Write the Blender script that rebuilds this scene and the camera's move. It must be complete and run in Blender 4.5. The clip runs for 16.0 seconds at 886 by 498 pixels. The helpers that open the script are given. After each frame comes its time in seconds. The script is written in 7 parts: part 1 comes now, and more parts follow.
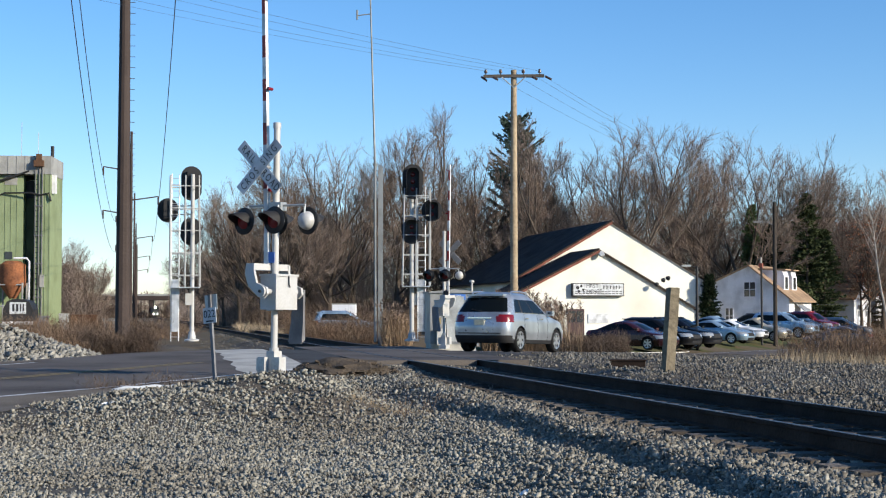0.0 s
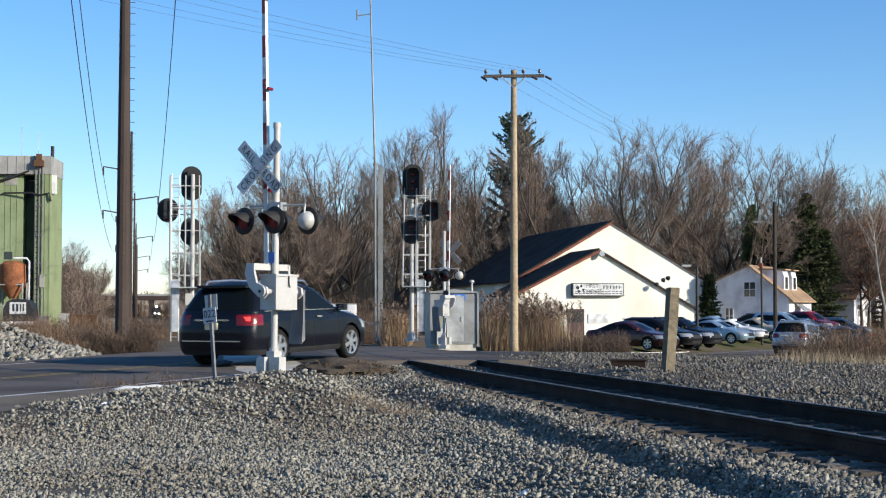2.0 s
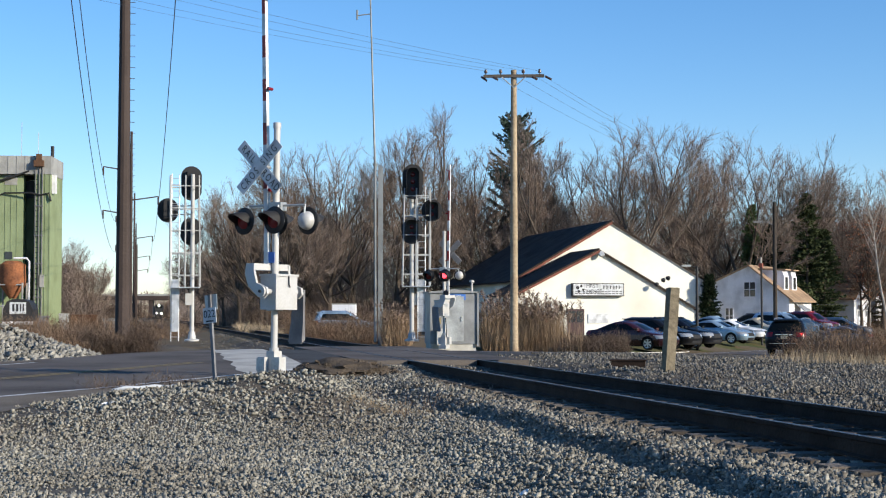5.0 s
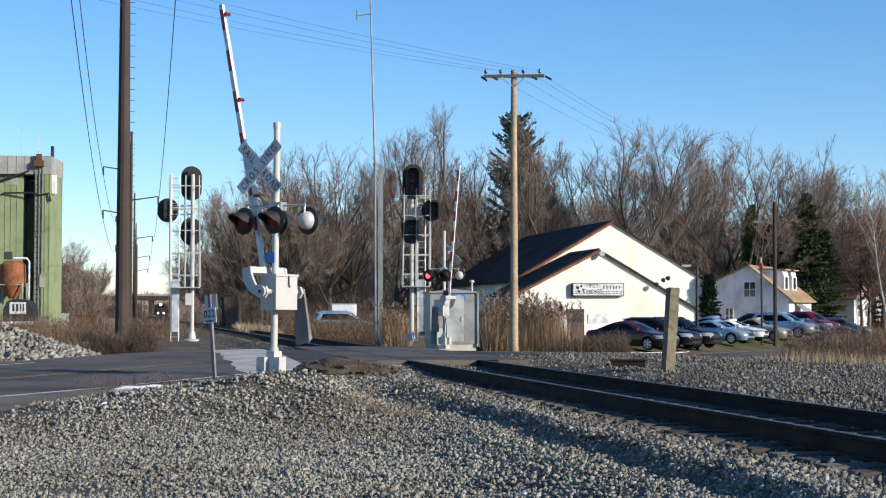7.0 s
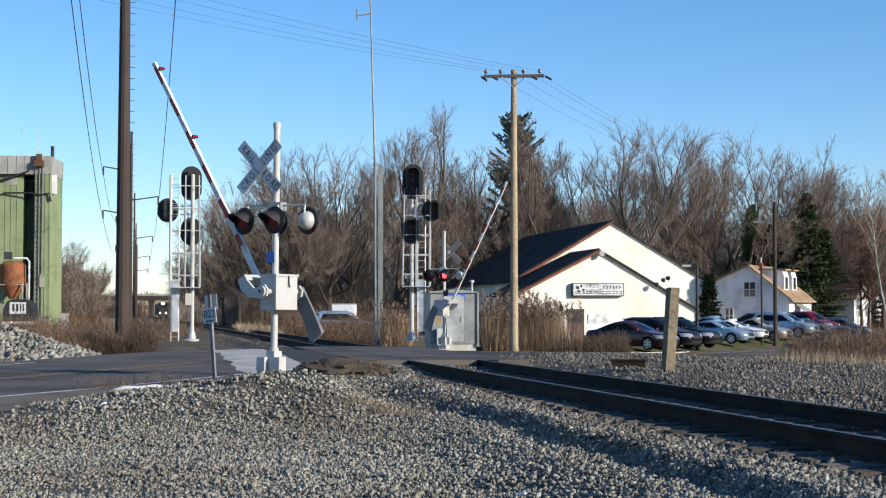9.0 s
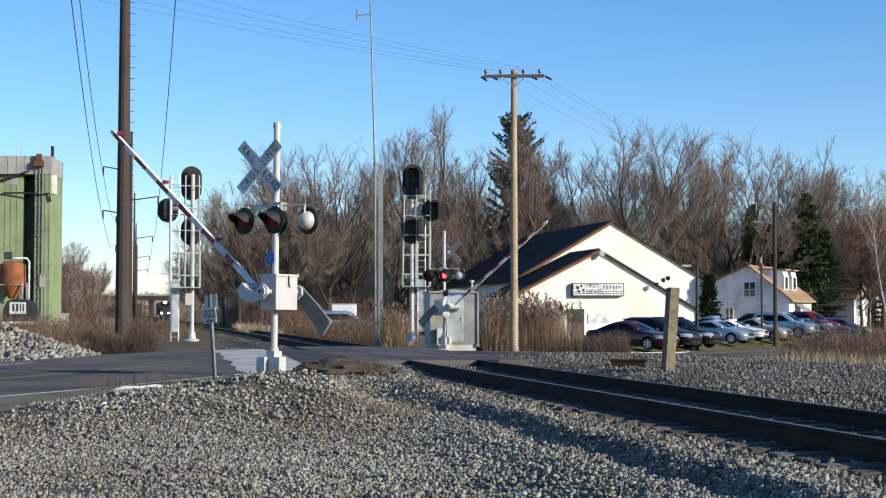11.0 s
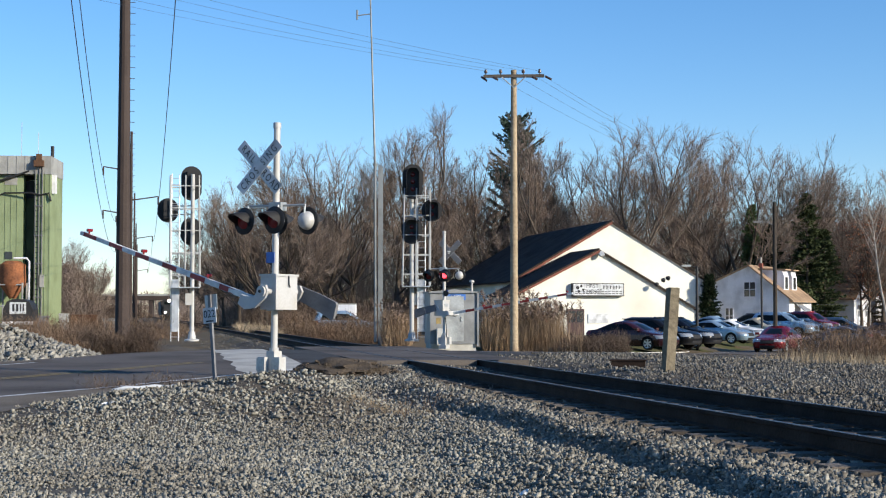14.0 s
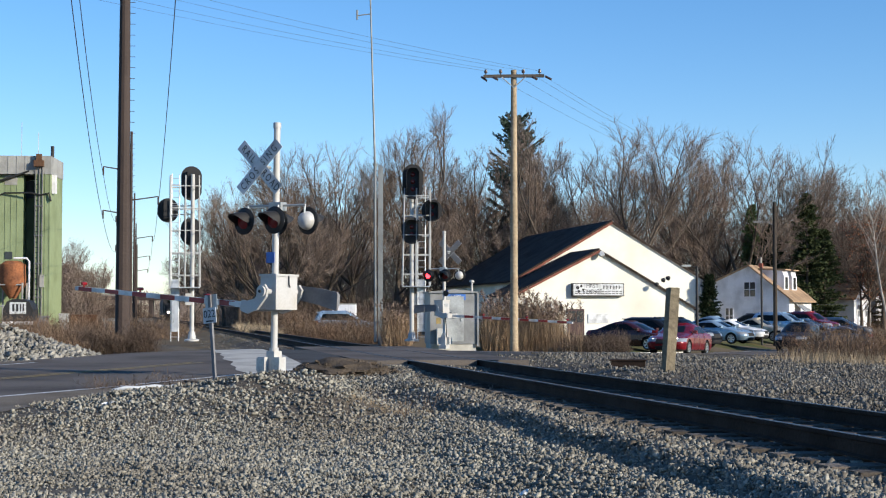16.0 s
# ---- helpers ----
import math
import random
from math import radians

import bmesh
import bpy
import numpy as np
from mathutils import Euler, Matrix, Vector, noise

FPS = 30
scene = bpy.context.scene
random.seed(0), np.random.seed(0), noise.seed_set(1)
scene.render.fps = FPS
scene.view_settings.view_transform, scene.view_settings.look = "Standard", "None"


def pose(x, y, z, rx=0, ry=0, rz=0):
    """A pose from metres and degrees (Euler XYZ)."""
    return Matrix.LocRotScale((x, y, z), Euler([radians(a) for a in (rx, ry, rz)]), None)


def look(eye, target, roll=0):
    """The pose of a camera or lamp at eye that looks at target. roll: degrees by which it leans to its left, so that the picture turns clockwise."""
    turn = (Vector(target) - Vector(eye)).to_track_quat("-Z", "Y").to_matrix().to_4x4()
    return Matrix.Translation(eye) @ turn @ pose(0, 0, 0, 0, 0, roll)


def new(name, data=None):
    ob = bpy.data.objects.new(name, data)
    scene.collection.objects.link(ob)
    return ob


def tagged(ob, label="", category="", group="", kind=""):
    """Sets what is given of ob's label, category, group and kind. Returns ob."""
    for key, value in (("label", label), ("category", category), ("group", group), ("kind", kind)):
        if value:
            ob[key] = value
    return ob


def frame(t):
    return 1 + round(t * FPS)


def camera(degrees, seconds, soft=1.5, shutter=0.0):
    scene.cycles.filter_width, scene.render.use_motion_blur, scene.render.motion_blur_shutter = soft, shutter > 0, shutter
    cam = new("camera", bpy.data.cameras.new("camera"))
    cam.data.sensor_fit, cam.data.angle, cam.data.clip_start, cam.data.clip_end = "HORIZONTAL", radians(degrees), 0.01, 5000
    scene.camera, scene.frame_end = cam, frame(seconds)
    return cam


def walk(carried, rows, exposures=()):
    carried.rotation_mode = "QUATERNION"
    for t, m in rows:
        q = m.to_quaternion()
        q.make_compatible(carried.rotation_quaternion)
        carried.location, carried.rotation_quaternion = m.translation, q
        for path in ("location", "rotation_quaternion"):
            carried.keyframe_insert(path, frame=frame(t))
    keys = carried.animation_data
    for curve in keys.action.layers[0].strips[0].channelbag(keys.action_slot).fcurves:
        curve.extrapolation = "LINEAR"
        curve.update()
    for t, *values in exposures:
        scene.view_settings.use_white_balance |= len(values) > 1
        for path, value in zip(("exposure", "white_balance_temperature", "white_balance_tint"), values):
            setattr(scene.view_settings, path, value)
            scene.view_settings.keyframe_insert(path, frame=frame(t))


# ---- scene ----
# Track frame: d metres to the right of the eye, u metres along the line.
TRACK_TURN = radians(11.1)
NX, NY = math.cos(TRACK_TURN), math.sin(TRACK_TURN)
TRACK_D = 6.36
# Road frame: k metres along the lane that leads away, r metres to its right.
ROAD_TURN = radians(26.5)
RX, RY = math.sin(ROAD_TURN), math.cos(ROAD_TURN)
ROAD_X, ROAD_Y = -1.15, 38.7
EYE = 0.95


def on_track(d, u, z=0.0):
    return Vector((d * NX - u * NY, d * NY + u * NX, z))


def track_of(x, y):
    return x * NX + y * NY, -x * NY + y * NX


def on_road(k, r, z=0.0):
    return Vector((ROAD_X + k * RX + r * RY, ROAD_Y + k * RY - r * RX, z))


def road_of(x, y):
    x, y = x - ROAD_X, y - ROAD_Y
    return x * RX + y * RY, x * RY - y * RX


# ---- camera: on a tripod ----
cam = camera(32.0, 16.0, soft=1.15, shutter=0.12)
walk(cam, [(0, pose(0, 0, EYE, 92.45, 0, 0)), (16, pose(0, 0, EYE, 92.45, 0, 0))], exposures=[(0, 0.42), (16, 0.42)])

# ---- daylight: low winter sun ----
SUN_EL, SUN_AZ = radians(19), radians(121)  # azimuth clockwise from +y
world = bpy.data.worlds.new("sky")
scene.world = world
world.use_nodes = True
sky = world.node_tree.nodes.new("ShaderNodeTexSky")
sky.sky_type, sky.sun_disc = "NISHITA", False
sky.sun_elevation, sky.sun_rotation = SUN_EL, SUN_AZ
sky.altitude = 300
sky.air_density, sky.dust_density, sky.ozone_density = 1.0, 0.0, 4.4
back = world.node_tree.nodes["Background"]
rich = world.node_tree.nodes.new("ShaderNodeHueSaturation")
rich.inputs["Saturation"].default_value = 1.16
world.node_tree.links.new(sky.outputs[0], rich.inputs["Color"])
tone = world.node_tree.nodes.new("ShaderNodeMix")
tone.data_type, tone.blend_type = "RGBA", "MULTIPLY"
tone.inputs[0].default_value, tone.inputs[7].default_value = 1.0, (1.06, 1.0, 1.05, 1)
world.node_tree.links.new(rich.outputs[0], tone.inputs[6])
world.node_tree.links.new(tone.outputs[2], back.inputs[0])
back.inputs[1].default_value = 0.128
sun = new("sun", bpy.data.lights.new("sun", "SUN"))
sun.data.energy, sun.data.angle, sun.data.color = 5.0, radians(0.5), (1.0, 0.90, 0.75)
sun_way = Vector((math.sin(SUN_AZ) * math.cos(SUN_EL), math.cos(SUN_AZ) * math.cos(SUN_EL), math.sin(SUN_EL)))
sun.matrix_world = look(sun_way * 60, (0, 0, 0))

# ---- materials ----
def mat(name, base, rough=0.6, metal=0.0, vary=0.25, grain=30.0, stain=1.2, bump=0.2, tint=None, per_piece=0.0, island=False, coat=0.0, glow=None, power=0.0):
    """Base colour broken up by fine grain and broad stains, with relief. tint: the colour that stains lean to."""
    m = bpy.data.materials.new(name)
    m.use_nodes = True
    n, l = m.node_tree.nodes, m.node_tree.links
    b = n["Principled BSDF"]
    b.inputs["Roughness"].default_value, b.inputs["Metallic"].default_value = rough, metal
    b.inputs["Coat Weight"].default_value = coat
    if rough >= 0.85:
        b.inputs["Specular IOR Level"].default_value = 0.15
    b.inputs["Base Color"].default_value = (*base, 1)
    if glow:
        b.inputs["Emission Color"].default_value, b.inputs["Emission Strength"].default_value = (*glow, 1), power
    if vary <= 0:
        return m
    co = n.new("ShaderNodeTexCoord")
    fine, broad = n.new("ShaderNodeTexNoise"), n.new("ShaderNodeTexNoise")
    for t, sc, de in ((fine, grain, 6), (broad, stain, 4)):
        t.inputs["Scale"].default_value, t.inputs["Detail"].default_value = sc, de
        l.new(co.outputs["Object"], t.inputs["Vector"])
    dark = n.new("ShaderNodeMix")
    dark.data_type = "RGBA"
    tint = tint or tuple(c * 0.55 for c in base)
    dark.inputs[6].default_value, dark.inputs[7].default_value = (*base, 1), (*tint, 1)
    ramp = n.new("ShaderNodeMapRange")
    ramp.inputs["From Min"].default_value, ramp.inputs["From Max"].default_value = 0.42, 0.72
    l.new(broad.outputs["Fac"], ramp.inputs["Value"])
    l.new(ramp.outputs[0], dark.inputs[0])
    hsv = n.new("ShaderNodeHueSaturation")
    val = n.new("ShaderNodeMapRange")
    val.inputs["From Min"].default_value, val.inputs["From Max"].default_value = 0.25, 0.75
    val.inputs["To Min"].default_value, val.inputs["To Max"].default_value = 1 - vary, 1 + vary
    l.new(fine.outputs["Fac"], val.inputs["Value"])
    out = val.outputs[0]
    if per_piece:
        if island:
            rnd = n.new("ShaderNodeNewGeometry").outputs["Random Per Island"]
        else:
            rnd = n.new("ShaderNodeObjectInfo").outputs["Random"]
        r = n.new("ShaderNodeMapRange")
        r.inputs["To Min"].default_value, r.inputs["To Max"].default_value = 1 - per_piece, 1 + per_piece
        l.new(rnd, r.inputs["Value"])
        mul = n.new("ShaderNodeMath")
        mul.operation = "MULTIPLY"
        l.new(out, mul.inputs[0]), l.new(r.outputs[0], mul.inputs[1])
        out = mul.outputs[0]
    l.new(out, hsv.inputs["Value"])
    l.new(dark.outputs[2], hsv.inputs["Color"])
    l.new(hsv.outputs[0], b.inputs["Base Color"])
    rr = n.new("ShaderNodeMapRange")
    rr.inputs["To Min"].default_value, rr.inputs["To Max"].default_value = max(0.02, rough - 0.12), min(1, rough + 0.12)
    l.new(broad.outputs["Fac"], rr.inputs["Value"])
    l.new(rr.outputs[0], b.inputs["Roughness"])
    if bump:
        bp = n.new("ShaderNodeBump")
        bp.inputs["Strength"].default_value, bp.inputs["Distance"].default_value = bump, 0.6 / grain
        l.new(fine.outputs["Fac"], bp.inputs["Height"])
        l.new(bp.outputs[0], b.inputs["Normal"])
    return m


GRAVEL = mat("gravel", (0.20, 0.20, 0.19), 0.95, vary=0.35, grain=25, stain=0.5, bump=0.8, tint=(0.13, 0.115, 0.095))
STONE = mat("crushed_stone", (0.256, 0.246, 0.209), 0.95, vary=0.12, grain=60, stain=0.35, bump=0, tint=(0.185, 0.168, 0.138), per_piece=0.42, island=True)
DUST_STONE = mat("dusty_stone", (0.165, 0.158, 0.14), 0.9, vary=0.25, grain=40, stain=0.5, bump=0.3, tint=(0.105, 0.092, 0.075), per_piece=0.4, island=True)
# dirty ballast by the rails; shade there is put into the colour too
STAINED_SHADED = mat("stained_shaded_ballast", (0.18, 0.168, 0.142), 0.9, vary=0.3, grain=40, stain=0.6, bump=0.3, tint=(0.11, 0.09, 0.07), per_piece=0.4, island=True)
RIPRAP = mat("pale_rubble", (0.26, 0.25, 0.22), 0.9, vary=0.25, grain=20, stain=1.5, bump=0.4, per_piece=0.4, island=True)
ASPHALT = mat("asphalt", (0.125, 0.109, 0.096), 0.85, vary=0.3, grain=60, stain=0.45, bump=0.35, tint=(0.06, 0.052, 0.047))
ASPHALT_NEW = mat("new_asphalt", (0.066, 0.065, 0.064), 0.85, vary=0.3, grain=60, stain=0.45, bump=0.35)
OLD_ASPHALT = mat("brown_asphalt_mound", (0.095, 0.076, 0.058), 0.95, vary=0.4, grain=25, stain=2, bump=0.8)
SHOULDER = mat("shoulder_dirt", (0.17, 0.145, 0.115), 0.95, vary=0.3, grain=40, stain=0.8, bump=0.6, tint=(0.10, 0.08, 0.06))
CONCRETE = mat("concrete", (0.48, 0.465, 0.42), 0.85, vary=0.18, grain=40, stain=1.2, bump=0.3, tint=(0.30, 0.29, 0.26))
LINE_PAINT = mat("white_line_paint", (0.72, 0.72, 0.70), 0.7, vary=0.3, grain=14, stain=2.5, bump=0.1, tint=(0.33, 0.32, 0.3))
YELLOW_PAINT = mat("yellow_line_paint", (0.30, 0.22, 0.08), 0.7, vary=0.3, grain=14, stain=2.5, bump=0.1, tint=(0.2, 0.16, 0.08))
RAIL_SIDE = mat("rail_rust", (0.034, 0.023, 0.018), 0.9, 0.0, vary=0.35, grain=30, stain=2, bump=0.3)
RAIL_TOP = mat("rail_polished", (0.20, 0.18, 0.165), 0.45, 1.0, vary=0.15, grain=20, stain=3, bump=0.02)
# weathered stains, made paler to suggest the sunlit sleeper ends
TIE_WOOD = mat("creosoted_wood", (0.06, 0.05, 0.041), 0.95, vary=0.4, grain=18, stain=2, bump=0.6, per_piece=0.5, tint=(0.15, 0.13, 0.11))
WHITE_METAL = mat("white_painted_steel", (0.45, 0.45, 0.44), 0.45, 0.0, vary=0.07, grain=25, stain=2.5, bump=0.05, tint=(0.40, 0.385, 0.35))
ALUMINIUM = mat("aluminium", (0.62, 0.63, 0.64), 0.4, 0.6, vary=0.12, grain=22, stain=1.8, bump=0.06)
CABIN_GREY = mat("grey_cabin_paint", (0.26, 0.268, 0.272), 0.5, 0.15, vary=0.08, grain=14, stain=1.1, bump=0.05)
MAST_GREY = mat("dull_mast_steel", (0.27, 0.285, 0.28), 0.55, 0.3, vary=0.12, grain=14, stain=0.9, bump=0.05)
GALVANISED = mat("galvanised_steel", (0.45, 0.47, 0.47), 0.5, 0.5, vary=0.15, grain=20, stain=1.4, bump=0.08)
BLACK = mat("black_paint", (0.015, 0.015, 0.016), 0.65, vary=0.2, grain=25, stain=2, bump=0.08)
DARK_LENS = mat("dark_red_lens", (0.10, 0.008, 0.008), 0.15, vary=0)
GATE_LENS = mat("red_lens", (0.2, 0.01, 0.013), 0.2, vary=0)
RED_GLOW = mat("lit_red_lens", (0.5, 0.02, 0.03), 0.3, vary=0, glow=(1.0, 0.05, 0.07), power=3.5)
RED_FAINT = mat("dim_red_lens", (0.085, 0.006, 0.009), 0.3, vary=0, glow=(1.0, 0.04, 0.06), power=0.008)
WHITE_GLOW = mat("headlight_glow", (1, 1, 1), 0.3, vary=0, glow=(1.0, 0.93, 0.8), power=30)
STRIPE_RED = mat("red_reflective", (0.33, 0.035, 0.03), 0.5, vary=0.12, grain=20, stain=3, bump=0.03)
STRIPE_WHITE = mat("white_reflective", (0.70, 0.70, 0.68), 0.5, vary=0.08, grain=20, stain=3, bump=0.03)
SIGN_WHITE = mat("sign_white", (0.62, 0.64, 0.65), 0.5, vary=0.06, grain=15, stain=3, bump=0.02)
SIGN_BLACK = mat("sign_black", (0.02, 0.02, 0.022), 0.6, vary=0)
BLUE = mat("blue_sign", (0.05, 0.16, 0.50), 0.5, vary=0.08, grain=15, stain=4, bump=0.02)
POLE_STEEL = mat("weathering_steel", (0.05, 0.034, 0.028), 0.8, 0.1, vary=0.2, grain=12, stain=0.7, bump=0.15, tint=(0.04, 0.028, 0.023))
POLE_WOOD = mat("weathered_pole_wood", (0.38, 0.30, 0.20), 0.85, vary=0.25, grain=9, stain=0.9, bump=0.4, tint=(0.24, 0.18, 0.12))
POST_WOOD = mat("weathered_post_wood", (0.19, 0.16, 0.11), 0.9, vary=0.3, grain=14, stain=2, bump=0.5, tint=(0.13, 0.11, 0.08))
DARK_WOOD = mat("dark_pole_wood", (0.06, 0.05, 0.042), 0.9, vary=0.3, grain=9, stain=1, bump=0.3)
GREY_WOOD = mat("grey_arm_wood", (0.12, 0.105, 0.09), 0.85, vary=0.25, grain=12, stain=2, bump=0.3)
WIRE = mat("wire", (0.06, 0.06, 0.065), 0.6, vary=0)
INSULATOR = mat("brown_porcelain", (0.07, 0.05, 0.045), 0.25, vary=0)
GREEN_CLAD = mat("green_cladding", (0.235, 0.29, 0.155), 0.7, vary=0.15, grain=8, stain=0.5, bump=0.1, tint=(0.165, 0.205, 0.10))
GREY_CLAD = mat("grey_cladding", (0.33, 0.33, 0.31), 0.7, vary=0.15, grain=8, stain=0.5, bump=0.1)
CAST_GREY = mat("grey_cast_iron", (0.17, 0.17, 0.175), 0.7, vary=0.15, grain=20, stain=1.5, bump=0.1)
DARK_RUST = mat("dark_rusted_steel", (0.11, 0.06, 0.035), 0.85, vary=0.35, grain=8, stain=1.5, bump=0.3, tint=(0.06, 0.035, 0.025))
RUST = mat("rusted_tank", (0.28, 0.11, 0.05), 0.85, vary=0.35, grain=6, stain=1.2, bump=0.3, tint=(0.16, 0.07, 0.04))
WHITE_WALL = mat("cream_stucco", (0.78, 0.765, 0.68), 0.85, vary=0.05, grain=14, stain=0.35, bump=0.15, tint=(0.66, 0.63, 0.53))
ROOF_DARK = mat("dark_shingle", (0.042, 0.031, 0.025), 0.9, vary=0.3, grain=10, stain=0.6, bump=0.4)
TRIM_RED = mat("red_brown_trim", (0.20, 0.06, 0.035), 0.7, vary=0.15, grain=12, stain=1.5, bump=0.1)
ROOF_TAN = mat("tan_shingle", (0.34, 0.235, 0.15), 0.9, vary=0.25, grain=8, stain=0.8, bump=0.3)
SIDING = mat("white_siding", (0.74, 0.74, 0.76), 0.7, vary=0.06, grain=10, stain=0.6, bump=0.06)
BRICK_RED = mat("red_brick", (0.24, 0.085, 0.06), 0.85, vary=0.25, grain=15, stain=1.5, bump=0.3)
DOOR_DARK = mat("dark_maroon_door", (0.055, 0.02, 0.02), 0.5, vary=0.15, grain=12, stain=2, bump=0.1)
WINDOW = mat("window_glass", (0.03, 0.035, 0.04), 0.08, vary=0)
RED_CLOTH = mat("red_vinyl", (0.5, 0.05, 0.04), 0.6, vary=0.15, grain=12, stain=2, bump=0.1)
BARK = mat("bark", (0.075, 0.061, 0.05), 0.95, vary=0.3, grain=9, stain=0.5, bump=0.5, tint=(0.115, 0.095, 0.075), per_piece=0.25)
TWIG = mat("twigs", (0.215, 0.172, 0.142), 0.95, vary=0.2, grain=3, stain=0.25, bump=0, tint=(0.19, 0.132, 0.102), per_piece=0.25)
BIRCH = mat("pale_bark", (0.38, 0.35, 0.31), 0.9, vary=0.3, grain=6, stain=1, bump=0.3)
NEEDLES = mat("conifer_needles", (0.06, 0.075, 0.032), 0.95, vary=0.2, grain=4, stain=0.6, bump=0, tint=(0.035, 0.05, 0.022), per_piece=0.2, island=True)
NEEDLES_DARK = mat("dense_dark_needles", (0.022, 0.036, 0.016), 0.9, vary=0.3, grain=4, stain=0.6, bump=0, per_piece=0.3, island=True)
NEEDLES_BLUE = mat("blue_green_needles", (0.05, 0.078, 0.058), 0.9, vary=0.35, grain=4, stain=0.6, bump=0, per_piece=0.3, island=True)
IVY = mat("ivy_leaves", (0.075, 0.12, 0.035), 0.7, vary=0.3, grain=4, stain=1, bump=0, per_piece=0.35, island=True)
REED = mat("dry_reeds", (0.25, 0.185, 0.125), 0.9, vary=0.2, grain=4, stain=0.8, bump=0, tint=(0.19, 0.12, 0.068), per_piece=0.3, island=True)
PLUME = mat("reed_plumes", (0.25, 0.185, 0.145), 0.95, vary=0.2, grain=8, stain=1, bump=0, per_piece=0.25, island=True)
WEED = mat("brown_weeds", (0.155, 0.11, 0.075), 0.95, vary=0.25, grain=4, stain=0.7, bump=0, tint=(0.14, 0.085, 0.055), per_piece=0.35, island=True)
BRUSH = mat("dark_brush", (0.12, 0.088, 0.066), 0.95, vary=0.25, grain=3, stain=0.4, bump=0, tint=(0.085, 0.06, 0.045), per_piece=0.35, island=True)
STRAW = mat("dry_grass", (0.31, 0.245, 0.165), 0.95, vary=0.2, grain=4, stain=0.8, bump=0, per_piece=0.3, island=True)
RUSSET = mat("russet_leaves", (0.22, 0.09, 0.045), 0.9, vary=0.25, grain=4, stain=1, bump=0, per_piece=0.35, island=True)
LAWN = mat("winter_lawn", (0.075, 0.085, 0.03), 0.95, vary=0.3, grain=12, stain=0.5, bump=0.5, tint=(0.13, 0.11, 0.05))
FIELD = mat("winter_field", (0.17, 0.145, 0.095), 0.95, vary=0.3, grain=6, stain=0.08, bump=0.4, tint=(0.12, 0.105, 0.06))
TYRE = mat("tyre", (0.018, 0.018, 0.018), 0.85, vary=0.15, grain=25, stain=3, bump=0.1)
CHROME = mat("chrome", (0.75, 0.75, 0.76), 0.15, 1.0, vary=0)
ALLOY = mat("alloy_wheel", (0.62, 0.62, 0.63), 0.28, 0.85, vary=0)
CAR_GLASS = mat("car_glass", (0.006, 0.008, 0.008), 0.06, vary=0)
CAR_GLASS.node_tree.nodes["Principled BSDF"].inputs["Specular IOR Level"].default_value = 0.17
CAR_TRIM = mat("black_plastic_trim", (0.009, 0.009, 0.01), 0.8, vary=0.1, grain=30, stain=3, bump=0.05)
TAIL = mat("tail_lamp", (0.16, 0.008, 0.012), 0.2, vary=0)
TAIL_LIT = mat("lit_tail_lamp", (0.3, 0.015, 0.015), 0.2, vary=0, glow=(1, 0.06, 0.05), power=1.6)
HEAD = mat("head_lamp", (0.30, 0.32, 0.34), 0.12, 0.2, vary=0, coat=0.5)
PLATE = mat("number_plate", (0.55, 0.52, 0.38), 0.4, vary=0.1, grain=30, stain=5, bump=0)


def paint(name, base, rough=0.25, metal=0.3):
    m = mat(name, base, rough, metal, vary=0.05, grain=6, stain=1.5, bump=0, coat=0.35 if max(base) > 0.03 else 0.06)
    if max(base) <= 0.03:
        m.node_tree.nodes["Principled BSDF"].inputs["Specular IOR Level"].default_value = 0.27
    return m


PAINT_SILVER = paint("silver_car_paint", (0.42, 0.45, 0.48), 0.3, 0.6)
PAINT_NAVY = paint("blue_black_car_paint", (0.005, 0.006, 0.010), 0.3, 0.0)
PAINT_BLACK = paint("black_car_paint", (0.007, 0.007, 0.008), 0.3, 0.0)
PAINT_RED = paint("red_car_paint", (0.19, 0.007, 0.014), 0.25, 0.3)
PAINT_MAROON = paint("maroon_car_paint", (0.05, 0.011, 0.014), 0.25, 0.3)
PAINT_WHITE = paint("white_car_paint", (0.75, 0.76, 0.77), 0.3, 0.0)
PAINT_BLUE = paint("pale_blue_car_paint", (0.34, 0.47, 0.58), 0.3, 0.5)
PAINT_BEIGE = paint("beige_car_paint", (0.42, 0.38, 0.29), 0.3, 0.4)
PAINT_SLATE = paint("slate_blue_car_paint", (0.05, 0.09, 0.14), 0.3, 0.4)


# ---- mesh helpers ----
def thing(name, label, category, m=None, group="", kind=""):
    ob = new(name)
    ob.empty_display_size = 0.2
    if m is not None:
        ob.matrix_basis = m
    return tagged(ob, label, category, group, kind)


def finish(bm, name, material, bevel=0.0, smooth=False):
    if bevel:
        bmesh.ops.bevel(bm, geom=[e for e in bm.edges if e.is_manifold and e.calc_face_angle(0) > 0.5], offset=bevel, segments=2, profile=0.5, affect="EDGES", clamp_overlap=True)
    bmesh.ops.recalc_face_normals(bm, faces=bm.faces[:])
    me = bpy.data.meshes.new(name)
    bm.to_mesh(me)
    bm.free()
    for one in (material if isinstance(material, (list, tuple)) else [material]):
        me.materials.append(one)
    if smooth:
        for p in me.polygons:
            p.use_smooth = True
        me.set_sharp_from_angle(angle=radians(40))
    return me


def part(name, bm, material, parent=None, label="", m=None, bevel=0.0, smooth=False):
    """One mesh object under a thing, or under a part."""
    ob = new(name, finish(bm, name, material, bevel, smooth))
    if parent is not None:
        ob.parent = parent
    if m is not None:
        ob.matrix_basis = m
    return tagged(ob, label)


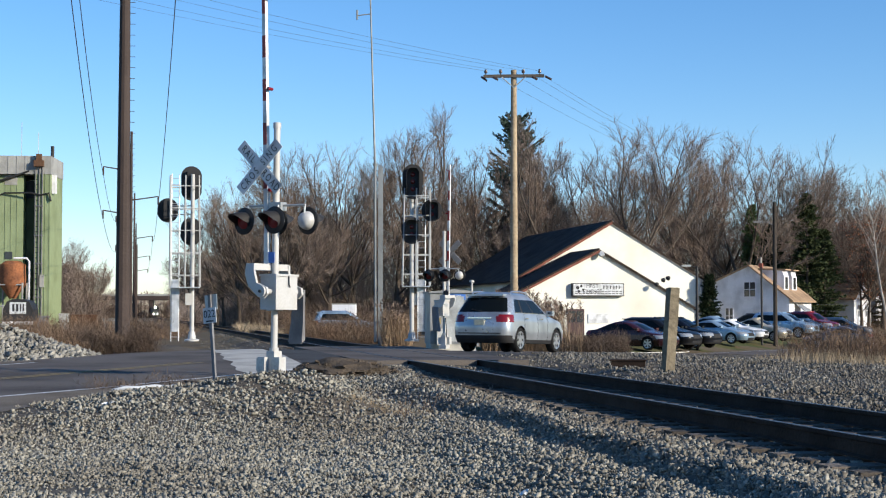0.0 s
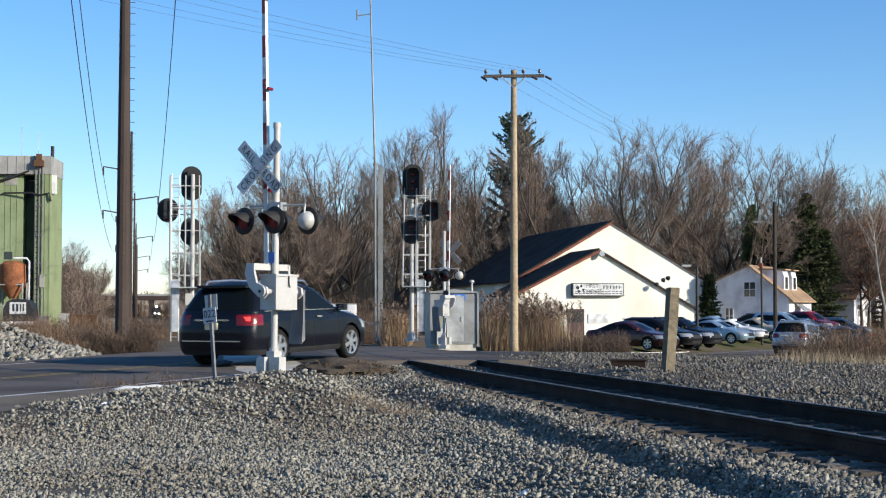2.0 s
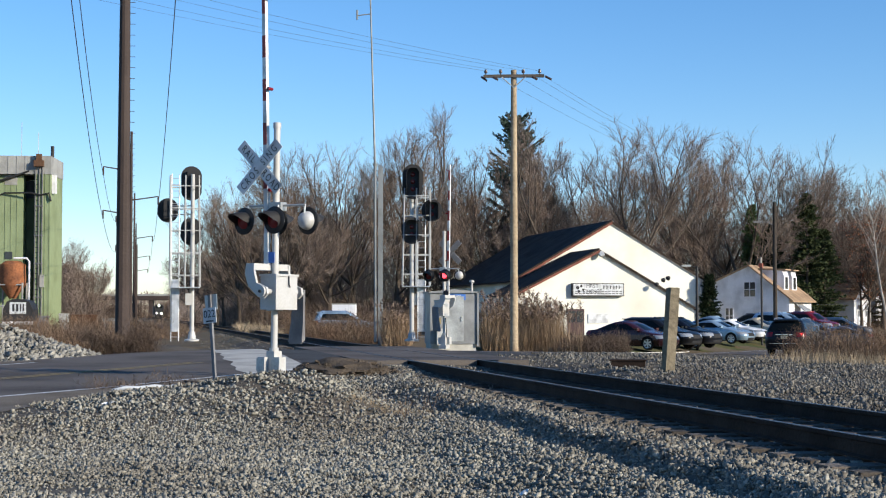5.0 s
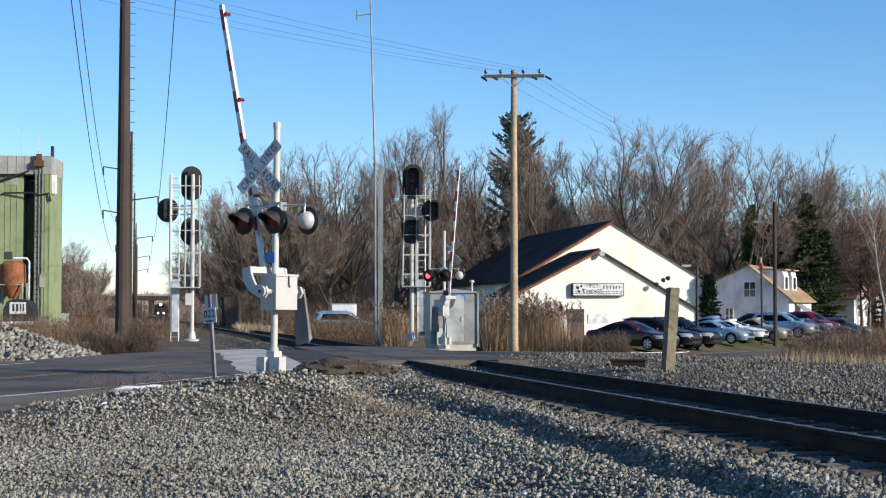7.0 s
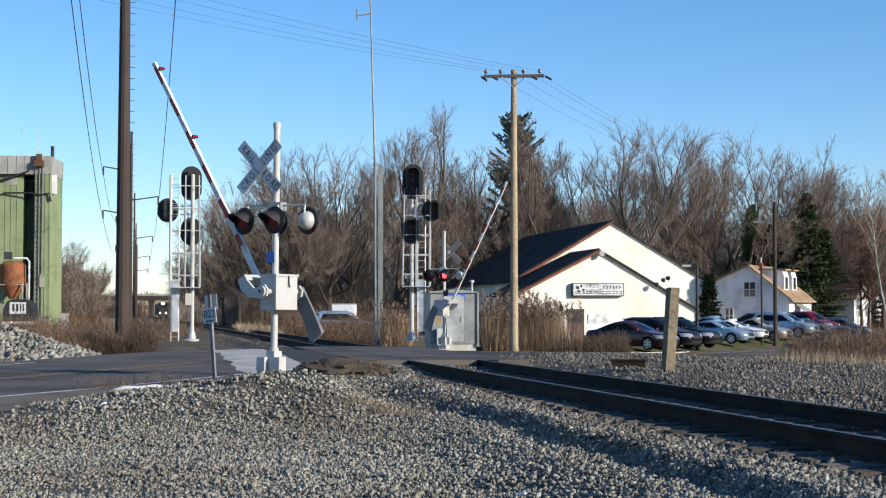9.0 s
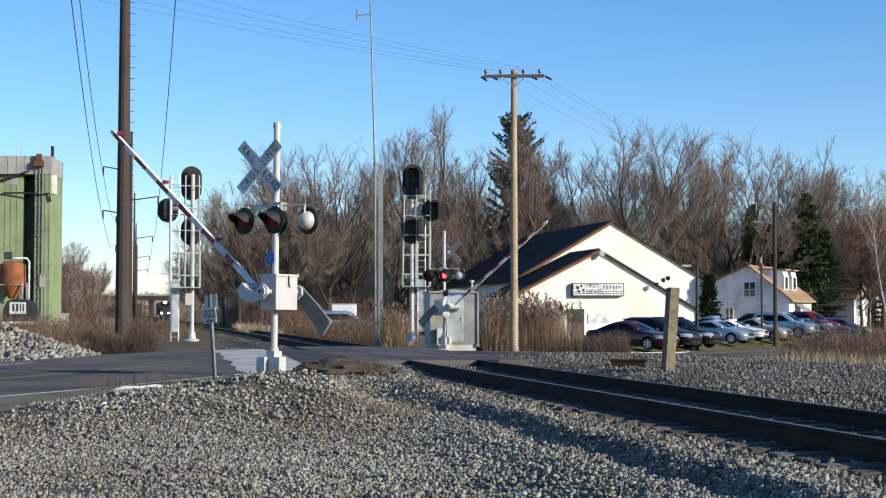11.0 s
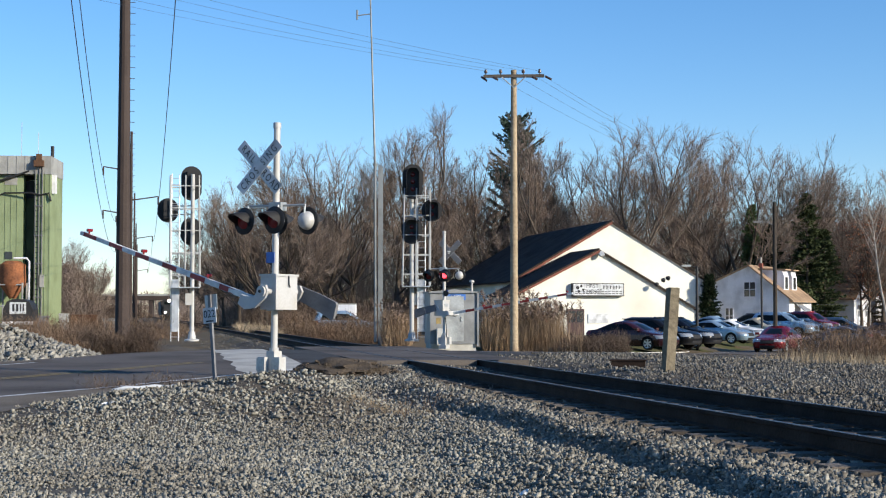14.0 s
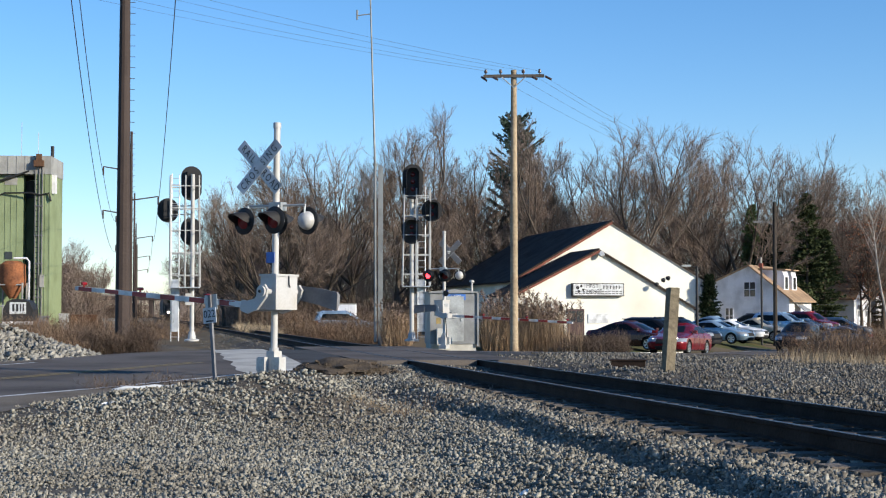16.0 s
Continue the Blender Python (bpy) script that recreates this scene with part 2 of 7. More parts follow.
def shared(name, me, parent, m):
    ob = new(name, me)
    ob.parent = parent
    ob.matrix_basis = m
    return ob


def raw(name, verts, faces, material):
    me = bpy.data.meshes.new(name)
    verts, faces = np.asarray(verts, dtype=np.float32), np.asarray(faces, dtype=np.int32)
    me.vertices.add(len(verts))
    me.vertices.foreach_set("co", verts.ravel())
    k = faces.shape[1]
    me.loops.add(faces.size)
    me.loops.foreach_set("vertex_index", faces.ravel())
    me.polygons.add(len(faces))
    me.polygons.foreach_set("loop_start", np.arange(0, faces.size, k, dtype=np.int32))
    me.update(calc_edges=True)
    me.validate()
    for one in (material if isinstance(material, (list, tuple)) else [material]):
        me.materials.append(one)
    return me


def box(bm, x0, x1, y0, y1, z0, z1, m=None):
    v = [bm.verts.new((x, y, z)) for z in (z0, z1) for x, y in ((x0, y0), (x1, y0), (x1, y1), (x0, y1))]
    if m is not None:
        for one in v:
            one.co = m @ one.co
    for f in ((3, 2, 1, 0), (4, 5, 6, 7), (0, 1, 5, 4), (1, 2, 6, 5), (2, 3, 7, 6), (3, 0, 4, 7)):
        bm.faces.new([v[i] for i in f])
    return bm


def tube(bm, p, q, r, r2=None, n=12, caps=True):
    p, q = Vector(p), Vector(q)
    r2 = r if r2 is None else r2
    turn = (q - p).to_track_quat("Z", "Y").to_matrix()
    rings = []
    for c, rad in ((p, r), (q, r2)):
        rings.append([bm.verts.new(c + turn @ Vector((rad * math.cos(a), rad * math.sin(a), 0))) for a in (2 * math.pi * i / n for i in range(n))])
    for i in range(n):
        bm.faces.new((rings[0][i], rings[0][(i + 1) % n], rings[1][(i + 1) % n], rings[1][i]))
    if caps:
        bm.faces.new(rings[0][::-1])
        bm.faces.new(rings[1])
    return bm


def path_tube(bm, points, r, n=8):
    """A bent pipe or wire through points."""
    points = [Vector(p) for p in points]
    rings = []
    for i, p in enumerate(points):
        way = points[min(i + 1, len(points) - 1)] - points[max(i - 1, 0)]
        turn = way.to_track_quat("Z", "Y").to_matrix()
        rings.append([bm.verts.new(p + turn @ Vector((r * math.cos(a), r * math.sin(a), 0))) for a in (2 * math.pi * i2 / n for i2 in range(n))])
    for a, b in zip(rings, rings[1:]):
        for i in range(n):
            bm.faces.new((a[i], a[(i + 1) % n], b[(i + 1) % n], b[i]))
    bm.faces.new(rings[0][::-1]), bm.faces.new(rings[-1])
    return bm


def prism(bm, outline, y0, y1, m=None):
    """A flat outline of (x, z) points given depth along y."""
    a = [bm.verts.new((x, y0, z)) for x, z in outline]
    b = [bm.verts.new((x, y1, z)) for x, z in outline]
    if m is not None:
        for one in a + b:
            one.co = m @ one.co
    k = len(outline)
    bm.faces.new(a), bm.faces.new(b[::-1])
    for i in range(k):
        bm.faces.new((a[i], b[i], b[(i + 1) % k], a[(i + 1) % k]))
    return bm


def lathe(bm, profile, n=24, m=None):
    """Turns (radius, height) points about z."""
    rings = []
    for r, z in profile:
        ring = [bm.verts.new((r * math.cos(a), r * math.sin(a), z)) for a in (2 * math.pi * i / n for i in range(n))] if r > 1e-5 else [bm.verts.new((0, 0, z))]
        rings.append(ring)
    for a, b in zip(rings, rings[1:]):
        for i in range(n):
            f = [a[i % len(a)], a[(i + 1) % len(a)], b[(i + 1) % len(b)], b[i % len(b)]]
            f = list(dict.fromkeys(f))
            if len(f) > 2:
                bm.faces.new(f)
    if m is not None:
        for ring in rings:
            for one in ring:
                one.co = m @ one.co
    return bm


def B():
    return bmesh.new()


def text_mesh(words, size, material, parent, m, name="lettering", spread=1.0, depth=0.004):
    cu = bpy.data.curves.new(name, "FONT")
    cu.body, cu.size, cu.align_x, cu.align_y, cu.extrude, cu.space_character = words, size, "CENTER", "CENTER", depth, spread
    tmp = new(name, cu)
    me = bpy.data.meshes.new_from_object(tmp.evaluated_get(bpy.context.evaluated_depsgraph_get()))
    bpy.data.objects.remove(tmp)
    me.materials.clear()
    me.materials.append(material)
    ob = new(name, me)
    ob.parent = parent
    ob.matrix_basis = m
    return ob


# ---- ground ----
def smooth(a, b, x):
    t = np.clip((x - a) / (b - a), 0, 1)
    return t * t * (3 - 2 * t)


def road_height(k):
    return np.interp(k, [-60, -30, -14, -8, -2.5, 2.5, 10, 18, 26, 35, 45, 70, 400], [-0.6, -0.45, -0.26, -0.14, -0.01, -0.01, -0.2, -0.38, -0.62, -0.88, -1.06, -1.25, -1.3])


def wave(x, y, size, seed):
    return np.sin(x / size + seed) * np.cos(y / (size * 1.13) - seed * 1.7) + 0.5 * np.sin((x + 1.7 * y) / (size * 0.53) + seed * 3)


def ground_height(x, y):
    """The lie of the land: road hump, track bed, the ridge of spread ballast and the mounds."""
    x, y = np.asarray(x, dtype=float), np.asarray(y, dtype=float)
    d, u = x * NX + y * NY, -x * NY + y * NX
    rx, ry = x - ROAD_X, y - ROAD_Y
    k, r = rx * RX + ry * RY, rx * RY - ry * RX
    g = -0.62 + 0.03 * wave(x, y, 1.9, 1.0) + 0.015 * wave(x, y, 0.6, 2.0)
    # ridge of ballast between the eye and the road
    ridge = 0.52 * np.exp(-((y - 22.6 - 0.12 * x) / 2.1) ** 2) * smooth(-7.5, -4.5, x) * (1 - smooth(-1.5, 2.5, x))
    g = g + ridge + 0.22 * np.exp(-((y - 25.5) / 5) ** 2) * (1 - smooth(2, 5, x))
    # the land beyond the line falls towards the road
    g = g - 0.5 * smooth(58, 74, y) * smooth(3, 8, x) * smooth(-7, -5.5, r)
    # lumps where the ballast was dumped
    heap = np.exp(-((y - 22.8) / 1.9) ** 2) * smooth(-7.5, -5.5, x) * (1 - smooth(-2.0, 1.0, x))
    g = g + heap * (0.075 * wave(x, y, 0.34, 6.0) + 0.02 * wave(x, y, 0.14, 3.0))
    # track bed
    dd = np.abs(d - TRACK_D)
    near = (1 - smooth(19, 25, u)) * (d < TRACK_D)
    bed = -0.218 - 0.26 * (smooth(1.5, 2.5, dd) * (1 - near) + (0.55 * smooth(1.85, 2.2, dd + 0.08 * wave(x, y, 0.5, 2.0)) + 0.5 * smooth(2.1, 3.6, dd)) * near) - 0.12 * smooth(2.5, 5.5, dd)
    w = 1 - smooth(2.4, 4.0, dd)
    g = bed * w + g * (1 - w)
    # filled ground between the line and the road on the right
    w = smooth(8.3, 9.6, d) * (1 - smooth(8, 24, r)) * smooth(0, 1.5, r)
    g = g * (1 - w) + (road_height(k) - 0.12 + 0.02 * wave(x, y, 1.3, 4.0)) * w
    # road
    rc = r + 1.9
    w = 1 - smooth(4.6, 8.5, np.abs(rc))
    g = g * (1 - w) + (road_height(k) - 0.02) * w
    # mound beside the left signal, heap of earth, verge of the lot
    for mx, my, h, s in ((-11.2, 62.0, 0.35, 2.2), (-2.0, 29.6, 0.10, 0.9)):
        g = g + h * np.exp(-((x - mx) ** 2 + (y - my) ** 2) / (s * s))
    return g


def gh(x, y):
    return float(ground_height(x, y))


def sheet(name, xs, ys, height, material, kind="structure", label="", category=""):
    gx, gy = np.meshgrid(xs, ys)
    v = np.stack([gx, gy, height(gx, gy)], -1).reshape(-1, 3)
    nx, ny = len(xs), len(ys)
    i = np.arange(nx * ny).reshape(ny, nx)
    f = np.stack([i[:-1, :-1], i[:-1, 1:], i[1:, 1:], i[1:, :-1]], -1).reshape(-1, 4)
    me = raw(name, v, f, material)
    me.polygons.foreach_set("use_smooth", np.ones(len(me.polygons), dtype=bool))
    return tagged(new(name, me), label, category, kind=kind)


def steps(*runs):
    out = []
    for a, b, s in runs:
        out += list(np.arange(a, b, s))
    return np.array(out + [runs[-1][1]])


def ground_material():
    """Gravel near the line, dirt by the road, field and lawn beyond: soils with borders of their own."""
    m = mat("ground_soils", (0.105, 0.094, 0.078), 0.95, vary=0.35, grain=22, stain=0.45, bump=0.8, tint=(0.10, 0.083, 0.065))
    n, l = m.node_tree.nodes, m.node_tree.links
    b = n["Principled BSDF"]
    src = b.inputs["Base Color"].links[0].from_socket
    geo = n.new("ShaderNodeNewGeometry")
    sep = n.new("ShaderNodeSeparateXYZ")
    noise_tex = n.new("ShaderNodeTexNoise")
    noise_tex.inputs["Scale"].default_value = 0.3
    l.new(geo.outputs["Position"], sep.inputs[0]), l.new(geo.outputs["Position"], noise_tex.inputs["Vector"])
    add = n.new("ShaderNodeMath")
    add.operation = "MULTIPLY_ADD"
    add.inputs[1].default_value = 14
    l.new(noise_tex.outputs["Fac"], add.inputs[0]), l.new(sep.outputs["Y"], add.inputs[2])
    rng = n.new("ShaderNodeMapRange")
    rng.inputs["From Min"].default_value, rng.inputs["From Max"].default_value = 72, 80
    l.new(add.outputs[0], rng.inputs["Value"])
    mix = n.new("ShaderNodeMix")
    mix.data_type = "RGBA"
    mix.inputs[7].default_value = (0.15, 0.115, 0.07, 1)
    l.new(rng.outputs[0], mix.inputs[0]), l.new(src, mix.inputs[6]), l.new(mix.outputs[2], b.inputs["Base Color"])
    return m


sheet("ground", steps((-1500, -200, 100), (-200, -40, 8), (-40, -12, 0.5), (-12, 14, 0.2), (14, 40, 0.5), (40, 200, 8), (200, 1500, 100)),
      steps((-300, -20, 20), (-20, 8, 1), (8, 34, 0.2), (34, 80, 0.7), (80, 200, 6), (200, 2600, 120)), ground_height, ground_material(), label="grey gravel and brown winter earth", category="ground")

# ---- road ----
def road_sheet(name, k0, k1, r0, r1, lift, material, label, category, step=0.5, ragged=0.0):
    ks, rs = np.arange(k0, k1 + step / 2, step), np.linspace(r0, r1, max(2, int((r1 - r0) / 0.5) + 1))
    kk, rr = np.meshgrid(ks, rs)
    if ragged:
        rr[0] += ragged * wave(ks, ks * 0, 0.9, 1)
        rr[-1] += ragged * wave(ks, ks * 0, 0.7, 2)
    x = ROAD_X + kk * RX + rr * RY
    y = ROAD_Y + kk * RY - rr * RX
    z = road_height(kk) + lift
    v = np.stack([x, y, z], -1).reshape(-1, 3)
    nx, ny = len(ks), len(rs)
    i = np.arange(nx * ny).reshape(ny, nx)
    f = np.stack([i[:-1, :-1], i[1:, :-1], i[1:, 1:], i[:-1, 1:]], -1).reshape(-1, 4)
    me = raw(name, v, f, material)
    ob = new(name, me)
    return tagged(ob, label, category, kind="structure")


def build_road():
    road_sheet("road", -60, 160, -6.4, 2.7, 0.0, ASPHALT, "worn dark grey asphalt road over the railway crossing", "road", ragged=0.12)
    road_sheet("edge_line", -60, -4.5, 1.75, 1.87, 0.006, LINE_PAINT, "worn white painted edge line", "road marking")
    road_sheet("edge_line", 8.5, 90, 1.75, 1.87, 0.006, LINE_PAINT, "worn white painted edge line", "road marking")
    road_sheet("edge_line", -60, -7, -5.55, -5.43, 0.006, LINE_PAINT, "worn white painted edge line", "road marking")
    road_sheet("edge_line", 14, 120, -5.55, -5.43, 0.006, LINE_PAINT, "worn white painted edge line", "road marking")
    for r in (-1.95, -1.70):
        road_sheet("centre_line", -60, -6, r, r + 0.11, 0.006, YELLOW_PAINT, "worn yellow painted centre line", "road marking")
        road_sheet("centre_line", 9, 120, r, r + 0.11, 0.006, YELLOW_PAINT, "worn yellow painted centre line", "road marking")


build_road()


def shoulders():
    """Brown dirt and fine gravel between the edge line and the ballast."""
    for k0, k1, r0, r1 in ((-60, -4.8, 1.98, 3.9), (9.5, 60, 2.1, 3.6), (-60, -6, -7.6, -5.75), (13, 60, -6.6, -5.8)):
        ks, rs = np.arange(k0, k1, 0.4), np.linspace(r0, r1, 7)
        kk, rr = np.meshgrid(ks, rs)
        rr = rr + 0.09 * wave(kk, kk * 0, 0.8, r0) * ((rr == rs[0]) | (rr == rs[-1]))
        x, y = ROAD_X + kk * RX + rr * RY, ROAD_Y + kk * RY - rr * RX
        v = np.stack([x, y, np.maximum(ground_height(x, y) + 0.012, np.where((rr < 2.75) & (rr > -6.45), road_height(kk) + 0.006, -9))], -1).reshape(-1, 3)
        i = np.arange(kk.size).reshape(kk.shape)
        f = np.stack([i[:-1, :-1], i[1:, :-1], i[1:, 1:], i[:-1, 1:]], -1).reshape(-1, 4)
        tagged(new("shoulder", raw("shoulder", v, f, SHOULDER)), "brown dirt and grit shoulder of the road", "road shoulder", kind="structure")


shoulders()


def concrete_strip():
    """A pale strip across the road beside the line, and the darker new asphalt between it and the far side."""
    for name, d0, d1, u0, u1, lift, material, label, cat in (("concrete_strip", 1.95, 3.4, 29.8, 46.5, 0.005, CONCRETE, "pale worn concrete strip across the road beside the line", "road patch"), ("asphalt_patch", 3.45, 9.5, 32.5, 50, 0.004, ASPHALT_NEW, "dark new asphalt on the crossing", "road patch")):
        us, ds = np.arange(u0, u1, 0.4), np.linspace(d0, d1, 8)
        uu, dd = np.meshgrid(us, ds)
        edge = 0.10 * wave(uu, uu * 0, 0.7, 3)
        dd = dd + edge * (dd == dd.min())
        x, y = dd * NX - uu * NY, dd * NY + uu * NX
        k = (x - ROAD_X) * RX + (y - ROAD_Y) * RY
        r = (x - ROAD_X) * RY - (y - ROAD_Y) * RX
        v = np.stack([x, y, road_height(k) + lift - 0.2 * ((r > 3.6) | (r < -6.3))], -1).reshape(-1, 3)
        i = np.arange(uu.size).reshape(uu.shape)
        f = np.stack([i[:-1, :-1], i[1:, :-1], i[1:, 1:], i[:-1, 1:]], -1).reshape(-1, 4)
        tagged(new(name, raw(name, v, f, material)), label, cat, kind="structure")


concrete_strip()


# ---- railway ----
def rail(d, u0, u1, sunk):
    t = thing("rail", "rusty steel rail with a polished head", "rail", group="rails of the line", kind="structure")
    prof = [(-0.07, -0.172), (0.07, -0.172), (0.07, -0.160), (0.012, -0.145), (0.010, -0.045), (0.036, -0.035), (0.036, -0.008), (0.028, -0.001), (-0.028, -0.001), (-0.036, -0.008), (-0.036, -0.035), (-0.010, -0.045), (-0.012, -0.145), (-0.07, -0.160)]
    turn = Matrix.Rotation(TRACK_TURN, 4, "Z")
    bm = prism(B(), prof, u0, u1, turn @ Matrix.Translation((d, 0, 0)))
    part("rail_body", bm, RAIL_SIDE, t)
    bm = box(B(), d - 0.027, d + 0.027, u0, u1, -0.002, 0.001, turn)
    part("running_surface", bm, RAIL_TOP, t, "bright polished running surface")
    return t


def tie_mesh():
    bm = box(B(), -1.295, 1.295, -0.115, 0.115, -0.17, 0)
    for v in bm.verts:
        v.co += Vector((random.uniform(-0.02, 0.02), random.uniform(-0.01, 0.01), random.uniform(-0.006, 0.004)))
    return finish(bm, "tie", TIE_WOOD)


def build_track():
    for d in (TRACK_D - 0.753, TRACK_D + 0.753):
        rail(d, -40, 31.2, 0)
        rail(d, 31.2, 47.6, 0)
        rail(d, 47.6, 900, 0)
    tie = thing("sleeper_row", "dark weathered timber sleepers in the ballast", "sleepers", kind="structure")
    meshes = [tie_mesh() for _ in range(5)]
    for i in range(150):
        u = -2 + i * 0.495
        if 31.5 < u < 47:
            continue
        m = Matrix.Rotation(TRACK_TURN, 4, "Z") @ pose(TRACK_D + random.uniform(-0.05, 0.05), u, -0.172, 0, 0, random.uniform(-1, 1))
        shared("sleeper", random.choice(meshes), tie, m)
    # asphalt fill between and beside the rails on the crossing
    turn = Matrix.Rotation(TRACK_TURN, 4, "Z")
    bm = B()
    for a, b in ((4.6, TRACK_D - 0.80), (TRACK_D - 0.66, TRACK_D + 0.70), (TRACK_D + 0.80, 8.2)):
        box(bm, a, b, 32.2, 47, -0.3, -0.004, turn)
    tagged(part("crossing_panel", bm, ASPHALT, bevel=0.02), "asphalt fill between the rails of the crossing", "crossing surface", kind="structure")


build_track()


# ---- crossing gates ----
def lamp(parent, m, lens_mat, label=""):
    """A flashing lamp that looks along -y: black disc, hood, dark red lens, pale dome behind."""
    t = part("crossing_lamp", lathe(B(), [(0, 0.012), (0.24, 0.012), (0.255, 0.0), (0.24, -0.014), (0, -0.014)], 28, Matrix.Rotation(radians(90), 4, "X")), BLACK, parent, label, m, smooth=True)
    part("lens", lathe(B(), [(0, 0.05), (0.06, 0.045), (0.12, 0.025), (0.15, 0.0)], 24, Matrix.Translation((0, -0.014, 0)) @ Matrix.Rotation(radians(90), 4, "X")), lens_mat, t, "dark red glass lens", smooth=True)
    bm = B()
    n = 22
    rows = []
    for i in range(n + 1):
        a = radians(-28 + 236 * i / n)
        reach = 0.37 * max(0.25, math.sin(max(0.0, min(math.pi, a))) ** 0.5) if 0 < a < math.pi else 0.08
        rows.append([bm.verts.new((q * math.cos(a), y, q * math.sin(a) - drop)) for q, y, drop in ((0.165, -0.012, 0), (0.172, -reach * 0.55, 0.015), (0.168, -reach, 0.05), (0.160, -reach, 0.05), (0.163, -reach * 0.55, 0.015), (0.156, -0.012, 0))])
    for a, b in zip(rows, rows[1:]):
        for i in range(5):
            bm.faces.new((a[i], a[i + 1], b[i + 1], b[i]))
    part("hood", bm, BLACK, t, smooth=True)
    part("lamp_back", lathe(B(), [(0.172, 0.012), (0.168, 0.06), (0.14, 0.13), (0.085, 0.175), (0, 0.185)], 24, Matrix.Rotation(radians(-90), 4, "X")), WHITE_METAL, t, "pale grey domed lamp housing", smooth=True)
    if lens_mat is RED_FAINT:
        return t, None
    # added glowing disc, moved to the lens to stand for the lamp switched on
    glow = part("lamp_glow", lathe(B(), [(0, 0.008), (0.07, 0.006), (0.115, 0.0)], 20, Matrix.Rotation(radians(90), 4, "X")), RED_GLOW, t, "glowing red disc added for the lit lamp")
    return t, glow


def gate(m, blade_turn, arm_len, lamp_turn, lens_mat):
    t = thing("crossing_gate", "white railway crossing gate with red lamps and striped arm", "crossing gate", m, group="gates of the crossing")
    part("mast", tube(tube(B(), (0, 0, 0.1), (0, 0, 4.62), 0.062, n=18), (0, 0, 4.58), (0, 0, 4.68), 0.075, n=18), WHITE_METAL, t, bevel=0, smooth=True)
    bm = box(B(), -0.10, 0.10, -0.10, 0.10, 0.0, 0.46)
    box(bm, -0.17, 0.17, -0.17, 0.17, -0.12, 0.03)
    tube(bm, (0, 0, 0.44), (0, 0, 0.52), 0.085, n=14)
    part("mast_foot", bm, WHITE_METAL, t, bevel=0.02)
    for sx, sy in ((-0.14, -0.10), (0.155, -0.02)):
        jb = part("junction_box", box(B(), sx - 0.09, sx + 0.09, sy - 0.10, sy + 0.08, 0.06, 0.35), WHITE_METAL, t, bevel=0.015)
        part("box_lid", box(B(), sx - 0.10, sx + 0.10, sy - 0.115, sy - 0.10, 0.09, 0.32), GALVANISED, jb, "grey lid", bevel=0.008)
    # lamp bar
    lt = Matrix.Rotation(radians(lamp_turn), 4, "Z")
    bm = B()
    tube(bm, lt @ Vector((-0.66, 0, 3.14)), lt @ Vector((0.66, 0, 3.14)), 0.022, n=10)
    box(bm, -0.10, 0.17, -0.10, 0.10, 3.05, 3.2, lt)
    part("lamp_bar", bm, GALVANISED, t, bevel=0.006)
    glows = []
    for x, y, face in ((-0.62, -0.14, 0), (0.12, -0.22, 0), (-0.12, 0.22, 180), (0.62, 0.14, 180)):
        ob, g = lamp(t, lt @ pose(x, y, 2.86, 0, 0, face - 7), lens_mat)
        stem = B()
        tube(stem, (0, 0.10, 0.0), (0, 0.10, 0.29), 0.018, n=8)
        part("lamp_stem", stem, GALVANISED, ob)
        glows.append(g)
    # crossed boards
    bt = Matrix.Rotation(radians(blade_turn), 4, "Z")
    part("crossbuck_bracket", tube(tube(B(), (0, -0.06, 0.02), (0, 0.26, 0.02), 0.03, n=10), (0, 0.0, -0.05), (0, 0.2, -0.05), 0.025, n=8), GALVANISED, t, m=bt @ pose(-0.12, -0.3, 3.83))
    blades = []
    for words, lean, y in ((("RAIL", "ROAD"), 45, -0.362), (("CROS", "SING"), -45, -0.374)):
        blade = part("crossbuck_blade", box(B(), -0.61, 0.61, -0.004, 0.004, -0.114, 0.114), SIGN_WHITE, t, "white board with black capitals", bt @ pose(-0.12, y, 3.83, 0, lean, 0), bevel=0.003)
        # metal back, its grey chosen to hold the shade on this side
        part("blade_back", box(B(), -0.605, 0.605, 0.005, 0.008, -0.11, 0.11), CAST_GREY, blade, "dull metal back of the board, greyed for shade")
        for word, side in zip(words, (-1, 1)):
            reach = 0.355 if lean > 0 else 0.30
            letters = text_mesh(word, 0.2, SIGN_BLACK, blade, pose(side * reach, -0.0065, -0.005, 90, 0, 0), spread=1.5 if lean < 0 else 1.35, depth=0.002)
            letters.scale = (0.72, 1, 1)
    # the arm's gearbox
    bm = box(B(), -0.08, 0.31, -0.30, 0.27, 1.22, 1.84)
    part("gear_housing", bm, WHITE_METAL, t, "white steel gearbox", bevel=0.03)
    part("housing_lid", box(B(), -0.10, 0.33, -0.32, 0.29, 1.83, 1.87), WHITE_METAL, t, bevel=0.012)
    part("latch", path_tube(B(), [(0.325, 0.02, 1.85), (0.335, 0.02, 1.68), (0.335, 0.05, 1.63)], 0.012, 6), BLACK, t)
    for z in (1.2, 1.6):
        part("mounting_bracket", box(B(), -0.1, 0.1, -0.12, 0.12, z, z + 0.12), GALVANISED, t, bevel=0.01)
    part("blue_notice", box(B(), -0.15, 0.05, -0.085, -0.075, 2.08, 2.28), BLUE, t, "small blue emergency notice")
